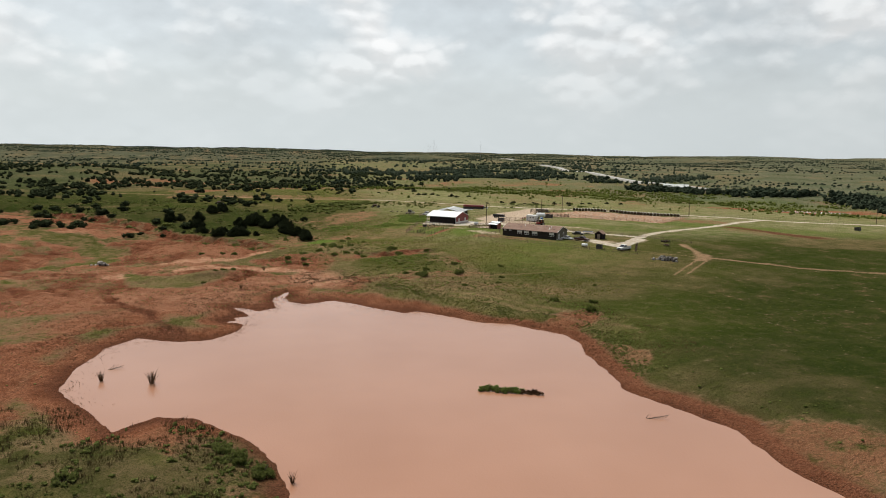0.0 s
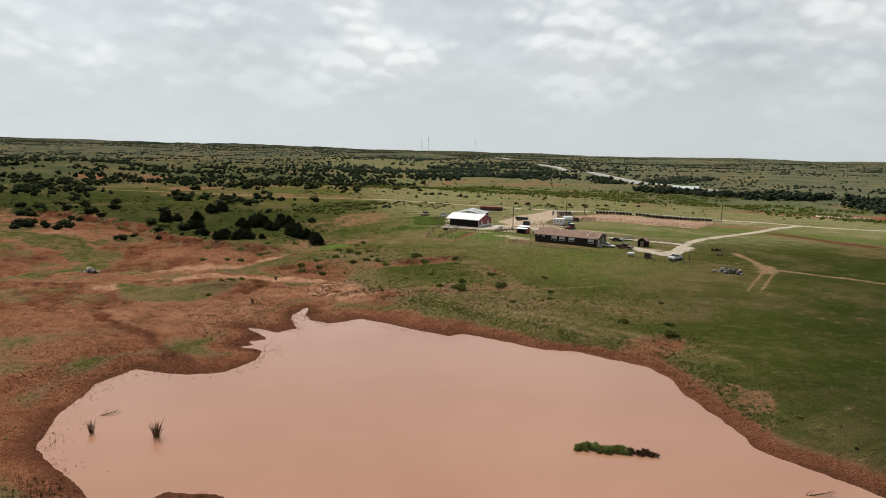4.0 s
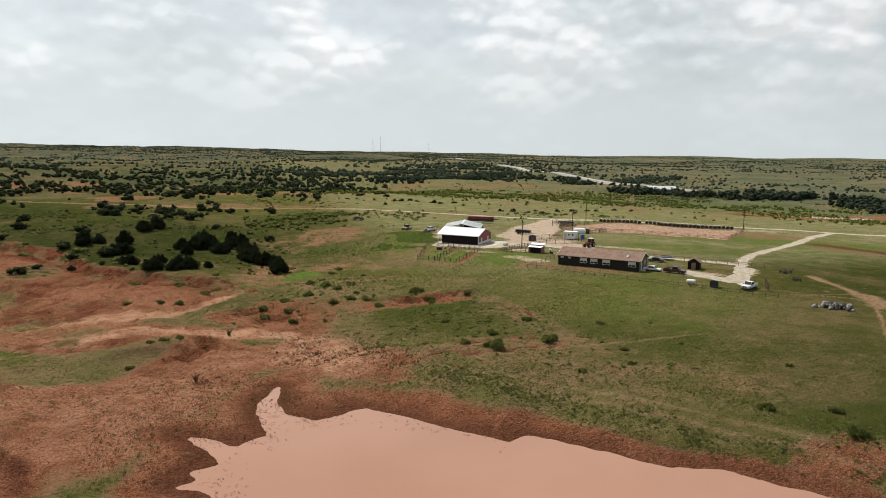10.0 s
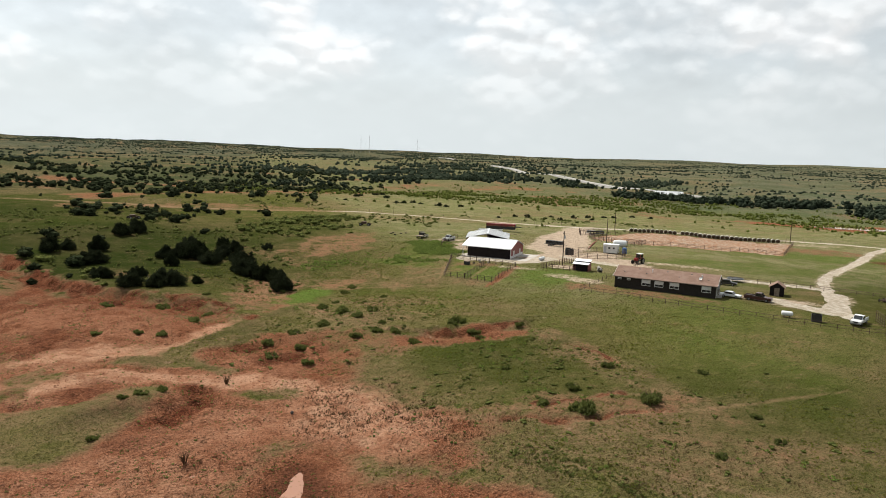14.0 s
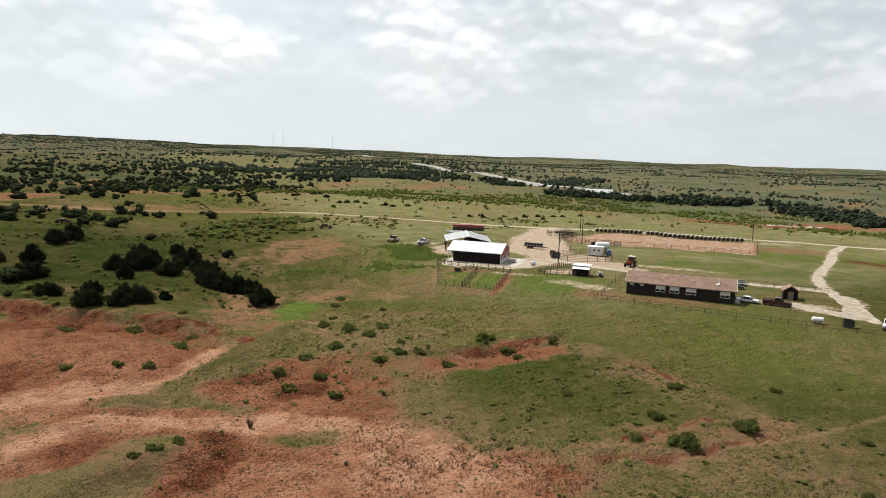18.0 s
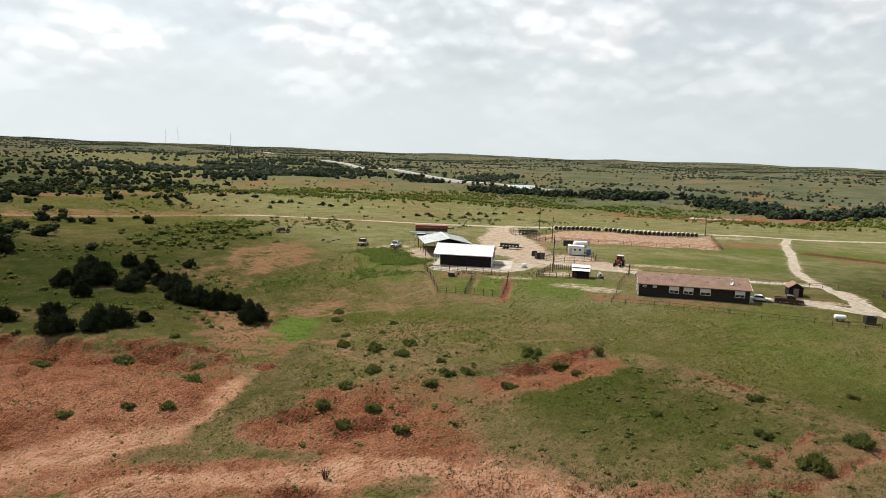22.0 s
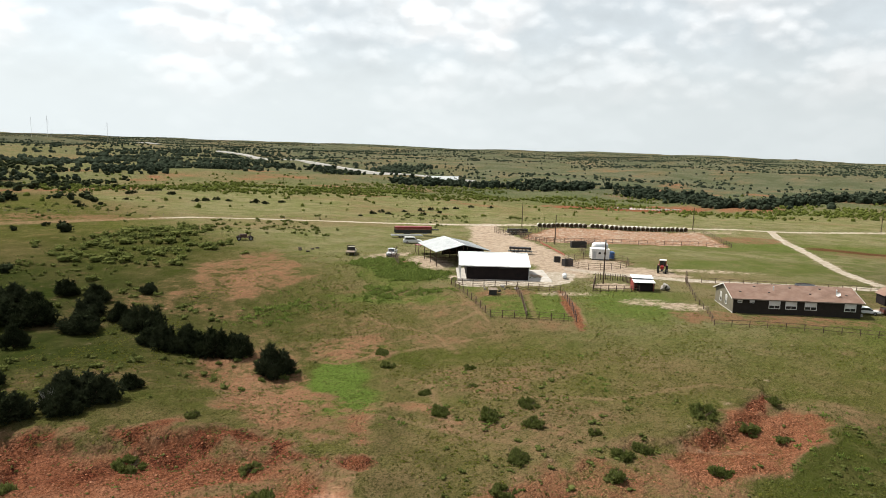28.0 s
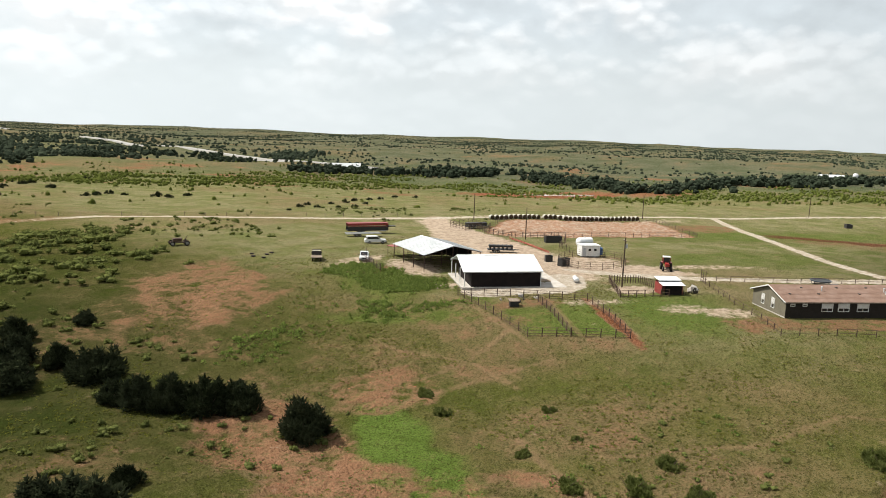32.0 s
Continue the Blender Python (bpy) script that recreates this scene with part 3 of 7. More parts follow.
FAINT_PATCHES = [(76, 171, 16, 5, -35), (70, 184, 10, 5, -20), (88, 163, 12, 4, -30), (60, 300, 8, 6, 0), (66, 264, 10, 5, -30), (84, 279, 12, 4, -40), (85, 206, 2.6, 17, 4), (85, 222, 2.5, 8, 10),
                 (45, 330, 10, 6, 0), (95, 292, 6, 9, 40), (58, 248, 9, 5, -25), (71, 300, 6, 10, 30), (60, 330, 6, 12, 20), (25, 300, 14, 4, -35)]
# banks and gullies of raw dark red earth, with scarp, rut and crest shade painted in
RAW_AND_SHADE_LINES = [(3.0, SCARP[1:11]), (3.6, [(-22, 336), (-13, 323), (-2, 307), (5, 291), (12, 281), (18.5, 275.5), (25, 272)]), (1.6, [(31, 268), (34, 262), (37, 257)]), (1.2, [(32, 241), (34, 239), (37, 238.5)]), (1.3, [(34, 233), (37, 231), (40, 231.5)]), (1.0, [(41, 236), (45, 238)]), (2.2, [(22.5, 222), (22.5, 217), (20, 213.5), (14, 211.5)])]
RAW_AND_SHADE_LINES += [(0.7, [(72.1, 230.4), (79.9, 230.7), (85.3, 230.6), (87.8, 225)]), (0.35, [(85.4, 216.1), (88.3, 210.5), (87.6, 204.8)]), (0.9, [(59.4, 238.7), (66.5, 233.6), (71.9, 231), (80.6, 229.6)]), (0.6, [(67, 232.3), (75, 230), (81, 230)]), (0.7, [(63, 233), (58, 236)]), (0.9, [(58.8, 192.4), (64.2, 188.2), (69.1, 186.9), (75.2, 186.8), (82, 184.8)]), (0.7, [(64.6, 193.9), (72.1, 193), (79.8, 193.3)]),
              (1.2, [(-33, 222), (-20, 212.5), (-13.5, 189.5), (-3.4, 172.3), (0.6, 160.4), (-1, 152)]), (1.5, [(-50, 236), (-38, 236), (-27, 229)])]
GREEN_TONGUE = [(10.5, 238.3), (13, 242), (18, 240.5), (20, 244), (24, 245.5), (29, 248.3), (38, 256), (45, 264), (51, 268), (50, 258), (42, 248), (33, 241), (27, 241), (24.5, 238.5), (26, 234), (30, 229), (27, 227.5), (22.5, 232.5), (18, 234.5)]
MOUND_GREEN = [(-12, 209), (-5, 204.5), (3.8, 203), (11, 209.5), (18.5, 218), (19, 224.5), (14, 227.5), (8, 221), (-3, 222), (-13, 228)]
DULL_GREEN = [(-40, 180), (-17, 180), (-9.5, 178), (-8, 163), (-16, 157), (-22, 152), (-36, 150)]
ARENA = [(192, 337), (178, 332), (177.5, 323), (186, 310), (221, 280), (252, 301), (212, 341)]
YARD = [(200, 361), (186, 360), (163, 338), (150, 326), (136, 312), (134, 298), (121, 288), (124, 283), (136, 284), (142, 276), (150, 268), (152, 274), (143, 290), (154, 304), (168, 316), (177, 332), (188, 346)]
WEED_PATCH = [(101, 330), (115, 326.5), (111, 313), (107, 301), (105.5, 304), (101, 308), (88.4, 304), (82, 306), (86, 310), (94.7, 311), (98, 318)]
PEN = [(103, 299), (98.3, 291), (91.6, 280.3), (94.6, 274.4), (98.2, 266.3), (103.6, 270.4), (112.2, 278), (108.5, 286), (103, 299)]
LUSH_PATCH = [(61.7, 291), (65, 290.4), (61.5, 282.5), (55, 272.5), (50.5, 266.5), (46, 262.5), (43, 266), (43.9, 273.2), (48.4, 280.8), (54.2, 283.8)]
ROADS = [
    (3.4, [(-60, 540), (0, 480), (16, 465), (31, 450), (46, 439), (72, 434), (98, 434), (122, 434), (140, 422), (171, 390), (195, 364), (220, 344), (257, 314), (289, 287), (323, 261), (363, 226), (470, 130), (700, -60)]),
    (3.2, [(137, 290), (139, 280), (146, 265), (157, 249), (172, 229)]),
    (2.5, [(289, 287), (263, 277), (240, 265), (214, 253), (194, 244), (180, 235), (172, 228), (159, 217), (150, 207)]),
    (4.4, [(168, 222.5), (158, 215), (150, 211), (147.5, 218.5), (147, 224)]),
]
FIELD_TRACKS = [(1.5, [(177, 209), (174.5, 203), (171, 194), (165, 184), (172, 174.5), (181, 160), (230, 118)]), (0.36, [(165, 184), (152, 173), (139, 162.8), (137, 161)]), (0.36, [(166.5, 181), (154, 171), (139, 159)]),
                (0.45, [(153, 196), (158, 192), (165, 185)]), (2.6, [(168, 188), (165, 182), (160, 178)])]
TRAILS = [[(48, 198), (53.7, 195.8), (58.8, 192), (64.2, 187.8), (69.1, 186.5), (75.2, 186.4), (88.2, 182.9), (99, 182), (112, 180)], [(54.5, 194.9), (64.6, 193.5), (72.1, 192.6), (79.8, 192.9), (82.5, 190.9)], [(61, 286), (70, 282), (86, 274)], [(70, 287), (80, 284), (92, 284)]]
TRAILS += [[(78.6, 299.9), (77.5, 294.6), (79.1, 288.8), (79.6, 283.7), (74.9, 274.3)], [(61.4, 268.1), (55, 261.6), (50.9, 255.6)], [(47.8, 264.6), (49.4, 255.9), (50.7, 250.4), (52.9, 245.6)],
           [(54.7, 241.9), (58.7, 240), (62.2, 237.8), (65.6, 233.3), (69.6, 225.6)], [(150.2, 202.8), (159, 192.9), (171.2, 189.6)]]
TRAILS += [[(113.6, 279), (105, 270), (98.5, 264.5)], [(101.5, 298.5), (96, 289), (90, 279.5)], [(110, 285), (103.5, 280), (96, 273.5)], [(60, 258), (72, 245), (84, 238), (87, 222), (86, 205)], [(57, 180), (66, 167), (77, 152), (86, 140), (96, 120)], [(59, 182), (69, 168), (80, 153), (90, 139)]]


def land_masks(x, y, d):
    """What covers the ground: bare earth, pale earth, wet mud, gravel, lush grass, dry grass; also distance haze and
    shade put in as colour.
    """
    n, m = rough(x, y, 14, 5), rough(x, y, 5, 9)
    ragged = (n - 0.5) * 10 + (m - 0.5) * 7
    flat = signed(RED_FLAT, x, y)
    soil = 1 - smooth(-6, 6, flat + ragged)
    for cx, cy, rx, ry, turn, strength in EARTH_PATCHES:
        near = blob(x, y, cx, cy, rx * 1.5, ry * 1.5, turn)
        soil = np.maximum(soil, strength * smooth(0.1, 0.75, near + (m - 0.5) * 1.3 * (near > 0) + (n - 0.5) * 0.6 * (near > 0)))
    faint = np.zeros(x.shape)
    for cx, cy, rx, ry, turn in FAINT_PATCHES:
        near = blob(x, y, cx, cy, rx * 1.6, ry * 1.6, turn)
        faint = np.maximum(faint, np.clip(near + (m - 0.5) * 0.9 * (near > 0), 0, 1))
    soil = np.maximum(soil, 0.29 * faint)
    east = smooth(50, 75, x)
    soil = np.maximum(soil, (1 - smooth(3.5 - 1.2 * east, 11 - 5.5 * east, d + (n - 0.5) * (5 - 2 * east))))
    soil = np.maximum(soil, 0.13 * smooth(0.35, 0.7, n))
    deep = np.zeros(x.shape)
    for w, line in RAW_AND_SHADE_LINES:
        deep = np.maximum(deep, 1 - smooth(w * 0.5, w * 1.7, along(line, x, y) + (m - 0.5) * w * 2.2))
    deep = np.maximum(deep, 0.75 * smooth(0.46, 0.60, rough(x, y, 15, 24)) * (1 - smooth(-8, 0, flat)) * smooth(26, 4, x) * smooth(165, 200, y))
    deep = deep * (0.35 + 0.65 * smooth(0.30, 0.55, rough(x, y, 4, 25, 3)))
    # grass that holds on in the red flats
    green = np.maximum(1 - smooth(-2, 2, signed(MOUND_GREEN, x, y) + ragged * 0.35), 0.95 * (1 - smooth(-1.6, 1.6, signed(GREEN_TONGUE, x, y) + ragged * 0.3)))
    green = np.maximum(green, 0.8 * (1 - smooth(-3, 3, signed(DULL_GREEN, x, y) + ragged * 0.6)))
    green = np.maximum(green, 0.7 * blob(x, y, 33, 217, 5, 2.5, -20))
    green = np.maximum(green, 0.8 * smooth(0.47, 0.58, rough(x, y, 13, 35)) * smooth(6, -20, x) * smooth(225, 245, y))
    green = np.maximum(green, 0.6 * blob(x, y, 26, 262, 5, 2, -20))
    green = np.maximum(green, 0.55 * smooth(0.54, 0.66, rough(x, y, 9, 68)) * (1 - smooth(-30, -4, flat)) * smooth(40, 52, d))
    green = np.maximum(green, blob(x, y, 12, 84, 6, 9, 20))
    green = np.maximum(green, 0.8 * blob(x, y, -18, 84, 16, 11, 0))
    green = green * (1 - blob(x, y, -1, 166, 26, 14, 0))
    soil = np.maximum(soil * (1 - 0.85 * green), 0.9 * deep)
    # far country: red cuts here and there
    away = np.hypot(x - 100, y - 220)
    far = smooth(150, 300, away)
    soil = np.maximum(soil, far * smooth(0.60, 0.76, rough(x, y, 60, 31)) * 0.75)
    soil = np.maximum(soil, 0.98 * (1 - smooth(-2, 2, signed(ARENA, x, y))))
    wob = (n - 0.5) * 5 + (m - 0.5) * 3
    pale = 1 - smooth(1.6, 4.6, along([(-14, 249), (-5, 247.5), (3, 244.5), (11.5, 242.5), (20.5, 242.5), (25.5, 245), (31, 249.6), (37, 256)], x, y) + wob)
    pale = np.maximum(pale, 0.9 * blob(x, y, 4, 245, 19, 4.5, -8))
    pale = np.maximum(pale, 1 - smooth(2.0, 5.0, along([(-16, 224), (-3, 227), (4, 231.3), (11, 232.2), (19.5, 229), (27, 224), (35, 220.5), (42, 214), (48, 208.5)], x, y) + wob))
    pale = np.maximum(pale, 0.5 * smooth(0.50, 0.64, rough(x, y, 12, 88)) * (1 - smooth(-30, -6, flat)))
    pale = np.maximum(pale, 0.75 * (1 - smooth(-2, 2, signed(ARENA, x, y))))
    pale = np.maximum(pale, 0.95 * blob(x, y, 42, 203, 10, 13, 10) * smooth(3, 10, d))
    pale = np.maximum(pale, 0.5 * blob(x, y, 24, 204, 22, 12, 0) * smooth(5, 14, d))
    pale = np.maximum(pale, 0.26 * (1 - smooth(-14, -4, flat)) * smooth(1, 6, d) * smooth(135, 175, y))
    pale = np.maximum(pale, 0.45 * blob(x, y, 80, 338, 16, 11, 38))
    for cx, cy, rx, ry, turn, strength in EARTH_PATCHES[9:12]:
        pale = np.maximum(pale, 0.6 * blob(x, y, cx, cy, rx * 1.4, ry * 1.4, turn))
    pale = np.maximum(pale, 0.5 * blob(x, y, 10, 186, 26, 16, 0) * smooth(2, 6, d))
    pale = pale * (1 - deep)
    wet = 0.9 * (1 - smooth(0.4, 4.8, d + (n - 0.5) * 5 + (m - 0.5) * 3.5 + 1.8 * east))
    wet = np.maximum(wet, 0.75 * (1 - smooth(0.3, 2.0, along([(4, 150), (1, 158), (-3, 165), (-4, 173), (-9, 180), (-13, 190)], x, y) + (n - 0.5) * 5)))
    wet = np.maximum(wet, 0.06 * (1 - smooth(4, 15, d + (n - 0.5) * 8)) * smooth(60, 30, x) * smooth(110, 130, y))
    wet = np.maximum(wet, 0.9 * (1 - smooth(2.5, 8.0, along([(244.5, 257), (247, 245), (249, 232), (252, 220)], x, y) + (n - 0.5) * 7)))
    wet = np.maximum(wet, 0.55 * (1 - smooth(1.5, 6, d + (n - 0.5) * 4)) * east)
    gravel, dust = np.zeros(x.shape), np.zeros(x.shape)
    for w, line in ROADS:
        reach = along(line, x, y)
        gravel = np.maximum(gravel, 1 - smooth(w * 0.38, w * 0.78, reach + (m - 0.5) * w * 0.5))
        dust = np.maximum(dust, 0.42 * (1 - smooth(w * 0.5, w * 1.15, reach + (n - 0.5) * w)))
    yard = 1 - smooth(-3, 4, signed(YARD, x, y) + (n - 0.5) * 8)
    dust = np.maximum(dust, yard)
    dust = np.maximum(dust, 0.45 * (1 - smooth(-2, 1, signed(ARENA, x, y))))
    for cx, cy, rx, ry, turn, strength in [(119, 255.5, 5, 3, -50, 0.6), (125.5, 273.5, 5, 3.2, -40, 0.85), (117, 262, 5, 3, -50, 0.5), (127, 289, 9, 4, -49, 0.8), (116, 331, 9, 3, 0, 0.6), (148, 223, 9, 2.5, -52, 0.75), (118, 318, 9, 5, 58, 0.7), (108, 304, 5, 2, -49, 0.6), (112, 277, 2, 7, 38, 0.45), (160, 268, 16, 2.5, -50, 0.5), (148.6, 289.4, 9, 7, 0, 0.75), (256, 300, 14, 5, -40, 0.4), (218, 348, 20, 5, -40, 0.4)]:
        dust = np.maximum(dust, strength * blob(x, y, cx, cy, rx, ry, turn))
    pad = along([(107, 297), (111, 292.5), (117, 286), (122, 285), (128, 288)], x, y)  # gravel round the barn
    gravel = np.maximum(gravel, 1 - smooth(2.2, 4.4, pad + (m - 0.5) * 3))
    faded = smooth(150, 80, x) * smooth(400, 425, y)  # the far track is red dirt, half grown over
    trail = 0.8 * gravel * faded
    gravel, dust = gravel * (1 - 0.8 * faded), dust * (1 - 0.7 * faded)
    for w, line in FIELD_TRACKS:
        trail = np.maximum(trail, 1 - smooth(w * 0.4, w * 1.2, along(line, x, y) + (m - 0.5) * 1.2 * w))
    for line in TRAILS:
        trail = np.maximum(trail, 0.5 * (1 - smooth(0.12, 0.62, along(line, x, y) + (n - 0.5) * 1.0)))
    lush = np.maximum(1 - smooth(-1.2, 1.0, signed(LUSH_PATCH, x, y) + (m - 0.5) * 4.0), 0.8 * blob(x, y, 115, 264, 13, 12, 0))
    lush = np.maximum(lush, 0.85 * (1 - smooth(-1.5, 0.3, signed(PEN[:-1], x, y))) * (1 - 0.9 * blob(x, y, 106, 288, 4, 5, 0)))
    lush = np.maximum(lush, 0.4 * blob(x, y, 126, 208, 22, 26, -40))
    lush = np.maximum(lush, 0.7 * blob(x, y, 250, 255, 60, 14, -40))
    lush = np.maximum(lush, 0.6 * blob(x, y, 180, 262, 30, 12, -40))
    lush = np.maximum(lush, 0.65 * (1 - smooth(-3, 4, signed(WEED_PATCH, x, y) + ragged * 0.7)))
    lush = np.maximum(lush, 0.8 * blob(x, y, 90, 300, 14, 3, -55))
    lush = np.maximum(lush, 0.35 * (1 - smooth(30, 90, along([(120, 660), (300, 600), (430, 560), (470, 480), (430, 380), (540, 240)], x, y))))
    lush = np.maximum(lush, 0.7 * blob(x, y, 104, 276, 6, 4, -45))
    dry = np.maximum(0.8 * blob(x, y, 70, 170, 28, 9, -40), 0.7 * smooth(0.5, 0.7, rough(x, y, 40, 77)))
    dry = np.maximum(dry, 0.8 * blob(x, y, -27, 176, 20, 14, 0))
    # a little tan far out, as painted haze
    dry = np.maximum(dry, 0.15 * smooth(520, 1100, away))
    dry = np.maximum(dry, faint)
    dry = np.maximum(dry, 0.7 * blob(x, y, 105, 284, 5, 7, 40))
    dry = np.maximum(dry, 0.45 * (1 - smooth(2, 5, np.abs(d - 8 + (n - 0.5) * 5))) * east * smooth(110, 140, y))
    # besides rank grass, the right-hand field is darkened as painted cloud shade
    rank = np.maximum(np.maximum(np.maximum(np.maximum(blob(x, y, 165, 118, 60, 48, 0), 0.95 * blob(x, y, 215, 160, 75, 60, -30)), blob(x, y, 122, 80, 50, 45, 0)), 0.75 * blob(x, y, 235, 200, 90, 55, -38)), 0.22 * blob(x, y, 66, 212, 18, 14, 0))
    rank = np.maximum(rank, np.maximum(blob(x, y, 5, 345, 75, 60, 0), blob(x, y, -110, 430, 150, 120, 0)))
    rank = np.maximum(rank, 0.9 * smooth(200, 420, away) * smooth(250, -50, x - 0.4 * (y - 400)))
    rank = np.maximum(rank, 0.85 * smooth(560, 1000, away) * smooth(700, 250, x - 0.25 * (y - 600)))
    rank = np.maximum(rank, 0.25 * blob(x, y, 50, 325, 38, 50, 0))
    rank = np.maximum(rank, 0.85 * blob(x, y, -6, 84, 34, 16, 0) * smooth(0.36, 0.52, n))
    dry = np.maximum(dry, blob(x, y, -10, 92, 26, 12, 0) * smooth(0.40, 0.55, m))
    rank = np.maximum(rank, 0.65 * blob(x, y, 66, 378, 34, 36, 0))
    dry = np.maximum(dry, 0.8 * blob(x, y, 128, 256, 7, 4, -50))
    dry = np.maximum(dry, 0.6 * blob(x, y, 92, 290, 10, 14, 40))
    dry = np.maximum(dry, 0.85 * blob(x, y, 3, 215, 19, 10, 10))
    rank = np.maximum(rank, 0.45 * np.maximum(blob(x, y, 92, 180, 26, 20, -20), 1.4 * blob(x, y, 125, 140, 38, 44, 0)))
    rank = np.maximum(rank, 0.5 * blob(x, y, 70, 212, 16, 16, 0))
    tongue = 1 - smooth(-1.6, 1.6, signed(GREEN_TONGUE, x, y) + ragged * 0.3)
    rank = np.maximum(rank, 0.65 * tongue * smooth(0.35, 0.55, m))
    dry = np.maximum(dry * (1 - 0.75 * blob(x, y, 25, 335, 75, 60, 0)), 0.7 * tongue)
    rank, dry = rank * (1 - lush), dry * (1 - 0.9 * lush)
    mown = smooth(-25, 25, y - 242 + 0.12 * (x - 100)) * smooth(78, 116, x - 0.15 * np.maximum(y - 340, 0)) * (1 - smooth(-6, 6, -signed(WEED_PATCH, x, y) - ragged * 0.8))
    # haze as ground colour, growing with distance from the farm
    hazed_grass = smooth(260, 560, away) * (0.45 + 0.55 * smooth(150, 600, x - 0.25 * (y - 600)))
    hazed_hills = smooth(750, 1900, away) * (0.55 + 0.45 * smooth(900, 200, x - 0.25 * (y - 600)))
    return {"hazed_hills": hazed_hills, "soil": soil * (1 - 0.5 * smooth(500, 1200, away)), "pale": pale, "wet": wet, "gravel": gravel, "lush": lush, "dry": dry, "rank": rank, "trail": trail, "deep": deep, "dust": dust, "mown": mown, "hazed_grass": hazed_grass}


def spread(bands, end, growth):
    """Grid lines: even within bands (from, to, step), then wider and wider out to the end."""
    mid = np.concatenate([np.arange(a, b, step) for a, b, step in bands])
    sides = []
    for w in (bands[0][2], bands[-1][2]):
        side = [0.0]
        while side[-1] < end:
            w *= growth
            side.append(side[-1] + w)
        sides.append(np.array(side[1:]))
    return np.concatenate([mid[0] - sides[0][::-1], mid, mid[-1] + sides[1]])


gx, gy = spread([(-40, 105, 0.55), (105, 190, 0.85), (190, 300, 1.3)], 4300, 1.075), spread([(74, 150, 0.8), (150, 300, 0.55), (300, 350, 0.8), (350, 470, 1.5)], 4400, 1.075)
X, Y = np.meshgrid(gx, gy)
DIST = shore_distance(X, Y)
HEIGHTS = height(X, Y, DIST)
MASKS = land_masks(X, Y, DIST)
# rills and hummocks: rougher on bare earth, soft in the grass
close = 1 - smooth(250, 600, np.hypot(X - 80, Y - 220))
relief = MASKS["soil"] * (np.abs(rough(X, Y, 7, 51, 5) - 0.5) * -2.6 + 0.4) + (1 - MASKS["soil"]) * (rough(X, Y, 5, 61) - 0.5) * 0.5
relief = relief + MASKS["deep"] * (np.abs(rough(X, Y, 3.6, 33, 3) - 0.5) * -2.4 + (rough(X, Y, 1.7, 36, 1) - 0.5) * 0.5)
relief = relief - smooth(0.35, 0.9, MASKS["soil"]) * (1 - 0.75 * MASKS["pale"]) * np.abs(rough(X, Y, 2.6, 44, 3) - 0.5) * 1.5
# ledges where the banks are raw
tread = (HEIGHTS + 0.5 * rough(X, Y, 6, 46, 3)) * 1.7 % 1.0
relief = relief + MASKS["deep"] * (smooth(0.35, 0.65, tread) - tread) * 0.55
level = np.maximum(blob(X, Y, 116, 303, 20, 18, 0), np.maximum(smooth(0.15, 0.5, MASKS["gravel"]), blob(X, Y, 130, 262, 42, 55, 0)))
HEIGHTS = HEIGHTS + close * relief * smooth(1.5, 9, DIST) * (1 - 0.9 * level)
idx = np.arange(X.size).reshape(X.shape)
quads = np.stack([idx[:-1, :-1], idx[:-1, 1:], idx[1:, 1:], idx[1:, :-1]], -1).reshape(-1, 4)
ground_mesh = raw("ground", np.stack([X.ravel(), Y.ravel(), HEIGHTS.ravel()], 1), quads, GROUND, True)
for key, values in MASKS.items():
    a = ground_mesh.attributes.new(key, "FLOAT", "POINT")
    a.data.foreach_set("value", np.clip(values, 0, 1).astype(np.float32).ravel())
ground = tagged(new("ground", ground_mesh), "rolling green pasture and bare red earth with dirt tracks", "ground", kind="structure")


def ground_z(x, y):
    """Height of the sheet itself, between its grid lines."""
    x, y = np.asarray(x, float), np.asarray(y, float)
    i, j = np.clip(np.searchsorted(gx, x) - 1, 0, len(gx) - 2), np.clip(np.searchsorted(gy, y) - 1, 0, len(gy) - 2)
    u, v = (x - gx[i]) / (gx[i + 1] - gx[i]), (y - gy[j]) / (gy[j + 1] - gy[j])
    return (HEIGHTS[j, i] * (1 - u) + HEIGHTS[j, i + 1] * u) * (1 - v) + (HEIGHTS[j + 1, i] * (1 - u) + HEIGHTS[j + 1, i + 1] * u) * v


def gz(x, y):
    return float(ground_z(x, y))


def mask_at(key, x, y):
    i, j = np.clip(np.searchsorted(gx, x), 0, len(gx) - 1), np.clip(np.searchsorted(gy, y), 0, len(gy) - 1)
    return MASKS[key][j, i]


def sheet_of_water(name, x0, x1, y0, y1, z, mat, label):
    bm = fresh()
    bm.faces.new([bm.verts.new(p) for p in ((x0, y0, z), (x1, y0, z), (x1, y1, z), (x0, y1, z))])
    return tagged(mesh_object(name, bm, mat), label, "water", kind="structure")


sheet_of_water("pond_water", -22, 92, 30, 198, WATER, MUD_WATER, "silty red-brown pond water with faint ripples")
pool_bm = fresh()
pool_bm.faces.new([pool_bm.verts.new((463 + 0.71 * u + 0.71 * v, 418 - 0.71 * u + 0.71 * v, -14.05)) for u, v in [(27 * math.cos(k * math.tau / 28) * (1 + 0.12 * math.sin(3 * k)), 8 * math.sin(k * math.tau / 28) * (1 + 0.15 * math.cos(2 * k))) for k in range(28)]])
tagged(mesh_object("far_pond_water", pool_bm, PALE_WATER), "pale silty stock pond ringed by red earth", "water", kind="structure")


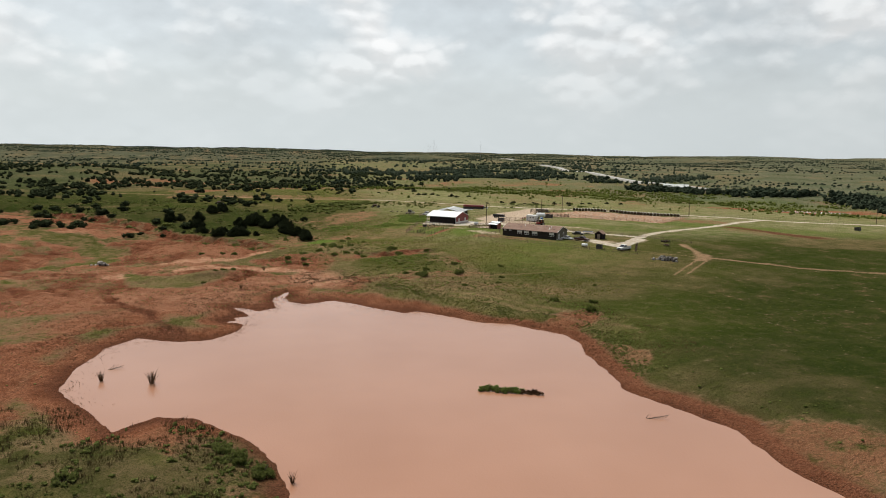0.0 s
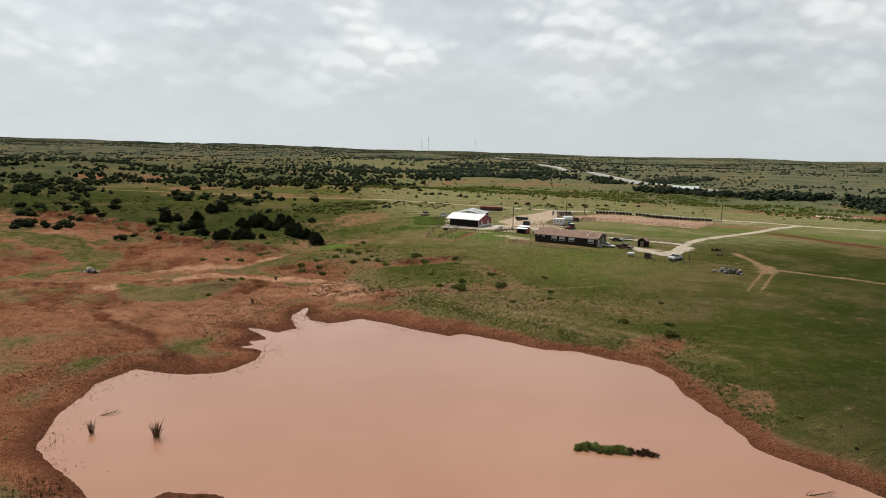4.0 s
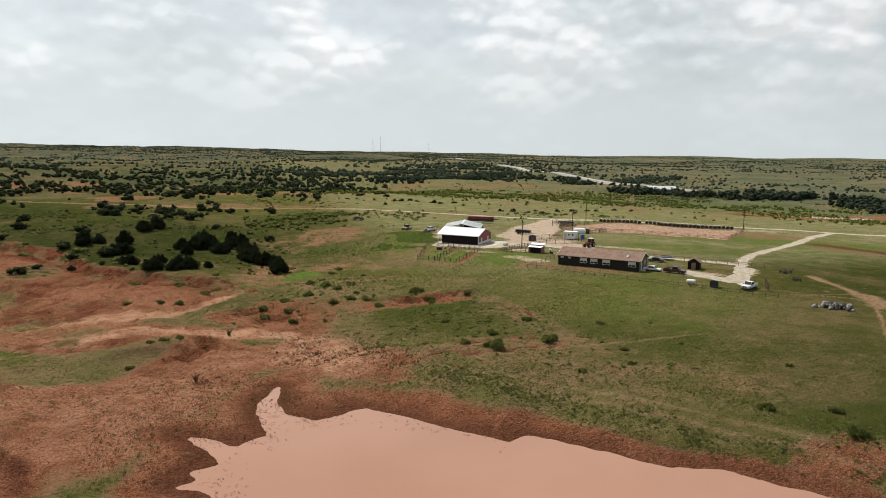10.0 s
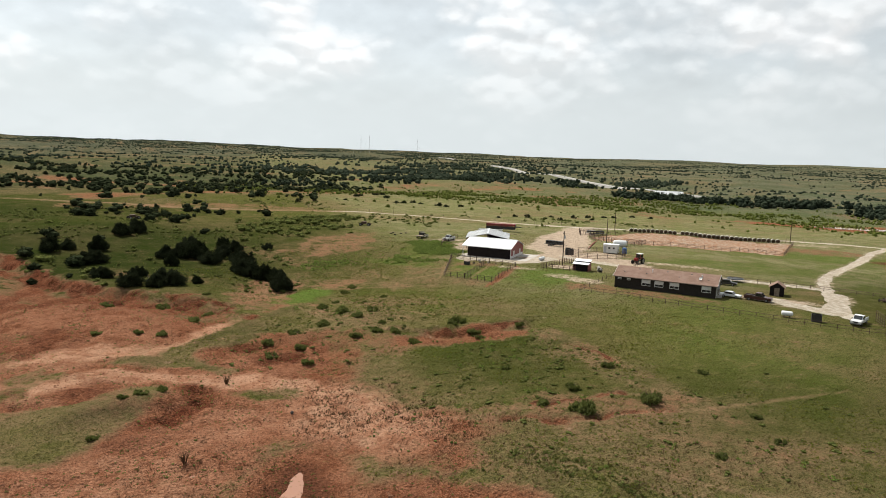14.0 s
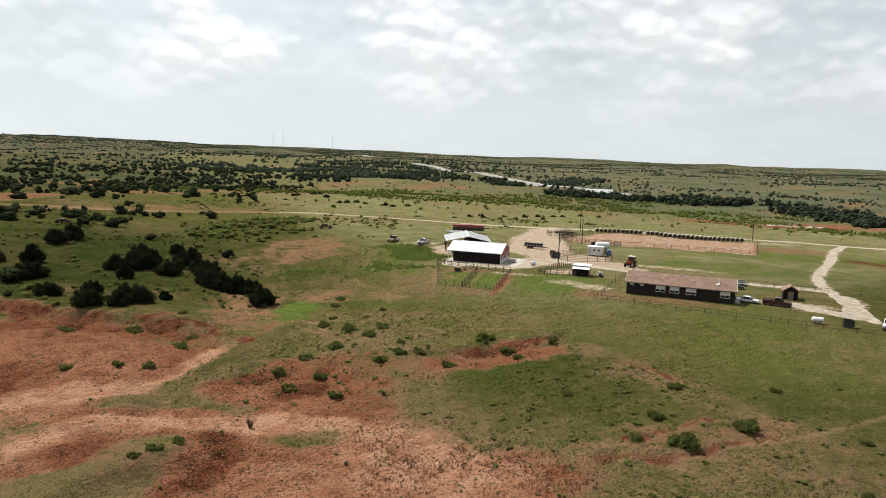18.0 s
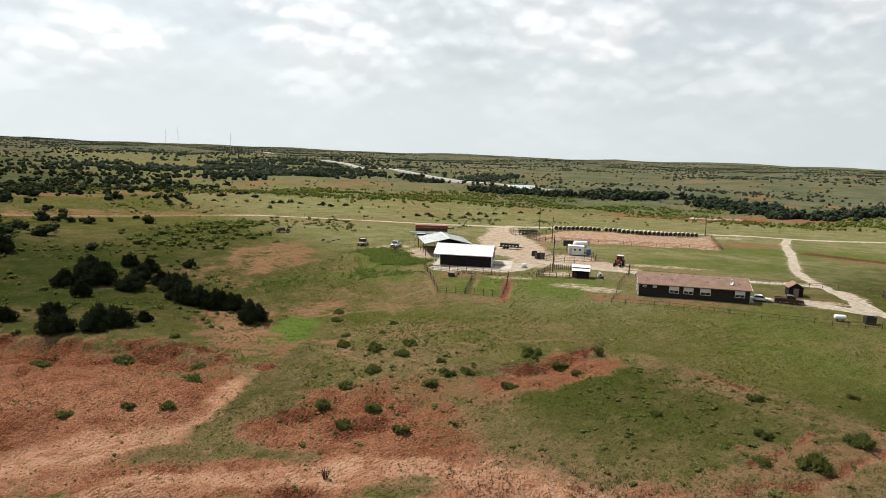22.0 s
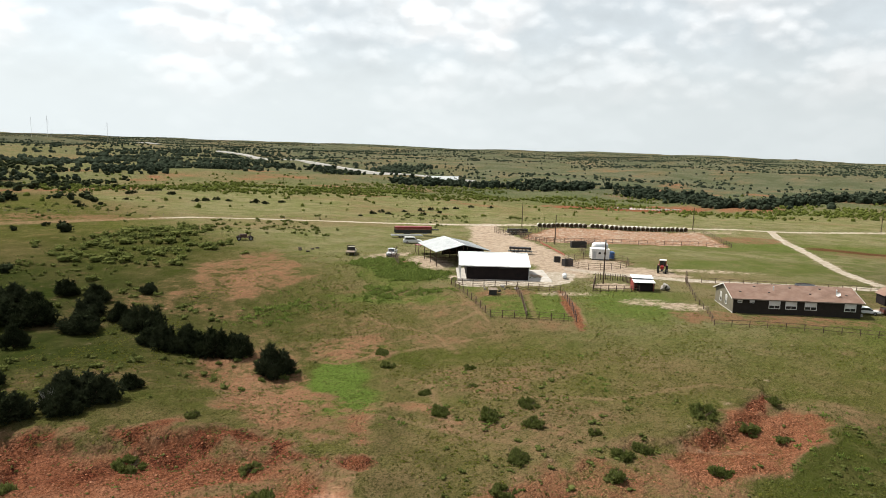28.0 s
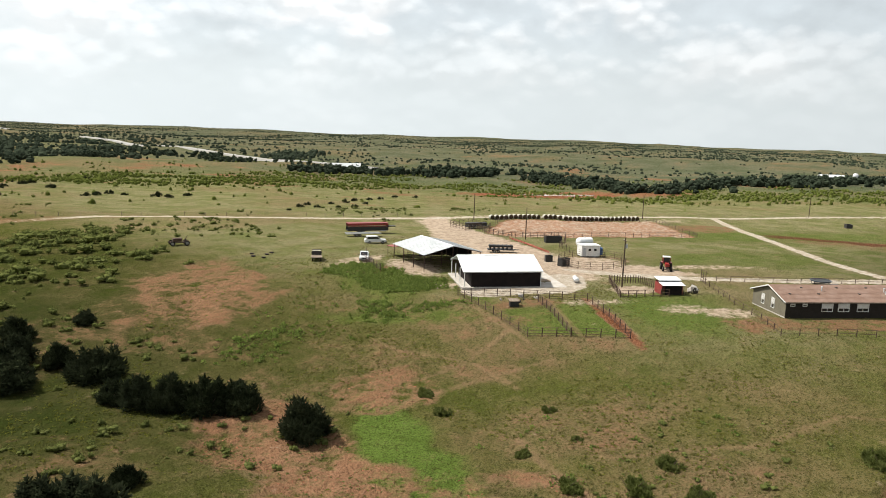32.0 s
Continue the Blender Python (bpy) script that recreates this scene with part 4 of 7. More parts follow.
def thing(name, label, category, x, y, turn=0.0, group="", z=None):
    """An empty on the ground that carries the parts of one thing."""
    ob = new(name)
    ob.matrix_basis = pose(x, y, gz(x, y) if z is None else z, 0, 0, turn)
    return tagged(ob, label, category, group)


# ---- house ----
def window(parent, x, z, w, h, y=-0.07, turn=0, panes=2, x_is=0.0):
    """A white-framed window on a wall: local x along the wall, y is the wall's face."""
    holder = fresh()
    t = 0.09
    for sx, sz, cx, cz in ((w, t, 0, h / 2), (w, t, 0, -h / 2), (t, h, -w / 2, 0), (t, h, w / 2, 0)):
        box(holder, cx, -0.03, cz, sx + (t if sx == w else 0), 0.1, sz)
    for k in range(1, panes):
        box(holder, -w / 2 + k * w / panes, -0.03, 0, 0.07, 0.09, h)
    frame_ob = part("window", holder, WHITE, parent, "white-framed window with half-drawn pale blinds")
    frame_ob.matrix_basis = pose(x, y, z, 0, 0, turn)
    for k in range(panes):
        pw = w / panes - 0.06
        for half, share, mat in ((0.19, 0.62, WHITE), (-0.31, 0.38, GLASS)):
            bm = box(fresh(), -w / 2 + (k + 0.5) * w / panes, 0.0, half * h, pw, 0.03, h * share - 0.06)
            part("blind" if mat is WHITE else "pane", bm, mat, frame_ob)
    return frame_ob


def house():
    L, D, eave, ridge = 22.9, 9.8, 2.75, 4.45
    h = thing("house", "long single-storey house with olive-grey siding and brown shingle roof", "house", 121.45, 247.2, -52.7, z=0.0)
    bm = fresh()
    prism(bm, [(0, -0.4), (D, -0.4), (D, eave), (D / 2, ridge - 0.12), (0, eave)], 0, L)
    bmesh.ops.transform(bm, matrix=Matrix(((0, 1, 0, 0), (1, 0, 0, 0), (0, 0, 1, 0), (0, 0, 0, 1))), verts=bm.verts)
    bmesh.ops.recalc_face_normals(bm, faces=bm.faces)
    part("wall", bm, SIDING, h)
    part("front_cladding", box(fresh(), L / 2, -0.03, eave / 2 - 0.1, L + 0.02, 0.05, eave + 0.1), DARK_SIDING, h, "dark brown cladding along the front")
    for k in range(13):  # siding laps on both long walls and the ends
        z = 0.25 + k * 0.2
        bm = fresh()
        part("cladding_lap", box(fresh(), L / 2, -0.06, z, L, 0.02, 0.05), DARK_SIDING, h)
        box(bm, L / 2, D + 0.006, z, L, 0.02, 0.05)
        box(bm, -0.006, D / 2, z, 0.02, D, 0.05), box(bm, L + 0.006, D / 2, z, 0.02, D, 0.05)
        part("siding_lap", bm, SIDING, h)
    over = 0.42
    drop = (ridge - eave) / (D / 2) * over
    for name, y0, y1, z0, z1 in (("roof_slope", -over, D / 2, eave - drop, ridge), ("roof_slope", D / 2, D + over, ridge, eave - drop)):
        bm = fresh()
        pts = [(-over, y0, z0), (L + over, y0, z0), (L + over, y1, z1), (-over, y1, z1)]
        top, low = [bm.verts.new((x, y, z + 0.14)) for x, y, z in pts], [bm.verts.new(p) for p in pts]
        bm.faces.new(top), bm.faces.new(low[::-1])
        for k in range(4):
            bm.faces.new((top[k], low[k], low[(k + 1) % 4], top[(k + 1) % 4]))
        bmesh.ops.recalc_face_normals(bm, faces=bm.faces)
        roof = part(name, bm, SHINGLE, h)
        courses = 14
        for c in range(1, courses):
            u = c / courses
            y, z = y0 + (y1 - y0) * u, z0 + (z1 - z0) * u + 0.145
            part("shingle_course", box(fresh(), L / 2, y, z, L + 2 * over, 0.07, 0.018), SHINGLE, roof)
    part("fascia", box(fresh(), L / 2, -over - 0.02, eave - drop + 0.06, L + 2 * over, 0.04, 0.2), WOOD, h)
    part("fascia", box(fresh(), L / 2, D + over + 0.02, eave - drop + 0.06, L + 2 * over, 0.04, 0.2), WOOD, h)
    for x in (-over - 0.02, L + over + 0.02):
        bm = prism(fresh(), [(-over, eave - drop - 0.02), (D / 2, ridge - 0.02), (D + over, eave - drop - 0.02), (D + over, eave - drop + 0.16), (D / 2, ridge + 0.16), (-over, eave - drop + 0.16)], x - 0.02, x + 0.02)
        bmesh.ops.transform(bm, matrix=Matrix(((0, 1, 0, 0), (1, 0, 0, 0), (0, 0, 1, 0), (0, 0, 0, 1))), verts=bm.verts)
        bmesh.ops.recalc_face_normals(bm, faces=bm.faces)
        part("bargeboard", bm, WHITE, h)
    for f0, f1 in ((0.28, 0.365), (0.41, 0.495), (0.56, 0.65), (0.87, 0.955)):
        window(h, (f0 + f1) / 2 * L, 1.75, (f1 - f0) * L, 1.35)
    for f in (0.05, 0.145):
        window(h, f * L, 2.2, 0.75, 0.4, panes=1)
    for y in (3.6, 6.6):
        window(h, 0.0, 1.7, 0.85, 1.7, y=y, turn=-90, panes=1)
    door = part("door", box(fresh(), L + 0.03, 2.2, 1.05, 0.08, 0.95, 2.1, 0.01), WHITE, h, "white entrance door")
    part("door_handle", box(fresh(), L + 0.1, 2.55, 1.0, 0.06, 0.05, 0.14), STEEL, door)
    part("step", box(fresh(), L + 0.6, 2.2, 0.02, 1.2, 1.6, 0.5, 0.02), CONCRETE, h)
    window(h, L, 1.7, 0.9, 1.1, y=6.4, turn=90, panes=1)
    part("foundation", box(fresh(), L / 2, D / 2, -0.12, L + 0.06, D + 0.06, 0.5), CONCRETE, h)
    for x, y in ((8.2, 3.0), (19.5, 2.6)):
        u = y / (D / 2)
        z = eave + (ridge - eave) * u
        bm = tube(fresh(), (x, y, z), (x, y, z + 0.75), 0.09)
        tube(bm, (x, y, z + 0.75), (x, y, z + 0.9), 0.17, 0.1)
        part("flue_pipe", bm, TIN_GREY, h, "pale metal flue pipe")
    dish = bmesh.ops.create_uvsphere
    bm = fresh()
    dish(bm, u_segments=14, v_segments=8, radius=0.42, matrix=Matrix.Diagonal((1, 1, 0.42, 1)))
    bmesh.ops.delete(bm, geom=[f for f in bm.faces if f.calc_center_median().z > -0.02], context="FACES")
    bmesh.ops.transform(bm, matrix=pose(19.3, 1.5, eave + 1.15, 62, 0, -30), verts=bm.verts)
    tv = part("satellite_dish", bm, WHITE, h, "white satellite dish on the roof slope")
    part("dish_arm", tube(fresh(), (19.3, 1.5, eave + 0.55), (19.3, 1.6, eave + 1.1), 0.035), STEEL, tv)
    for k, x in enumerate((1.8, 5.0, 7.0, 11.5, 14.5, 17.0, 21.0)):
        y = 3.9 if k % 2 else 2.0
        z = eave + (ridge - eave) * y / (D / 2) + 0.18
        part("roof_vent", box(fresh(), x, y, z, 0.34, 0.34, 0.16, 0.03), BLACK, h, "small dark roof vent")
    return h


house()


# ---- barns and sheds ----
def slope(bm, a, b, c, d, thick=0.09):
    """A roof sheet through four corners (eave, eave, ridge, ridge), laid flat."""
    a, b, c, d = Vector(a), Vector(b), Vector(c), Vector(d)
    n = (b - a).cross(d - a).normalized()
    if n.z < 0:
        n = -n
    low, top = [bm.verts.new(p) for p in (a, b, c, d)], [bm.verts.new(p + n * thick) for p in (a, b, c, d)]
    bm.faces.new(low), bm.faces.new(top)
    for k in range(4):
        bm.faces.new((low[k], low[(k + 1) % 4], top[(k + 1) % 4], top[k]))
    bmesh.ops.recalc_face_normals(bm, faces=bm.faces)
    return bm


def seams(parent, a, b, c, d, count, mat, thick=0.09):
    """Standing seams on a roof sheet, each a part of it."""
    a, b, c, d = Vector(a), Vector(b), Vector(c), Vector(d)
    n = (b - a).cross(d - a).normalized()
    if n.z < 0:
        n = -n
    for k in range(count):
        u = (k + 0.5) / count
        part("seam", tube(fresh(), a.lerp(b, u) + n * (thick + 0.012), d.lerp(c, u) + n * (thick + 0.012), 0.028, n=4), mat, parent)


def tin_slope(parent, a, b, c, d, count, mat, label=""):
    r = part("roof_slope", slope(fresh(), a, b, c, d), mat, parent, label)
    seams(r, a, b, c, d, count, mat)


def front_barn():
    L, R, eave, ridge = 14.9, 6.2, 2.95, 4.95
    b = thing("barn", "red metal barn, white tin gable roof, pale slab", "barn", 107.1, 300.0, -49.1, z=0.15)
    D = 2 * R
    part("slab", box(fresh(), L / 2 + 2.3, D / 2 + 0.2, -0.12, L + 5.6, D + 1.6, 0.3, 0.02), CONCRETE, b)
    tin_slope(b, (-0.3, -0.1, eave), (L + 0.3, -0.1, eave), (L + 0.3, R, ridge), (-0.3, R, ridge), 20, TIN)
    tin_slope(b, (L + 0.3, D + 0.1, eave), (-0.3, D + 0.1, eave), (-0.3, R, ridge), (L + 0.3, R, ridge), 20, TIN)
    part("ridge_cap", slope(fresh(), (-0.3, R - 0.25, ridge + 0.06), (L + 0.3, R - 0.25, ridge + 0.06), (L + 0.3, R + 0.25, ridge + 0.06), (-0.3, R + 0.25, ridge + 0.06), 0.06), TIN, b)
    open_bay = 1.5
    # near-black sheet drawn where the open front shows only shaded interior
    part("front_wall", box(fresh(), (open_bay + L) / 2, 0.35, eave / 2, L - open_bay - 0.1, 0.12, eave - 0.05), BARN_DARK, b, "dark sheet standing in for the shaded open front")
    part("back_wall", box(fresh(), (open_bay + L) / 2, D - 0.2, eave / 2, L - open_bay, 0.12, eave), BARN_RED, b)
    for x, name in ((L - 0.1, "gable_wall"), (open_bay, "inner_wall")):
        bm = prism(fresh(), [(0.3, 0), (D - 0.2, 0), (D - 0.2, eave), (R, ridge - 0.03), (0.3, eave)], x - 0.06, x + 0.06)
        bmesh.ops.transform(bm, matrix=Matrix(((0, 1, 0, 0), (1, 0, 0, 0), (0, 0, 1, 0), (0, 0, 0, 1))), verts=bm.verts)
        bmesh.ops.recalc_face_normals(bm, faces=bm.faces)
        part(name, bm, BARN_RED if name == "gable_wall" else BARN_DARK, b)
    for y in (3.4, 9.2):
        d = part("door", box(fresh(), L - 0.02, y, 1.15, 0.1, 1.1, 2.1, 0.01), WHITE, b, "white side door")
        part("door_handle", box(fresh(), L + 0.06, y + 0.4, 1.1, 0.06, 0.05, 0.14), STEEL, d)
    part("wainscot", box(fresh(), L - 0.02, D / 2, 0.5, 0.06, D - 0.6, 0.7), WHITE, b)
    for y in (0.1, R * 0.66, R * 1.33, D - 0.1):
        part("post", box(fresh(), 0.05, y, eave / 2 + 0.1, 0.16, 0.16, eave - 0.15), WHITE, b, "white corner post")
    part("corner_trim", box(fresh(), L, 0.3, eave / 2, 0.16, 0.16, eave - 0.05), WHITE, b)
    part("fascia", box(fresh(), L / 2, -0.13, eave - 0.02, L + 0.6, 0.05, 0.2), WHITE, b)
    for x in (open_bay + 2.2, open_bay + 8.4):
        part("hanging_rail", box(fresh(), x, 0.26, 2.5, 3.0, 0.07, 0.08), BLACK, b)
    return b


front_barn()


def open_shed():
    L, W, eave, ridge = 15.4, 14.0, 3.2, 4.75
    b = thing("open_shed", "open-sided pole shed with a low grey tin gable roof", "shed", 115.1, 313.9, 58.9, z=0.2)
    # local x runs along the ridge, y towards the cattle yard
    tin_slope(b, (0, 0, eave), (L, 0, eave), (L, -W / 2, ridge), (0, -W / 2, ridge), 18, TIN_GREY)
    tin_slope(b, (0, -W, eave), (L, -W, eave), (L, -W / 2, ridge), (0, -W / 2, ridge), 18, TIN_GREY, "grey galvanised roof slope")
    part("ridge_cap", box(fresh(), L / 2, -W / 2, ridge + 0.1, L, 0.4, 0.07), TIN, b)
    for i in range(4):
        for y in (-0.3, -W / 2, -W + 0.3):
            top = ridge if y == -W / 2 else eave
            part("post", tube(fresh(), (0.3 + i * (L - 0.6) / 3, y, -0.3), (0.3 + i * (L - 0.6) / 3, y, top), 0.1), PIPE, b)
        x = 0.3 + i * (L - 0.6) / 3
        bm = tube(fresh(), (x, -0.3, eave - 0.05), (x, -W / 2, ridge - 0.05), 0.06)
        part("rafter", tube(bm, (x, -W / 2, ridge - 0.05), (x, -W + 0.3, eave - 0.05), 0.06), PIPE, b)
    # these walls carry the shade under the roof in their near-black colour
    part("back_wall", box(fresh(), L - 0.1, -W * 0.72, 1.6, 0.1, W * 0.5, 3.2), BARN_DARK, b)
    part("side_wall", box(fresh(), L / 2 + 2, -W + 0.25, 1.5, L - 4, 0.1, 3.0), BARN_DARK, b)
    for k in range(4):  # stall panels inside
        for z in (0.5, 0.9, 1.3, 1.7):
            part("stall_rail", tube(fresh(), (1 + k * 3.6, -1.0, z), (1 + k * 3.6, -W + 3, z), 0.035, n=6), PIPE, b)
    part("lean_to", slope(fresh(), (L + 0.05, -0.5, 2.4), (L + 4.2, -0.5, 2.1), (L + 4.2, -6, 2.5), (L + 0.05, -6, 2.9), 0.08), BARN_RED, b, "faded red tin lean-to roof")
    for y in (-0.7, -5.8):
        part("post", tube(fresh(), (L + 4.0, y, -0.3), (L + 4.0, y, 2.3), 0.07), PIPE, b)
    return b


open_shed()


def loafing_shed():
    b = thing("goat_shed", "small dark shed with red end wall and stepped white tin roof", "shed", 124.3, 268.0, -52.0)
    W, D = 4.0, 3.0
    part("back_wall", box(fresh(), W / 2, D, 1.1, W, 0.1, 2.2), BARN_RED, b)
    part("front_wall", box(fresh(), W / 2 + 0.3, 0.1, 0.95, W - 0.8, 0.1, 1.9), BARN_DARK, b)
    for x in (0, W):
        part("end_wall", box(fresh(), x, D / 2, 1.0, 0.1, D, 2.0), BARN_RED, b)
    part("roof_slope", slope(fresh(), (-0.2, -0.7, 1.85), (W + 0.2, -0.7, 1.85), (W + 0.2, D * 0.45, 2.15), (-0.2, D * 0.45, 2.15), 0.07), TIN, b)
    part("roof_slope", slope(fresh(), (-0.2, D * 0.38, 2.45), (W + 0.2, D * 0.38, 2.45), (W + 0.2, D + 0.4, 2.75), (-0.2, D + 0.4, 2.75), 0.07), TIN, b)
    part("clerestory", box(fresh(), W / 2, D * 0.45, 2.3, W, 0.08, 0.35), BLACK, b)
    for x in (0.0, W):
        part("post", tube(fresh(), (x, -0.5, -0.2), (x, -0.5, 1.88), 0.06), PIPE, b)
    return b


loafing_shed()


def garden_shed():
    b = thing("garden_shed", "small dark brown timber shed with a pitched roof", "shed", 151.0, 227.5, -52.7)
    W, D = 3.0, 3.2
    bm = prism(fresh(), [(0, 0), (W, 0), (W, 2.1), (W / 2, 3.1), (0, 2.1)], 0, D)
    part("wall", bm, BARN_DARK, b)
    for s in (0, 1):
        a, c = (-0.25 if s == 0 else W + 0.25), W / 2
        part("roof_slope", slope(fresh(), (a, -0.25, 1.95), (a, D + 0.25, 1.95), (c, D + 0.25, 3.15), (c, -0.25, 3.15), 0.08), SHINGLE, b)
    part("door", box(fresh(), W / 2, -0.04, 0.95, 1.1, 0.06, 1.9), WOOD, b)
    for k in range(10):
        part("batten", box(fresh(), 0.15 + k * 0.3, -0.02, 1.1, 0.04, 0.05, 2.0), BARN_DARK, b)
    return b


garden_shed()


def white_cabin():
    b = thing("white_cabin", "small white stock cabin with flat roof by the round pen", "cabin", 154.5, 294.0, -49.0)
    part("wall", box(fresh(), 2.3, 1.5, 1.5, 4.6, 3.0, 2.6, 0.04), WHITE, b)
    part("roof", box(fresh(), 2.3, 1.5, 2.85, 4.8, 3.2, 0.1, 0.03), TIN, b)
    for x, w in ((2.0, 0.6), (3.4, 0.6)):
        part("window", box(fresh(), x, -0.03, 1.8, w, 0.08, 0.55), GLASS, b, "small dark window")
    part("door", box(fresh(), 0.7, -0.02, 1.3, 0.8, 0.07, 1.9), TIN_GREY, b)
    part("skid", box(fresh(), 2.3, 1.5, 0.1, 4.4, 2.6, 0.25), BLACK, b)


white_cabin()


def tank(x, y, turn, length, r, z0, label, mat=CAR_WHITE, legs=True, name="fuel_tank"):
    b = thing(name, label, "tank", x, y, turn)
    bm = fresh()
    steps = 7
    prof = [(-length / 2 - r * 0.55 * math.cos(k * math.pi / 2 / steps), r * math.sin(k * math.pi / 2 / steps)) for k in range(steps + 1)]
    prof = prof + [(-px, pr) for px, pr in reversed(prof)]
    rings = []
    for px, pr in prof:
        rings.append([bm.verts.new((px, pr * math.cos(a * math.tau / 20), z0 + r + pr * math.sin(a * math.tau / 20))) for a in range(20)])
    for p, q in zip(rings, rings[1:]):
        for k in range(20):
            bm.faces.new((p[k], p[(k + 1) % 20], q[(k + 1) % 20], q[k]))
    bmesh.ops.remove_doubles(bm, verts=bm.verts, dist=0.0005)
    bmesh.ops.recalc_face_normals(bm, faces=bm.faces)
    for f in bm.faces:
        f.smooth = True
    shell = part("shell", bm, mat, b)
    part("dome", tube(fresh(), (0, 0, z0 + 2 * r - 0.02), (0, 0, z0 + 2 * r + 0.15 * r), 0.22 * r), STEEL, shell)
    for sx in (-0.3, 0.3):
        part("leg", box(fresh(), sx * length, 0, (z0 + 0.25 * r) / 2, 0.2, 1.3 * r, z0 + 0.3 * r), PIPE if legs else CONCRETE, b)
    return b


tank(163.2, 296.4, -35, 3.4, 1.1, 1.5, "large white fuel tank on a steel stand")
tank(125.3, 284.9, 30, 2.1, 0.48, 0.2, "white propane tank lying on short feet", legs=False, name="propane_tank")
tank(137.2, 211.6, -52, 1.7, 0.5, 0.35, "white water tank on a low stand by the fence", name="water_tank")


# ---- vehicles ----
def wheel(parent, x, y, r, w):
    side = 1 if y > 0 else -1
    t = part("wheel", tube(fresh(), (x, y - w / 2, r), (x, y + w / 2, r), r, n=20), RUBBER, parent)
    rim = part("rim", tube(fresh(), (x, y + side * (w / 2 - 0.02), r), (x, y + side * (w / 2 + 0.015), r), r * 0.6, n=14), STEEL, t)
    return t, rim


def vehicle(kind, label, x, y, turn, mat, category="truck"):
    """Car, suv, pickup or flatbed; nose towards local +x."""
    name = {"car": "car", "suv": "suv", "pickup": "pickup_truck", "flatbed": "flatbed_truck"}[kind]
    v = thing(name, label, category, x, y, turn)
    L, W, H = {"car": (4.7, 1.75, 1.42), "suv": (5.4, 1.95, 1.9), "pickup": (5.7, 1.95, 1.85), "flatbed": (6.2, 2.0, 1.95)}[kind]
    sill, belt = 0.38, H * 0.58
    nose, tail = L / 2, -L / 2
    if kind in ("car", "suv"):
        low = [(tail, sill), (nose, sill), (nose, belt * 0.86), (nose * 0.5, belt), (tail, belt)]
        cab = [(tail + (0.25 if kind == "suv" else 0.9), belt), (nose * 0.48, belt), (nose * 0.2, H), (tail + (0.45 if kind == "suv" else 1.4), H)]
    else:
        back = tail if kind == "pickup" else -0.1
        low = [(back, sill), (nose, sill), (nose, belt * 0.9), (nose * 0.45, belt), (back, belt)]
        cab = [(-0.55 if kind == "pickup" else -0.05, belt), (nose * 0.48, belt), (nose * 0.24, H), (-0.4 if kind == "pickup" else 0.05, H)]
    bm = prism(fresh(), low, -W / 2, W / 2)
    bmesh.ops.bevel(bm, geom=list(bm.edges), offset=0.06, segments=2, affect="EDGES")
    body = part("body", bm, mat, v)
    bm = prism(fresh(), cab, -W / 2 + 0.12, W / 2 - 0.12)
    bmesh.ops.bevel(bm, geom=list(bm.edges), offset=0.05, segments=2, affect="EDGES")
    cabin = part("cab", bm, mat, v)
    cx, cz = sum(p[0] for p in cab) / 4, sum(p[1] for p in cab) / 4
    small = [(cx + (px - cx) * 0.86, cz + (pz - cz) * 0.72) for px, pz in cab]
    for y0, y1 in ((-W / 2 + 0.1, -W / 2 + 0.14), (W / 2 - 0.14, W / 2 - 0.1)):
        part("side_window", prism(fresh(), small, y0, y1), GLASS, cabin)
    (ax, az_), (bx, bz) = cab[1], cab[2]
    ang = math.atan2(bz - az_, bx - ax)
    part("windscreen", box(fresh(), (ax + bx) / 2 + 0.02, 0, (az_ + bz) / 2 + 0.02, math.hypot(bx - ax, bz - az_) * 0.8, W - 0.45, 0.05, 0, Matrix.Rotation(-ang, 4, "Y")), GLASS, cabin)
    part("rear_window", box(fresh(), (cab[0][0] + cab[3][0]) / 2 - 0.01, 0, cz + 0.05, 0.06, W - 0.6, (H - belt) * 0.6), GLASS, cabin)
    for s in (-1, 1):
        part("headlight", box(fresh(), nose - 0.01, s * (W / 2 - 0.28), belt * 0.74, 0.06, 0.34, 0.17, 0.02), TIN, body)
        part("tail_light", box(fresh(), (tail if kind != "flatbed" else -0.1), s * (W / 2 - 0.15), belt * 0.8, 0.06, 0.18, 0.26, 0.02), TRACTOR_RED, body)
        part("mirror", box(fresh(), nose * 0.36, s * (W / 2 + 0.1), belt + 0.14, 0.12, 0.2, 0.2, 0.03), BLACK, cabin)
    part("bumper", box(fresh(), nose + 0.04, 0, sill + 0.1, 0.14, W - 0.1, 0.24, 0.04), STEEL, v)
    part("grille", box(fresh(), nose + 0.005, 0, belt * 0.72, 0.04, W - 1.0, 0.26), BLACK, body)
    if kind == "pickup":
        part("bumper", box(fresh(), tail - 0.06, 0, sill + 0.1, 0.14, W - 0.1, 0.2, 0.04), STEEL, v)
        part("bed_floor", box(fresh(), (tail - 0.6) / 2, 0, belt + 0.004, -tail - 0.85, W - 0.3, 0.03), BLACK, v, "dark open load bed")
        for s in (-1, 1):
            part("bed_side", box(fresh(), (tail - 0.6) / 2, s * (W / 2 - 0.08), belt + 0.08, -tail - 0.65, 0.12, 0.18, 0.02), mat, v)
    if kind == "flatbed":
        part("bed", box(fresh(), (tail - 0.15) / 2, 0, 0.95, -tail - 0.15, 2.3, 0.14, 0.02), WOOD, v)
        for s in (-1, 1):
            part("chassis_rail", box(fresh(), (tail - 0.1) / 2, s * 0.4, 0.72, -tail, 0.12, 0.22), BLACK, v)
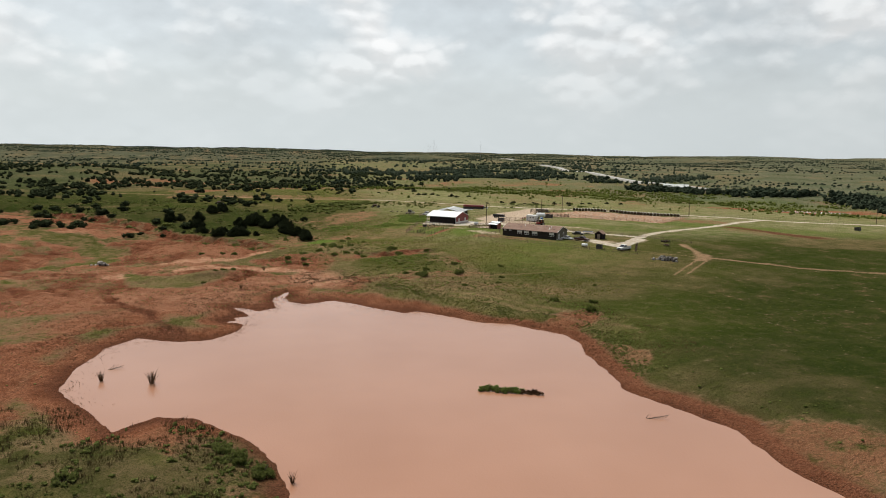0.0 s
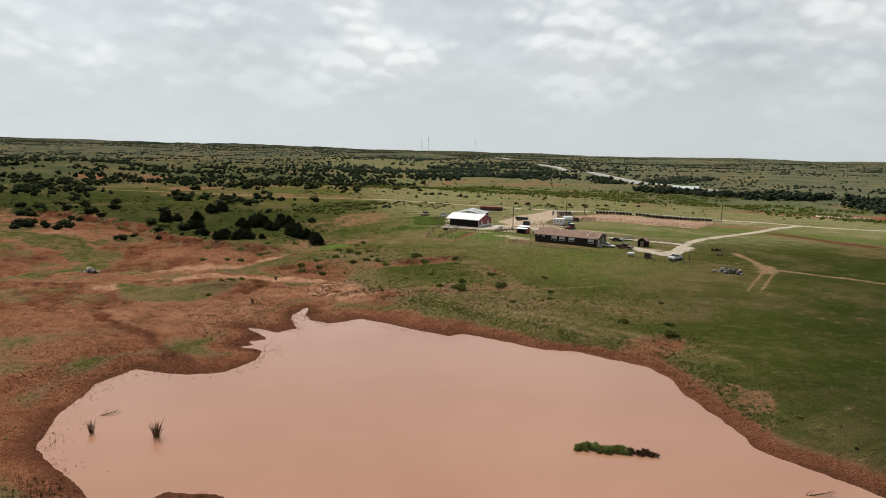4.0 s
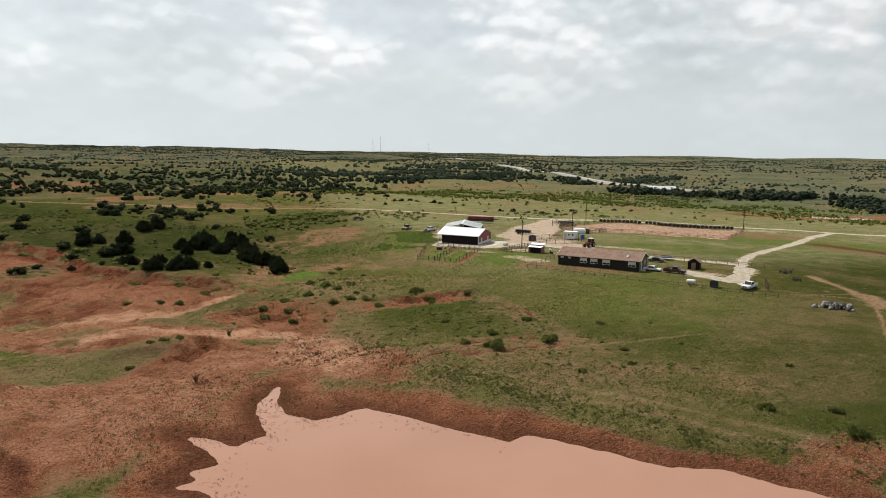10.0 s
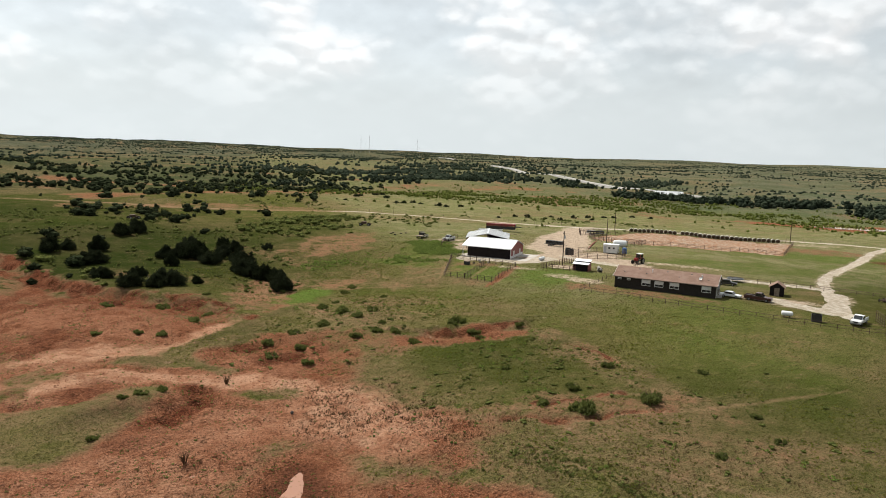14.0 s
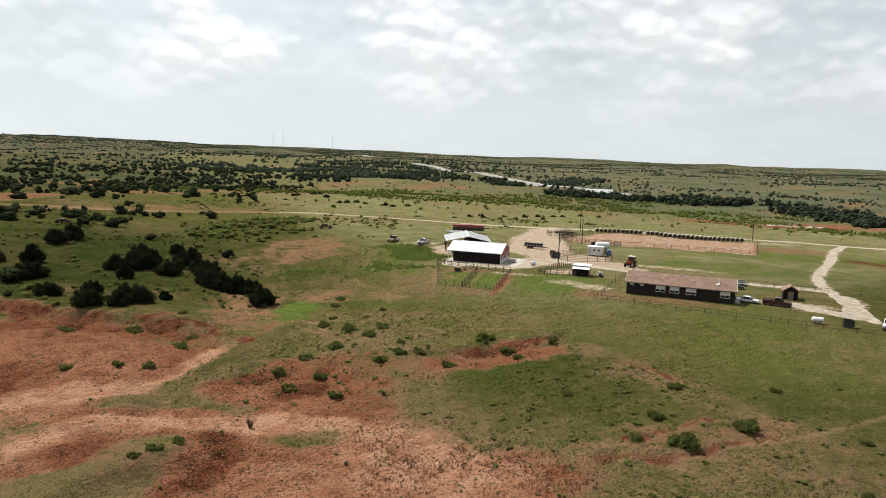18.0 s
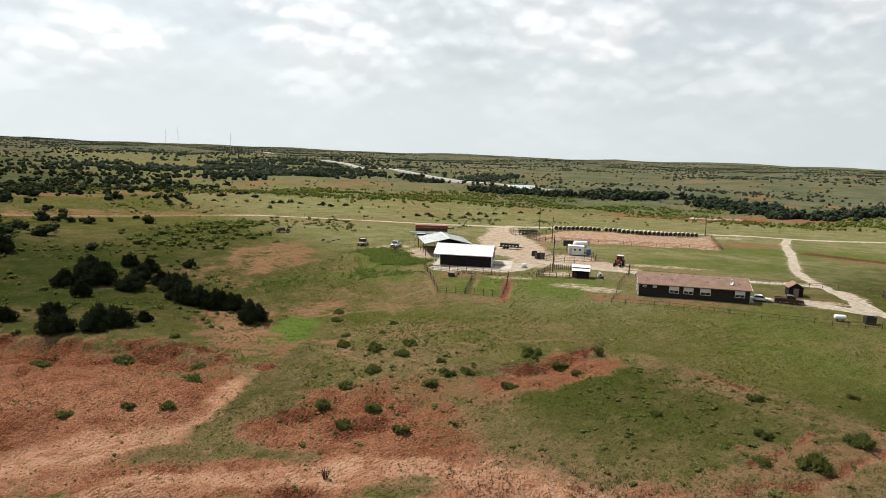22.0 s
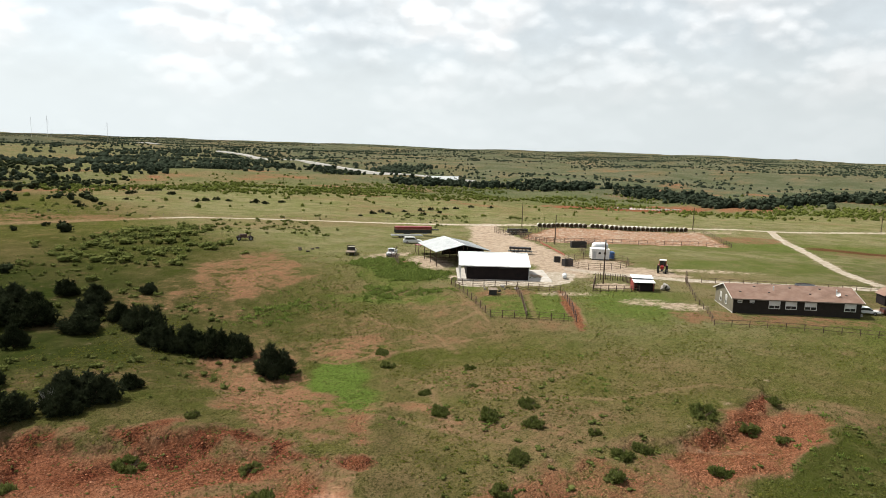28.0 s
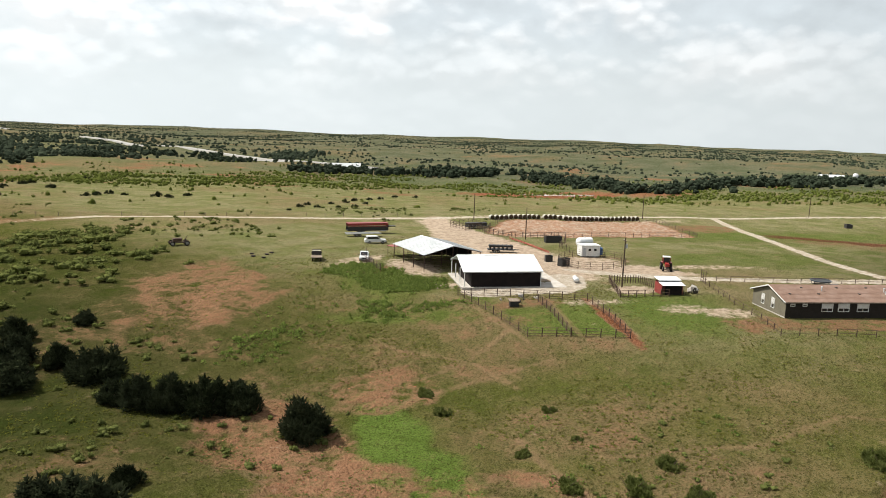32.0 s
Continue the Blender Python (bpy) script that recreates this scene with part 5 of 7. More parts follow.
            part("rack_post", box(fresh(), -0.3, s * 0.95, 1.6, 0.1, 0.1, 1.3), BLACK, v)
        part("rack_bar", box(fresh(), -0.3, 0, 2.25, 0.1, 2.0, 0.1), BLACK, v)
        part("headache_board", box(fresh(), -0.3, 0, 1.5, 0.06, 1.8, 0.9), BLACK, v)
    r = 0.36 if kind != "car" else 0.32
    for wx in (nose - 0.95, tail + 1.1):
        for s in (-1, 1):
            wheel(v, wx, s * (W / 2 - 0.11), r, 0.24)
    return v


vehicle("flatbed", "pale flatbed truck with a black headache rack on the grass", 110.5, 338.3, 41, CREAM)
vehicle("pickup", "white pickup truck parked on the dirt by the shed", 117.3, 330.6, 215, CAR_WHITE)
vehicle("suv", "white suv parked behind the shed", 138.0, 342.6, -42, CAR_WHITE, "car")
vehicle("car", "white saloon car parked at the gable end of the house", 140.0, 229.0, -60, CAR_WHITE, "car")
vehicle("pickup", "dark red pickup truck parked beside the small shed", 143.4, 224.2, -60, CAR_RED)
vehicle("pickup", "white pickup truck parked on the gravel turnaround", 147.9, 203.3, 200, CAR_WHITE)
vehicle("car", "dark car parked on the lane behind the house", 151.3, 240.5, -50, BLACK, "car")

def trampoline(x, y):
    v = thing("trampoline", "round trampoline with a dark blue pad behind the house", "trampoline", x, y)
    part("mat", tube(fresh(), (0, 0, 0.82), (0, 0, 0.85), 1.8, n=28), BLACK, v)
    bm = fresh()
    for k in range(28):
        a, b = k * math.tau / 28, (k + 1) * math.tau / 28
        tube(bm, (1.95 * math.cos(a), 1.95 * math.sin(a), 0.85), (1.95 * math.cos(b), 1.95 * math.sin(b), 0.85), 0.13, n=6)
    part("pad", bm, SLATE_CAR, v, "dark blue edge pad")
    for k in range(6):
        a = k * math.tau / 6
        part("leg", tube(fresh(), (1.9 * math.cos(a), 1.9 * math.sin(a), -0.05), (1.9 * math.cos(a), 1.9 * math.sin(a), 0.8), 0.04, n=6), STEEL, v)


trampoline(157.5, 243.5)



def tractor():
    v = thing("tractor", "red farm tractor with a cab standing on the grass", "tractor", 151.2, 273.4, -160)
    part("bonnet", box(fresh(), 1.15, 0, 1.35, 2.0, 0.8, 0.75, 0.1), TRACTOR_RED, v)
    part("chassis", box(fresh(), 0.5, 0, 0.85, 3.2, 0.5, 0.4, 0.04), BLACK, v)
    cab = part("cab", box(fresh(), -0.65, 0, 2.1, 1.45, 1.5, 1.35, 0.08), GLASS, v)
    part("cab_roof", box(fresh(), -0.65, 0, 2.86, 1.7, 1.7, 0.18, 0.06), WHITE, cab)
    for sx in (-1.36, 0.06):
        for sy in (-0.74, 0.74):
            part("cab_pillar", box(fresh(), sx, sy, 2.1, 0.1, 0.1, 1.4), TRACTOR_RED, cab)
    part("exhaust", tube(fresh(), (1.3, 0.3, 1.7), (1.3, 0.3, 2.7), 0.06), BLACK, v)
    for s in (-1, 1):
        part("mudguard", box(fresh(), -0.75, s * 0.95, 1.68, 1.5, 0.45, 0.1, 0.04), TRACTOR_RED, v)
        wheel(v, -0.75, s * 0.98, 0.85, 0.5)
        wheel(v, 1.7, s * 0.85, 0.55, 0.36)


tractor()


def trailer(label, x, y, turn, length, kind):
    v = thing({"stock": "stock_trailer", "flat": "flatbed_trailer", "hay": "equipment_trailer"}[kind], label, "trailer", x, y, turn)
    W, floor = 2.3, 0.75
    part("deck", box(fresh(), 0, 0, floor, length, W, 0.16, 0.02), BLACK if kind != "flat" else STEEL, v)
    if kind == "stock":
        for s in (-1, 1):
            part("side_panel", box(fresh(), 0, s * W / 2, floor + 0.5, length, 0.06, 0.9), BLACK, v)
            for k in range(3):
                part("side_slat", box(fresh(), 0, s * W / 2, floor + 1.15 + 0.33 * k, length, 0.06, 0.2), BARN_RED, v)
            for k in range(9):
                part("side_post", box(fresh(), -length / 2 + k * length / 8, s * (W / 2 + 0.03), floor + 1.0, 0.08, 0.06, 1.9), BLACK, v)
            part("red_band", box(fresh(), 0, s * (W / 2 + 0.05), floor + 1.72, length, 0.03, 0.28), TRACTOR_RED, v, "red painted band under the roof")
        part("roof", box(fresh(), 0, 0, floor + 2.0, length + 0.1, W + 0.1, 0.1, 0.03), BARN_RED, v)
        part("front_wall", box(fresh(), length / 2, 0, floor + 1.0, 0.08, W, 2.0), BLACK, v)
        part("gooseneck", box(fresh(), length / 2 + 1.2, 0, floor + 1.0, 2.4, 1.0, 0.3, 0.05), BLACK, v)
    elif kind == "flat":
        part("gooseneck", box(fresh(), length / 2 + 0.8, 0, floor + 0.55, 1.6, 0.8, 0.2, 0.04), BLACK, v)
        for s in (-1, 1):
            part("side_rail", box(fresh(), 0, s * W / 2, floor + 0.1, length, 0.08, 0.2), WHITE, v)
    else:
        for k in range(6):
            part("load_beam", box(fresh(), -length / 2 + 0.6 + k * (length - 1.2) / 5, 0, floor + 0.6, 0.25, W - 0.2, 1.0, 0.03), BLACK, v)
        part("load", box(fresh(), 0, 0, floor + 0.8, length - 0.6, 1.4, 0.5, 0.05), BLACK, v)
        part("drawbar", box(fresh(), length / 2 + 0.7, 0, floor - 0.05, 1.4, 0.2, 0.14), BLACK, v)
    for wx in (-0.9, 0.1):
        for s in (-1, 1):
            wheel(v, wx - length * 0.12, s * (W / 2 - 0.15), 0.36, 0.24)
    return v


trailer("long black and red stock trailer on the grass", 152.5, 355.8, -39, 11.5, "stock")
trailer("pale flatbed trailer beside the stock trailer", 145.5, 352.0, -39, 9.5, "flat")
trailer("black equipment trailer on the dirt yard", 148.5, 312.5, -56, 6.5, "hay")
trailer("dark machinery trailer by the cattle pens", 186.0, 339.0, -40, 7.5, "hay")


def skip_bin(x, y, turn, sx, sy, sz, label, name="feed_bin", tilt=0.0):
    v = thing(name, label, "bin", x, y, turn)
    bm = fresh()
    t = 0.06
    for cx, cy, wx, wy in ((0, -sy / 2, sx, t), (0, sy / 2, sx, t), (-sx / 2, 0, t, sy), (sx / 2, 0, t, sy)):
        box(bm, cx, cy, sz / 2, wx, wy, sz)
    body = part("shell", box(bm, 0, 0, 0.06, sx, sy, 0.1), BLACK, v)
    for cx in (-sx / 2, sx / 2):
        part("rim", box(fresh(), cx, 0, sz, 0.1, sy + 0.1, 0.08), BLACK, body)
    return v


skip_bin(144.1, 298.2, -50, 1.5, 1.2, 1.4, "black open-topped bin on the grass")
skip_bin(141.0, 293.4, -20, 2.4, 1.4, 1.7, "black steel feed bin beside the round pen")
skip_bin(140.6, 207.4, -50, 1.8, 1.4, 1.5, "black box trough by the pasture fence")
skip_bin(174.0, 309.0, -45, 4.5, 1.6, 1.7, "long dark steel feeder in the dirt pen")
skip_bin(300.0, 240.0, 20, 2.6, 2.0, 1.4, "black feed box out on the meadow")


def blue_drum(x, y):
    v = thing("water_drum", "blue plastic water drum", "drum", x, y)
    part("shell", tube(fresh(), (0, 0, 0), (0, 0, 1.7), 0.75, n=18), CAR_BLUE, v)
    part("lid", tube(fresh(), (0, 0, 1.7), (0, 0, 1.9), 0.7, 0.3, n=18), CAR_BLUE, v)


blue_drum(161.4, 291.8)


def dog_house(x, y, turn):
    v = thing("dog_house", "small weathered timber kennel in the pen", "kennel", x, y, turn)
    part("wall", box(fresh(), 0, 0, 0.5, 1.5, 1.1, 1.0, 0.02), BLACK, v)
    part("roof", box(fresh(), 0, 0.05, 1.06, 1.8, 1.5, 0.1, 0.02, Matrix.Rotation(radians(8), 4, "X")), WOOD, v)
    part("doorway", box(fresh(), 0, -0.56, 0.4, 0.5, 0.03, 0.7), BLACK, v)


dog_house(102.2, 287.6, -50)


# ---- poles, fences, pens ----
def utility_pole(x, y, h, arm=True, lean=0.0):
    v = thing("utility_pole", "tall dark wooden utility pole", "pole", x, y, -50, "utility poles")
    part("shaft", tube(fresh(), (0, 0, -0.6), (lean, 0, h), 0.16, 0.11, 10), POLE, v)
    if arm:
        a = part("crossarm", box(fresh(), lean, 0, h - 0.6, 0.1, 1.6, 0.12), POLE, v)
        for y_ in (-0.65, 0.65):
            part("insulator", tube(fresh(), (lean, y_, h - 0.54), (lean, y_, h - 0.36), 0.05), TIN_GREY, a)
        part("transformer", tube(fresh(), (lean + 0.3, 0, h - 2.0), (lean + 0.3, 0, h - 1.2), 0.22, n=12), TIN_GREY, v)


utility_pole(126.4, 276.0, 9.6)
utility_pole(174.4, 317.3, 9.0, False)
utility_pole(204.0, 349.3, 8.6, False)
utility_pole(257.0, 306.4, 8.8, False)
utility_pole(330.0, 255.0, 8.8, False)



def unit_bar(mat, n=6):
    """A round bar one metre long and one metre thick, to be scaled."""
    bm = tube(fresh(), (0, 0, 0), (0, 0, 1), 0.5, n=n)
    me = bpy.data.meshes.new("bar")
    bm.to_mesh(me)
    bm.free()
    me.materials.append(mat)
    return me


BARS = {"pipe": unit_bar(PIPE), "red": unit_bar(RED_PIPE), "wood": unit_bar(WOOD), "white": unit_bar(STEEL)}


def bar(name, parent, a, b, r, kind):
    a, b = Vector(a), Vector(b)
    ob = part(name, BARS[kind], None, parent)
    q = (b - a).to_track_quat("Z", "Y").to_matrix().to_4x4()
    ob.matrix_basis = Matrix.Translation(a) @ q @ Matrix.Diagonal((2 * r, 2 * r, (b - a).length, 1))
    return ob


def fence(name, label, line, spacing, post_h, rails, kind="pipe", r=0.065, rail_r=0.036, category="fence", group=""):
    x0, y0 = line[0]
    f = thing(name, label, category, x0, y0, 0, group)
    base = f.matrix_basis.translation.copy()
    stops = []
    for (ax, ay), (bx, by) in zip(line, line[1:]):
        n = max(1, round(math.hypot(bx - ax, by - ay) / spacing))
        stops += [(ax + (bx - ax) * k / n, ay + (by - ay) * k / n) for k in range(n)]
    if line[0] != line[-1]:
        stops.append(line[-1])
    pts = [Vector((x, y, gz(x, y))) - base for x, y in stops]
    for p in pts:
        bar("post", f, p - Vector((0, 0, 0.3)), p + Vector((0, 0, post_h)), r, kind)
    pairs = list(zip(pts, pts[1:])) + ([(pts[-1], pts[0])] if line[0] == line[-1] else [])
    for p, q in pairs:
        for z in rails:
            bar("rail", f, p + Vector((0, 0, z)), q + Vector((0, 0, z)), rail_r, kind)
    return f


fence("pen_fence", "rusty pipe and wire fence round the small animal pens", PEN, 2.3, 1.45, (0.15, 0.5, 0.95, 1.4), r=0.08, rail_r=0.03)
fence("pen_divider", "pipe fence dividing the two small pens", [(106.5, 284.9), (102.8, 281.1), (94.8, 274.5)], 1.9, 1.4, (0.15, 0.45, 0.8, 1.1, 1.4), r=0.085, rail_r=0.032)
fence("yard_fence", "low rusty pipe fence along the front of the house yard", [(143.3, 264.6), (135.7, 260.8), (125.6, 255.6), (117.8, 250.4), (111, 246.8), (115.6, 239.4), (119.4, 231.6), (123.6, 224.2), (132.8, 211.3), (139.5, 202), (147, 194)], 3.0, 1.15, (0.45, 1.1))
fence("entrance_gate", "tall dark pipe gate frame by the track", [(143.3, 264.6), (141, 263.3)], 1.5, 2.6, (0.3, 0.9, 1.5, 2.55))
fence("gate_frame", "tall pipe gate frame at the turnaround", [(150.0, 199.5), (153.5, 203.5)], 1.2, 2.4, (0.4, 0.9, 1.4, 2.35))
fence("lane_fence", "low pipe rail along the lane behind the house", [(146, 262), (156, 247), (170, 227.5), (176, 219), (181, 209)], 3.2, 1.1, (0.55, 1.08))
fence("goat_pen_fence", "pipe and wire fence round the goat pen", [(129.5, 279.5), (117.8, 273.8), (124, 266.6)], 1.5, 1.3, (0.2, 0.7, 1.25), r=0.085, rail_r=0.045)
fence("picket_fence", "rough picket fence at the back of the goat pen", [(129.5, 279.5), (132.5, 274.5), (129, 269.5)], 0.55, 1.5, (0.4, 1.1), r=0.09)
fence("shed_panels", "rusty pipe panels round the open shed", [(110, 321), (116, 330), (122, 333.5)], 2.2, 1.6, (0.3, 0.6, 0.9, 1.2, 1.55))
fence("arena_fence", "rusty pipe fence round the red dirt arena", ARENA + [ARENA[0]], 2.9, 1.5, (0.5, 1.0, 1.45), group="cattle pens")
fence("alley_panels", "red painted steel cattle alley panels", [(173.2, 321.6), (164, 312), (155.2, 302.6)], 2.4, 0.5, (0.15, 0.3, 0.48), "red", 0.06, 0.05)
fence("cattle_pen", "rusty pipe cattle pen beside the arena", [(188, 340), (178, 332), (173, 322), (180, 316), (186, 310)], 2.4, 1.7, (0.4, 0.8, 1.2, 1.65), group="cattle pens")
fence("cattle_pen", "rusty pipe sorting pen with tall posts", [(192, 345), (184, 347), (179, 339), (188, 337), (192, 345)], 2.0, 2.0, (0.5, 1.0, 1.5, 1.95), group="cattle pens")
fence("cattle_pen", "rusty pipe holding pen by the fuel tank", [(186, 310), (176, 306), (166, 304), (160, 299)], 2.4, 1.6, (0.4, 0.8, 1.2, 1.55), group="cattle pens")
ring = [(148.6 + 10.2 * math.cos(a * math.tau / 18) * 0.92, 289.4 + 8.2 * math.sin(a * math.tau / 18) * 0.9) for a in range(18)]
fence("round_pen", "round pen of rusty pipe panels on red dirt", ring + [ring[0]], 3.0, 1.7, (0.3, 0.75, 1.2, 1.65))
fence("meadow_fence", "thin wire fence with posts along the far meadow", [(262, 312), (300, 279), (345, 240), (400, 192), (470, 130)], 6.0, 1.3, (0.6, 1.2), "wood", 0.07, 0.012)
fence("pasture_fence", "thin wire fence with posts beside the main track", [(20, 474), (98, 445), (136, 431), (173, 396), (198, 369)], 6.0, 1.3, (0.6, 1.2), "wood", 0.07, 0.012)


# ---- hay bales ----
def bale():
    v = thing("hay_bale", "round hay bale in pale net wrap, dark at the ends", "bale", 0, 0, 0, "hay bales in rows", 0)
    bm = fresh()
    rings = []
    for y, r in ((-0.75, 0.74), (-0.68, 0.82), (0.68, 0.82), (0.75, 0.74)):
        rings.append([bm.verts.new((r * math.cos(a * math.tau / 18) * 1.02, y, 0.8 + r * math.sin(a * math.tau / 18) * (0.96 if math.sin(a * math.tau / 18) > 0 else 0.97))) for a in range(18)])
    for p, q in zip(rings, rings[1:]):
        for k in range(18):
            bm.faces.new((p[k], p[(k + 1) % 18], q[(k + 1) % 18], q[k]))
    bmesh.ops.recalc_face_normals(bm, faces=bm.faces)
    part("wrap", bm, WRAP, v)
    for y in (-0.76, 0.76):
        part("end", tube(fresh(), (0, y - 0.02, 0.8), (0, y + 0.02, 0.8), 0.76, n=18), HAY, v, "hay end with its shade put into the colour")
    return v


BALE = bale()
bale_spots = []
p0, p1 = Vector((209.6, 345.4)), Vector((251.6, 307.6))
way = (p1 - p0).normalized()
side = Vector((-way.y, way.x))
for s0, n, offset in ((0, 11, 0.0), (20.4, 3, 0.6), (25.6, 12, 0.0), (27.0, 10, -1.7), (44.2, 8, -1.0)):
    for k in range(n):
        bale_spots.append(p0 + way * (s0 + 1.72 * k) + side * offset)
first = True
for q in bale_spots:
    m = pose(q.x, q.y, gz(q.x, q.y) - 0.02, 0, 0, math.degrees(math.atan2(way.y, way.x)) + random.uniform(-5, 5))
    if first:
        BALE.matrix_basis, first = m, False
    else:
        copy_thing(BALE, m)


# ---- rubble and odds and ends ----
def rubble(name, label, x, y, count, spread_, size, mat, turn=0.0):
    v = thing(name, label, "rubble", x, y, turn)
    rng = random.Random(int(x * 7 + y))
    for k in range(count):
        bm = fresh()
        bmesh.ops.create_icosphere(bm, subdivisions=1, radius=1)
        for w in bm.verts:
            w.co *= rng.uniform(0.7, 1.15)
        s = size * rng.uniform(0.5, 1.3)
        u, w_ = rng.gauss(0, 0.45), rng.gauss(0, 0.45)
        px, py = u * spread_, w_ * spread_ * 0.4
        base = gz(x + px * math.cos(radians(turn)) - py * math.sin(radians(turn)), y + px * math.sin(radians(turn)) + py * math.cos(radians(turn))) - gz(x, y)
        lift = max(0.0, 1 - math.hypot(u, w_) * 1.1) * size * 1.6 * rng.random()
        m = Matrix.Translation((px, py, base + lift + s * 0.25)) @ Euler((rng.random() * 6, rng.random() * 6, rng.random() * 6)).to_matrix().to_4x4() @ Matrix.Diagonal((s, s * rng.uniform(0.5, 1), s * 0.6, 1))
        bmesh.ops.transform(bm, matrix=m, verts=bm.verts)
        # every third block is near black, in place of shadow between the stones
        part("block", bm, mat if k % 3 else SHADOW_ROCK, v)
    return v


rubble("rubble_pile", "heap of grey broken concrete on the pasture", 149.4, 181.4, 70, 4.6, 0.75, ROCK, -50)
rubble("stone_pile", "heap of pale stones on the red flat", -23.0, 252.0, 36, 3.2, 0.62, PALE_ROCK, 10)
rubble("pen_stones", "a few pale boulders in the animal pen", 106.0, 288.5, 6, 4.5, 0.5, PALE_ROCK, -50)
rubble("pale_stone", "single pale stone on the bare earth", 34.0, 208.6, 1, 0.1, 0.26, PALE_ROCK)
rubble("slab_stone", "flat pale stone slab beside the goat shed", 129.5, 263.5, 3, 1.6, 0.9, PALE_ROCK, -50)


def derelict(x, y, turn, low=False):
    v = thing("derelict_implement", "rusted old farm implement lying in the grass", "implement", x, y, turn)
    if low:
        v.scale = (0.7, 0.7, 0.7)
    for k in range(5):
        part("beam", box(fresh(), -1.8 + k * 0.9, 0, 0.7, 0.16, 2.2, 0.16), PIPE, v)
    for s in (-0.9, 0.9):
        part("rail", box(fresh(), 0, s, 0.75, 4.6, 0.14, 0.16), PIPE, v)
    for wx in (-1.6, 1.5):
        for s in (-1, 1):
            wheel(v, wx, s * 1.2, 0.55, 0.2)
    if low:
        for k in range(6):
            part("disc", tube(fresh(), (-1.6 + k * 0.6, -0.05, 0.45), (-1.6 + k * 0.6, 0.05, 0.45), 0.42, n=12), PIPE, v)
        return
    part("hopper", box(fresh(), -0.4, 0, 1.25, 2.0, 1.3, 0.8, 0.08), PIPE, v)
    part("mast", box(fresh(), 1.4, 0.2, 1.4, 0.12, 0.12, 1.6, 0, Matrix.Rotation(0.5, 4, "Y")), PIPE, v)


derelict(100.5, 370.0, -30)
derelict(173.5, 214.4, 10, True)
derelict(168.0, 206.5, 50, True)
derelict(20.0, 400.0, 20)
for k, (x, y) in enumerate([(105, 352), (103.5, 350), (107, 349.5), (109.5, 350.5), (104, 347.5)]):
    t_ = thing("old_tyre", "old black tyre lying in the grass", "tyre", x, y, 0, "old tyres")
    part("tread", tube(fresh(), (0, 0, 0.0), (0, 0, 0.26), 0.45, n=16), RUBBER, t_)
    part("rim", tube(fresh(), (0, 0, 0.2), (0, 0, 0.275), 0.26, n=12), PIPE, t_)


# ---- far marks ----
def radio_mast(x, y, h):
    v = thing("radio_mast", "thin guyed radio mast on the horizon", "mast", x, y, 0, "radio masts")
    for a in range(3):
        c, s = math.cos(a * 2.094), math.sin(a * 2.094)
        part("leg", tube(fresh(), (c * 0.7, s * 0.7, -2), (c * 0.7, s * 0.7, h), 0.10, n=5), MAST, v)
    for k in range(10):
        part("brace", tube(fresh(), (0.7, 0, h * k / 10), (-0.35, 0.6, h * (k + 1) / 10), 0.07, n=4), MAST, v)
    for a in range(3):
        c, s = math.cos(a * 2.094 + 0.5), math.sin(a * 2.094 + 0.5)
        part("guy_wire", tube(fresh(), (0, 0, h * 0.9), (c * h * 0.5, s * h * 0.5, -1), 0.05, n=4), MAST, v)


radio_mast(817, 2401, 62)
radio_mast(1083, 2609, 66)
radio_mast(1010, 3060, 76)


def strip(name, line, width, lift, mat, label, step=12.0):
    """A road laid along a line, following the ground."""
    pts = []
    for (ax, ay), (bx, by) in zip(line, line[1:]):
        n = max(1, int(math.hypot(bx - ax, by - ay) / step))
        pts += [(ax + (bx - ax) * k / n, ay + (by - ay) * k / n) for k in range(n)]
    pts.append(line[-1])
    p = np.array(pts)
    t = np.gradient(p, axis=0)
    t /= np.linalg.norm(t, axis=1)[:, None]
    nrm = np.stack([-t[:, 1], t[:, 0]], 1)
    z = ground_z(p[:, 0], p[:, 1])
    z = np.convolve(np.pad(z, 4, mode="edge"), np.ones(9) / 9, "valid") + lift
    rows = []
    for off, dz in ((-width / 2 - 2, -2.5), (-width / 2, 0), (width / 2, 0), (width / 2 + 2, -2.5)):
        q = p + nrm * off
        rows.append(np.column_stack([q, z + dz]))
    v = np.stack(rows, 1).reshape(-1, 3)
    n = len(p)
    f = [(4 * i + k, 4 * i + k + 1, 4 * i + k + 5, 4 * i + k + 4) for i in range(n - 1) for k in range(3)]
    return tagged(new(name, raw(name, v, f, mat)), label, "road", kind="structure")


HIGHWAY_LINE = [(552, 640), (545, 680), (552, 745), (575, 830), (582, 900), (592, 985), (636, 1100), (679, 1220), (692, 1323)]
strip("highway", HIGHWAY_LINE, 8.5, 1.6, HIGHWAY, "pale two-lane highway climbing the far hill")
strip("far_road", [(970, 2050), (1060, 2350), (1120, 2500)], 8, 2.0, HIGHWAY, "short pale stretch of distant highway")


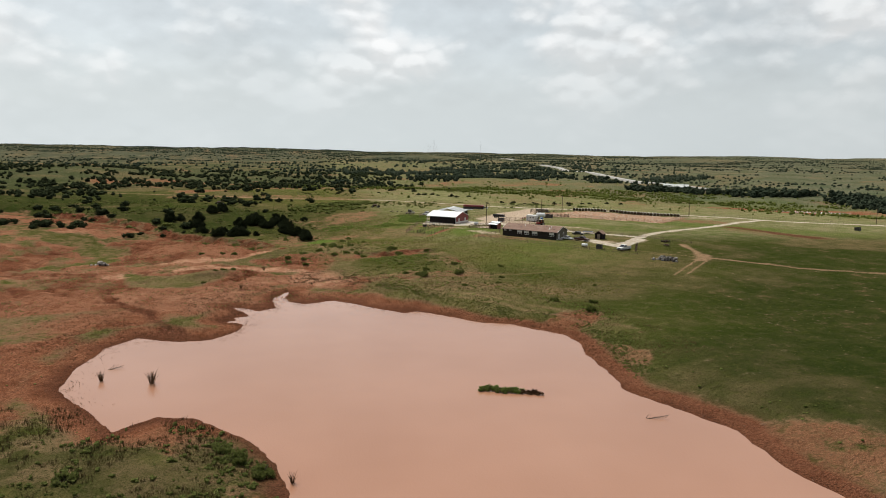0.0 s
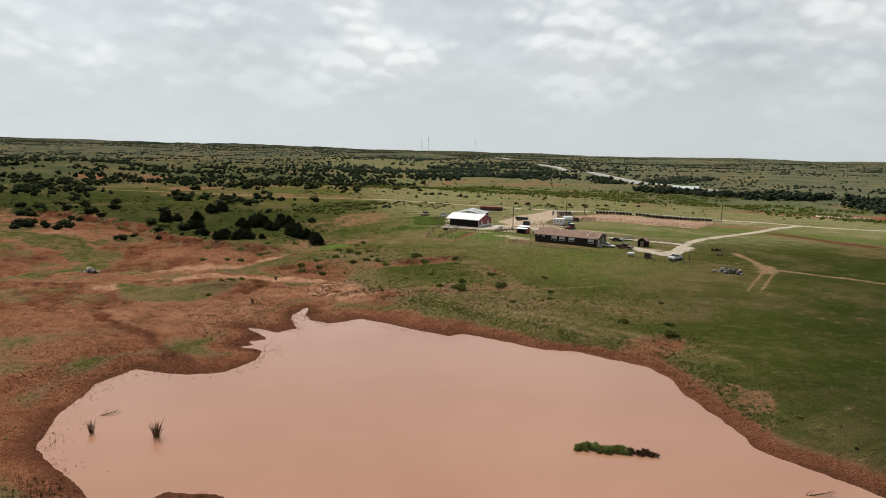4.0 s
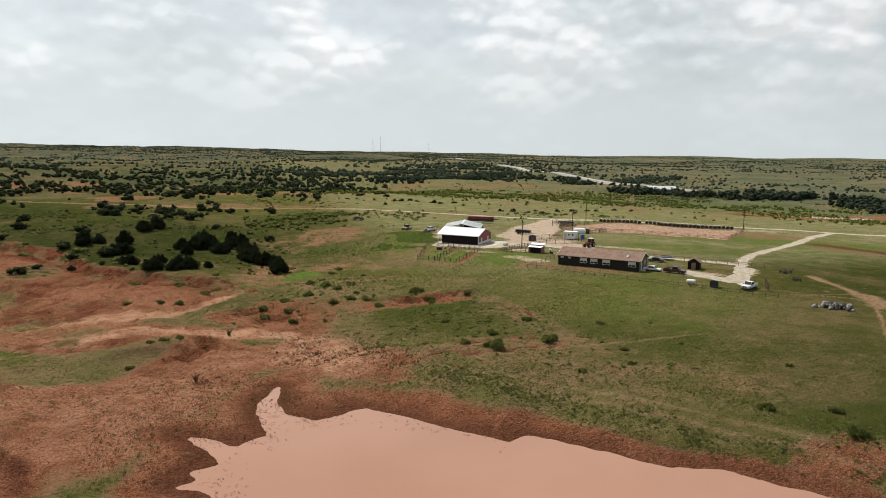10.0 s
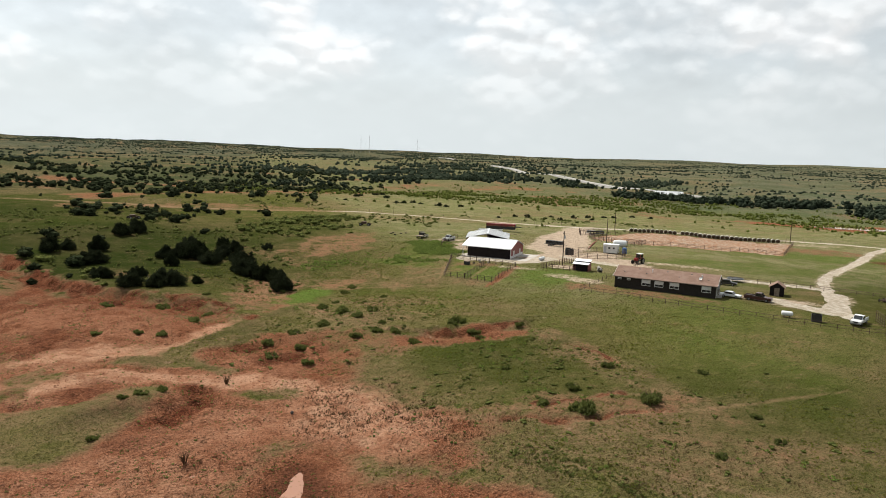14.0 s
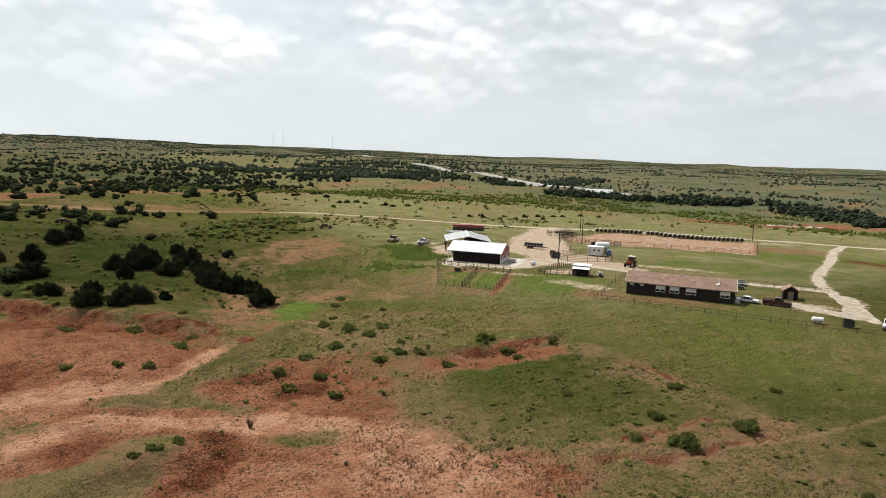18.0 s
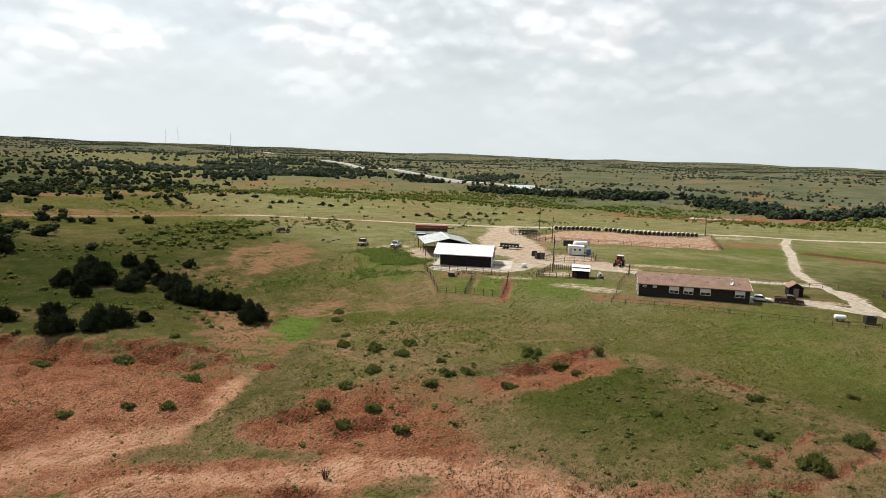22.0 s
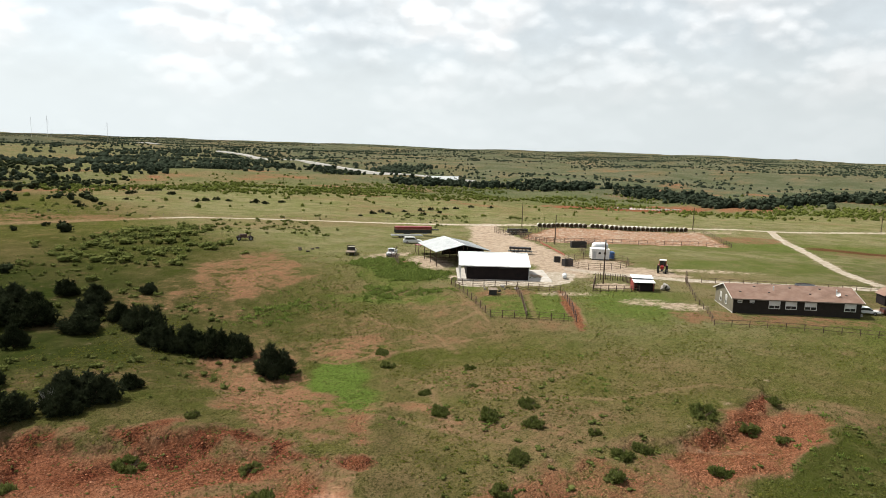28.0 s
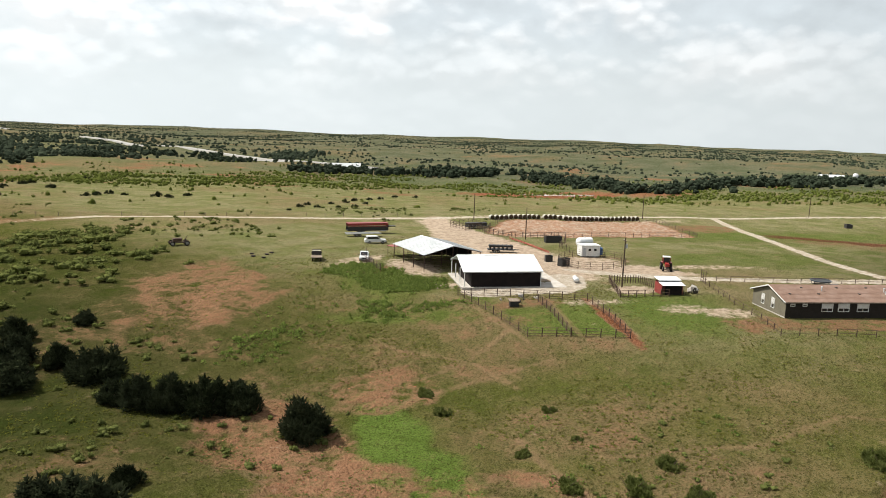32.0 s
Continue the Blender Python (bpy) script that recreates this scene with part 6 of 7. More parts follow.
def far_building(x, y, turn, sx, sy, h, roof_mat, wall_mat, label):
    v = thing("far_building", label, "building", x, y, turn)
    part("wall", box(fresh(), 0, 0, h / 2 - 0.5, sx, sy, h + 1), wall_mat, v)
    for s in (-1, 1):
        part("roof_slope", slope(fresh(), (-sx / 2 - 0.3, s * (sy / 2 + 0.4), h - 0.1), (sx / 2 + 0.3, s * (sy / 2 + 0.4), h - 0.1), (sx / 2 + 0.3, 0, h + sy * 0.2), (-sx / 2 - 0.3, 0, h + sy * 0.2), 0.2), roof_mat, v)
    for k in range(3):
        part("window", box(fresh(), -sx / 3 + k * sx / 3, -sy / 2 - 0.03, h * 0.55, sx * 0.12, 0.1, h * 0.35), GLASS, v)
    return v


far_building(505, 640, -40, 26, 14, 5, TIN_GREY, SIDING, "grey metal shed by the creek trees")
far_building(690, 258, -60, 20, 12, 6, TIN, WHITE, "white building beyond the creek trees")
far_building(720, 205, -60, 22, 12, 6, TIN, WHITE, "white building among far trees")
tank(700, 240, 0, 6, 2.2, 5, "distant white tank on legs", name="far_tank")
# ---- plants ----
def leaf_cloud(rng, centres, radii, count, size, upward=0.4, spike=2.2, deep=0.72):
    """Pointed leaf sprays set over and inside a heap of balls: triangles in twos, facing outward."""
    centres, radii = np.asarray(centres, float), np.asarray(radii, float)
    pick = rng.choice(len(radii), count, p=radii ** 2 / (radii ** 2).sum())
    d = rng.normal(size=(count, 3))
    d /= np.linalg.norm(d, axis=1)[:, None]
    pos = centres[pick] + d * (radii[pick] * rng.uniform(deep, 1.06, count))[:, None] * np.array([1, 1, 0.95])
    aim = d + np.array([0, 0, upward]) + rng.normal(size=(count, 3)) * 0.55
    aim /= np.linalg.norm(aim, axis=1)[:, None]
    a = np.cross(aim, rng.normal(size=(count, 3)))
    a /= np.linalg.norm(a, axis=1)[:, None]
    b = np.cross(aim, a)
    s = (size * rng.uniform(0.6, 1.4, count))[:, None]
    tip = pos + aim * s * spike
    verts = np.stack([pos + a * s * 0.55, pos - a * s * 0.55, tip, pos + b * s * 0.55, pos - b * s * 0.55], 1).reshape(-1, 3)
    k = np.arange(count) * 5
    faces = np.concatenate([np.stack([k, k + 1, k + 2], 1), np.stack([k + 3, k + 4, k + 2], 1)])
    return verts, faces


def ball(rng, c, r, squash=1.0, sub=2):
    bm = fresh()
    bmesh.ops.create_icosphere(bm, subdivisions=sub, radius=r)
    v = np.array([w.co[:] for w in bm.verts]) * rng.uniform(0.82, 1.1, (len(bm.verts), 1))
    v[:, 2] *= squash
    f = np.array([[w.index for w in face.verts] for face in bm.faces])
    bm.free()
    return v + np.asarray(c), f


def join(pieces):
    vs, fs, n = [], [], 0
    for v, f in pieces:
        vs.append(v), fs.append(np.asarray(f) + n)
        n += len(v)
    return np.concatenate(vs), np.concatenate(fs)


def cedar(seed, h, spread_, lumps):
    """A dark juniper: short trunk, several leaders, spiky dense crown."""
    rng = np.random.default_rng(seed)
    v = thing("cedar_tree", "dense dark green cedar with a spiky crown", "tree", 0, 0, 0, "cedars", 0)
    bm = tube(fresh(), (0, 0, -0.3), (0, 0, h * 0.5), 0.17, 0.08)
    for k in range(4):
        a = k * 1.57 + seed
        tube(bm, (0, 0, 0.3), (math.cos(a) * spread_ * 0.5, math.sin(a) * spread_ * 0.5, h * 0.45), 0.08, 0.03, 6)
    part("trunk", bm, BARK, v)
    cs, rs = [], []
    for k in range(lumps):
        a, q = rng.uniform(0, math.tau), math.sqrt(rng.uniform(0, 1))
        x, y = math.cos(a) * spread_ * 0.72 * q, math.sin(a) * spread_ * 0.72 * q
        r = rng.uniform(0.26, 0.40) * spread_
        cs.append((x, y, r * 0.75 + rng.uniform(0, 0.34) * h * (1.1 - 0.6 * q))), rs.append(r)
    for k in range(9):  # leaders
        a = rng.uniform(0, math.tau)
        q = rng.uniform(0.05, 0.6) * spread_
        top = h * rng.uniform(0.66, 1.0) * (1 - 0.18 * q / spread_)
        for u in (0.55, 0.74, 0.9):
            cs.append((math.cos(a) * q, math.sin(a) * q, top * u)), rs.append(spread_ * (0.36 - 0.27 * u))
    core = [ball(rng, c, r * 0.66, 0.95, 1) for c, r in zip(cs, rs)]
    crown = join(core + [leaf_cloud(rng, cs, rs, 4300, 0.175, 0.75, 2.9, 0.62)])
    part("crown", raw("crown", crown[0], crown[1], CEDAR), None, v)
    return v


def shrub(seed, h, spread_, mat, label, leaves=950):
    rng = np.random.default_rng(seed)
    v = thing("shrub", label, "shrub", 0, 0, 0, "shrubs on the slope", 0)
    for k in range(7):
        a = rng.uniform(0, math.tau)
        part("stem", tube(fresh(), (0, 0, -0.1), (math.cos(a) * spread_ * 0.6, math.sin(a) * spread_ * 0.6, h * rng.uniform(0.5, 0.9)), 0.03, 0.012, 5), BARK, v)
    cs, rs = [], []
    for k in range(12):
        a, q = rng.uniform(0, math.tau), math.sqrt(rng.uniform(0, 1)) * spread_ * 0.85
        r = spread_ * rng.uniform(0.18, 0.34) * (1.1 - 0.4 * q / spread_)
        cs.append((math.cos(a) * q, math.sin(a) * q, r * 0.5 + h * rng.uniform(0.0, 0.45) * (1 - 0.7 * q / spread_))), rs.append(r)
    c = join([ball(rng, q, r * 0.45, 0.8, 1) for q, r in zip(cs, rs)] + [leaf_cloud(rng, cs, rs, leaves, 0.11, 0.8, 2.3, 0.5)])
    part("foliage", raw("foliage", c[0], c[1], mat), None, v)
    return v


def bare_shrub(seed, h, spread_, mat, name, label):
    rng = random.Random(seed)
    v = thing(name, label, "shrub", 0, 0, 0, "", 0)
    for k in range(26):
        a, q = rng.uniform(0, math.tau), rng.uniform(0.2, 1)
        top = Vector((math.cos(a) * spread_ * q, math.sin(a) * spread_ * q, h * rng.uniform(0.5, 1)))
        bm = tube(fresh(), (math.cos(a) * 0.12, math.sin(a) * 0.12, -0.15), top * 0.55 + Vector((0, 0, 0.1)), 0.035, 0.022, 5)
        tube(bm, top * 0.55 + Vector((0, 0, 0.1)), top, 0.022, 0.006, 5)
        tube(bm, top * 0.5, top * 0.8 + Vector((rng.uniform(-0.3, 0.3), rng.uniform(-0.3, 0.3), 0.15)), 0.014, 0.005, 4)
        part("branch", bm, mat, v)
    return v


def plant_out(variants, spots, rng, sink=0.05, tall=(0.85, 1.1)):
    """Set copies on the ground: (x, y, scale) each."""
    used = set()
    for k, (x, y, s) in enumerate(spots):
        src = variants[k % len(variants)]
        m = pose(x, y, gz(x, y) - sink, 0, 0, rng.uniform(0, 360)) @ Matrix.Diagonal((s, s * rng.uniform(0.9, 1.1), s * rng.uniform(*tall), 1))
        if src not in used:
            src.matrix_basis = m
            used.add(src)
        else:
            copy_thing(src, m)


rng = random.Random(5)
CEDARS = [cedar(3, 4.9, 2.9, 13), cedar(8, 4.5, 3.3, 15), cedar(14, 4.1, 2.6, 11)]
CEDAR_SPOTS = [(50.3, 288.6, 1.0), (48.6, 302, 1.05), (46.2, 305.5, 1.05), (43.5, 311.5, 0.75), (46, 319, 1.05), (45.5, 326, 0.9), (42, 330, 0.9), (38, 323.5, 1.0), (47, 338.5, 1.05),
               (44.5, 345.5, 0.85), (33, 331, 1.15), (30.5, 334, 1.0), (34, 342.5, 1.0), (24.6, 289.2, 1.02), (20.8, 287.8, 0.9), (22.5, 291, 0.95), (15.6, 290, 0.9), (26, 332, 0.95), (-4, 342, 1.0), (7.3, 327, 1.15), (15.3, 362, 1.2),
               (20, 367, 1.1), (9.6, 304, 0.85), (8.5, 343, 1.1), (36.3, 338.4, 0.95), (51, 299.5, 0.85), (53, 301.5, 0.6), (44, 308.3, 0.85), (17.8, 303, 0.7), (27, 321, 0.8), (0.4, 345, 0.8), (57, 338, 0.6), (30.5, 291.5, 0.55)]
plant_out(CEDARS, CEDAR_SPOTS, rng, 0.1, (0.74, 1.08))

DARK_SPOTS = [(199, 422, 0.9), (204.5, 417.9, 0.8), (210.5, 428.4, 1.0), (211.5, 413.3, 0.8), (219.2, 411.3, 0.9), (225.5, 428.7, 1.0), (246, 437, 1.1),
    (255.7, 432.7, 1.0), (261.3, 443.7, 1.1), (271.8, 442.8, 1.1), (276.1, 439, 1.0), (291.8, 441.1, 1.2), (297.9, 432.5, 1.0), (185.3, 415, 0.7),
    (122.5, 534.8, 1.4), (102.4, 480.5, 1.2), (98.2, 466.8, 1.0), (109.7, 477.2, 1.1), (179.8, 617.6, 1.6), (158.9, 556.3, 1.5), (163, 560, 1.2), (178.6, 572.6, 1.6), (184, 575, 1.2), (176.1, 546.2, 1.7), (168.6, 509.5, 1.3), (173.5, 509.8, 1.4), (180.1, 511.2, 1.1),
    (182.1, 504.1, 1.1), (188.8, 491.7, 1.5), (192, 489, 1.2), (190.3, 485.9, 1.0), (201.6, 488, 1.3), (225.9, 597, 1.5), (140, 520, 1.0), (88, 505, 1.2)]
SHRUBS = [shrub(21, 1.1, 1.3, SCRUB, "low rounded dark green scrub bush"), shrub(22, 0.8, 1.1, SCRUB, "low rounded dark green scrub bush"), shrub(23, 1.3, 1.2, SCRUB, "low rounded dark green scrub bush")]
SHRUB_SPOTS = [(55, 254, 1.35), (61.5, 252, 1.25), (57, 248.3, 1.15), (52.3, 259.4, 0.9), (21.7, 274, 1.2), (31, 278, 0.7), (26.6, 258, 1.0), (29.7, 264.6, 0.9), (15.8, 253, 0.7), (19.7, 250, 0.7), (9, 255, 0.8), (10.4, 276.6, 1.2),
               (48.7, 245.4, 0.9), (42.6, 242.3, 1.0), (37, 240, 0.9), (41.5, 234.4, 0.9), (41.4, 228.1, 0.8), (56.8, 237.1, 1.0), (52.4, 235.1, 0.9), (72.5, 234.3, 1.3), (73, 225.5, 0.7), (60.5, 228.2, 0.9)]
SHRUB_SPOTS += [(85.1, 203.6, 0.9), (73.1, 196.7, 0.9), (70.3, 189.8, 1.3), (68.6, 208.8, 0.6), (59.9, 242.1, 0.6), (60.1, 236.9, 0.8), (36.5, 233.6, 0.9), (81, 188.4, 1.35), (66, 193, 0.8), (74, 229.6, 1.0), (84, 229.6, 0.9),
                (8.8, 208.8, 0.6), (15, 219, 0.75), (12.5, 217.8, 0.6), (17.5, 220.5, 0.65), (11, 84, 1.3), (14, 80, 1.2), (9, 88, 1.0), (-8, 82, 1.1), (-20, 88, 0.9), (67, 284, 0.9), (64, 279, 0.9), (70, 268, 0.7), (58, 266, 0.6), (63, 262, 0.5),
                (95, 137, 1.0), (99, 143, 0.8), (91, 148, 0.9), (76, 171, 0.6), (90, 178, 0.6), (86, 171, 0.6), (110, 160, 0.5), (97, 195, 0.6)]
plant_out(SHRUBS, SHRUB_SPOTS, rng)
DARK_SHRUBS = [shrub(41, 2.2, 1.9, CEDAR, "dark round bush in a row beyond the farm track"), shrub(42, 1.8, 2.2, CEDAR, "dark round bush in a row beyond the farm track")]
plant_out(DARK_SHRUBS, DARK_SPOTS, rng)
dead = bare_shrub(4, 1.6, 0.9, REED, "dead_bush", "bare brown dead bush on the red earth")
dead.matrix_basis = pose(27.3, 223.2, gz(27.3, 223.2))
copy_thing(dead, pose(18.8, 198.1, gz(18.8, 198.1), 0, 0, 60))
copy_thing(dead, pose(17.5, 77.5, gz(17.5, 77.5), 0, 0, 140))
grey = bare_shrub(9, 2.6, 1.6, GREY_TWIG, "bare_grey_bush", "leafless grey bush beside the cedar")
grey.matrix_basis = pose(20.0, 289.8, gz(20.0, 289.8))
# drowned bushes and snags in the pond
for k, (x, y, s, turn) in enumerate([(-0.7, 121.6, 1.5, 0), (-9.0, 125.6, 1.1, 70)]):
    w = bare_shrub(30 + k, 1.9, 0.9, REED, "drowned_bush", "bare drowned bush standing in the pond")
    w.matrix_basis = pose(x, y, WATER - 0.2, 0, 0, turn) @ Matrix.Diagonal((s, s, s, 1))


def snag(x, y, turn, length, label):
    v = thing("snag", label, "branch", x, y, turn, "", WATER)
    part("trunk", tube(fresh(), (-length / 2, 0, -0.15), (length / 2, 0.2, 0.45), 0.09, 0.03, 6), BARK, v)
    r = random.Random(int(x * 10))
    for k in range(7):
        u = -length / 2 + length * (k + 1) / 8
        part("branch", tube(fresh(), (u, 0.1, 0.05), (u + r.uniform(0.2, 0.8), r.uniform(-0.8, 0.8), r.uniform(0.3, 1.0)), 0.035, 0.01, 5), BARK, v)


snag(72.6, 81.0, -20, 3.8, "dead branch lying in shallow water")
snag(-7.5, 132.0, 10, 3.0, "dead branch lying in shallow water")
for k in range(11):
    u = k / 10
    x, y = 52.6 + 8.2 * u + rng.uniform(-0.3, 0.3), 101.0 - 4.6 * u + rng.uniform(-0.5, 0.5)
    t_ = shrub(60 + k, 0.75, 1.15, (WEED, SCRUB)[k % 2] if u < 0.62 else REED, "low weeds growing on a mud bar in the pond" if u < 0.62 else "tangle of dead brown twigs on a mud bar", 420)
    s = 1.0 if u < 0.62 else 0.75
    t_.matrix_basis = pose(x, y, WATER + 0.02, 0, 0, k * 50) @ Matrix.Diagonal((s, s, s, 1))
bar_bm = fresh()
bmesh.ops.create_icosphere(bar_bm, subdivisions=3, radius=1)
bmesh.ops.transform(bar_bm, matrix=pose(56.4, 98.7, WATER - 0.12, 0, 0, -29) @ Matrix.Diagonal((4.4, 0.9, 0.28, 1)), verts=bar_bm.verts)
tagged(mesh_object("mud_bar", bar_bm, paint("wet_red_mud", (0.10, 0.042, 0.024), (0.07, 0.03, 0.018), 0.5)), "low bar of wet red mud in the pond", "mud", kind="structure")


# ---- woods and scrub farther off: one mesh of stuff each ----
def low_tree(rng, n_leaf=22, lumps=4):
    """A small far tree one metre high and about one wide: lumpy balls and loose sprays."""
    cs = [(rng.normal() * 0.2, rng.normal() * 0.2, 0.3 + 0.42 * k / max(1, lumps - 1) if lumps > 1 else 0.42) for k in range(lumps)]
    rs = [0.42 - 0.16 * k / max(1, lumps - 1) for k in range(lumps)]
    return join([ball(rng, c, r, 0.9, 1) for c, r in zip(cs, rs)] + [leaf_cloud(rng, cs, rs, n_leaf, 0.1, 0.4, 1.6)])


def scatter(name, label, category, spots, shapes, mat, rng, wide=(0.8, 1.3)):
    """Many plants in one mesh: spots are rows of x, y, height."""
    vs, fs, n = [], [], 0
    spots = np.asarray(spots)
    zs = ground_z(spots[:, 0], spots[:, 1])
    for (x, y, h), z in zip(spots, zs):
        v, f = shapes[rng.integers(len(shapes))]
        a, w = rng.uniform(0, math.tau), h * rng.uniform(*wide)
        c, s = math.cos(a) * w, math.sin(a) * w
        q = np.column_stack([v[:, 0] * c - v[:, 1] * s + x, v[:, 0] * s + v[:, 1] * c + y, v[:, 2] * h + z - 0.06 * h])
        vs.append(q), fs.append(f + n)
        n += len(v)
    ob = new(name, raw(name, np.concatenate(vs), np.concatenate(fs), mat))
    return tagged(ob, label, category, kind="stuff")


nrng = np.random.default_rng(11)
SHAPES = [low_tree(nrng, 18, 3) for k in range(8)]


def low_bush(rng, lumps, n_leaf):
    cs = [(rng.normal() * 0.28, rng.normal() * 0.28, rng.uniform(0.12, 0.4)) for k in range(lumps)]
    rs = [rng.uniform(0.22, 0.38) for k in range(lumps)]
    return join([ball(rng, c, r, 0.8, 1) for c, r in zip(cs, rs)] + [leaf_cloud(rng, cs, rs, n_leaf, 0.11, 0.5, 1.5)])


BUSHES = [low_bush(nrng, 3, 40) for k in range(8)]
LOW = [low_bush(nrng, 1, 10) for k in range(8)]
SPRIG = [leaf_cloud(nrng, [(0, 0, 0.12), (0.22, 0.1, 0.1)], [0.34, 0.26], 13, 0.24, 0.9, 1.8) for k in range(8)]


def dot_tree(rng):
    """A far tree of few faces: a lumpy crown on a narrow foot."""
    v, f = [(0, 0, rng.uniform(0.85, 1.0))], []
    for z, r in ((0.6, 0.37), (0.0, 0.46)):
        v += [(math.cos(k * math.tau / 5) * r * rng.uniform(0.7, 1.25), math.sin(k * math.tau / 5) * r * rng.uniform(0.7, 1.25), z * rng.uniform(0.85, 1.15)) for k in range(5)]
    for k in range(5):
        j = (k + 1) % 5
        f += [(0, 1 + k, 1 + j), (1 + k, 6 + k, 6 + j), (1 + k, 6 + j, 1 + j)]
    return np.array(v), np.array(f)


DOTS = [dot_tree(nrng) for k in range(10)]


def keep(count, x0, x1, y0, y1, density, h0, h1, seed):
    r = np.random.default_rng(seed)
    x, y = r.uniform(x0, x1, count), r.uniform(y0, y1, count)
    ok = r.uniform(0, 1, count) < density(x, y)
    return np.column_stack([x[ok], y[ok], r.uniform(h0, h1, ok.sum())])


def clumpy(x, y, size, seed, a, b):
    return smooth(a, b, rough(x, y, size, seed, 3))


def off_roads(x, y):
    g = np.full(x.shape, 1e9)
    for w, line in ROADS[:3]:
        g = np.minimum(g, along(line, x, y))
    return smooth(3, 6, g)


# cedars on the western slopes, thinning out towards the meadow
west = lambda x, y: smooth(-10, 60, (0.55 * (y - 340) - (x - 40))) * (0.10 + 0.90 * clumpy(x, y, 38, 91, 0.46, 0.64)) * off_roads(x, y)
near_wood = keep(9400, -560, 260, 290, 950, lambda x, y: west(x, y) * (0.85 - 0.45 * (y < 440)), 1.4, 4.4, 1)
RICH = [low_tree(nrng, 130, 5) for k in range(6)]
is_near = near_wood[:, 1] < 430
scatter("cedar_wood", "dark cedars scattered over the western slopes", "trees", near_wood[~is_near], SHAPES, CEDAR, nrng, (1.0, 1.7))
scatter("cedar_grove", "dark spiky cedars on the slope above the red bank", "trees", near_wood[is_near] * np.array([1, 1, 0.8]), RICH, CEDAR, nrng, (1.2, 1.9))
scarp = keep(240, -130, 12, 285, 420, lambda x, y: (1 - smooth(3, 12, np.abs(signed(RED_FLAT, x, y) - 5))) * clumpy(x, y, 14, 17, 0.35, 0.6), 1.0, 2.8, 2)
scatter("scarp_bushes", "dark bushes along the top of the red bank", "bushes", scarp, BUSHES, SCRUB, nrng, (0.9, 1.5))
clear = lambda x, y: smooth(14, 26, along(HIGHWAY_LINE, x, y))
far_hills = keep(76000, -1300, 4200, 850, 4600, lambda x, y: clear(x, y) * np.maximum((0.10 + 0.90 * clumpy(x, y, 45, 45, 0.42, 0.56)) * clumpy(x, y, 210, 44, 0.32, 0.56), 0.8 * smooth(2600, 3300, np.hypot(x, y))) * (0.35 + 0.65 * smooth(1400, 500, x * 0.8 - y * 0.2)), 1.6, 4.2, 3)
scatter("far_wood", "dark trees dotted over the distant hills", "trees", far_hills, DOTS, FAR_WOOD, nrng, (1.0, 2.2))
CREEK = [(480, 650), (506, 616), (532, 582), (540, 548), (577, 494), (556, 432), (520, 375), (530, 336), (578, 314), (640, 270), (720, 220)]
creek = keep(16000, 380, 860, 150, 760, lambda x, y: (1 - smooth(9, 34, along(CREEK, x, y))) * clumpy(x, y, 38, 12, 0.36, 0.50), 3.0, 8.5, 4)
scatter("creek_trees", "belt of dark green trees along the creek", "trees", creek, SHAPES, FAR_WOOD, nrng, (0.8, 1.2))
CREEK2 = [(150, 760), (340, 818), (440, 900), (506, 950), (551, 865), (535, 740), (530, 690)]
creek2 = keep(6000, 60, 760, 640, 1200, lambda x, y: clear(x, y) * (1 - smooth(10, 50, along(CREEK2, x, y))) * clumpy(x, y, 50, 19, 0.40, 0.60), 3.5, 7.0, 6)
valley = keep(9000, 150, 820, 780, 1480, lambda x, y: clear(x, y) * np.maximum(0.8 * blob(x, y, 450, 1130, 260, 150, 30), 1 - smooth(12, 36, along([(300, 850), (440, 1000), (482, 900), (581, 812), (700, 850)], x, y))) * clumpy(x, y, 40, 23, 0.36, 0.54), 2.5, 6.5, 36)
scatter("valley_wood", "dense dark woods in the valley beside the highway", "trees", valley, DOTS, FAR_WOOD, nrng, (1.0, 1.7))
scatter("creek_trees", "belt of dark green trees below the highway", "trees", creek2, SHAPES, FAR_WOOD, nrng, (0.8, 1.2))
plain = keep(80000, 500, 4200, -700, 1900, lambda x, y: (0.04 + 0.96 * clumpy(x, y, 170, 29, 0.38, 0.58) * (0.10 + 0.90 * clumpy(x, y, 40, 30, 0.42, 0.56))) * smooth(560, 700, x + 0.35 * (y - 400)), 1.2, 3.2, 7)
scatter("plain_trees", "dark trees dotted over the eastern plain", "trees", plain, DOTS, FAR_WOOD, nrng, (1.0, 2.2))
meadow = keep(40000, 60, 620, 200, 820, lambda x, y: smooth(20, 70, along(ROADS[0][1], x, y)) * (0.03 + 0.97 * (1 - smooth(30, 100, along([(120, 660), (300, 600), (430, 560), (470, 480), (430, 380), (540, 240)], x, y)))) * clumpy(x, y, 26, 66, 0.36, 0.62) * (x + y > 540), 0.6, 2.2, 8)
scatter("meadow_bushes", "pale green bushes crowding the valley meadow", "bushes", meadow, SPRIG[:3] + DOTS, FAR_BUSH, nrng, (0.9, 1.7))
midscrub = keep(2600, 30, 260, 340, 520, lambda x, y: off_roads(x, y) * clumpy(x, y, 26, 71, 0.52, 0.68) * (signed(YARD, x, y) > 8) * (x + y < 620), 0.5, 1.5, 9)
scatter("scrub_bushes", "small green bushes between the track and the woods", "bushes", midscrub, BUSHES, SCRUB, nrng, (0.75, 1.25))
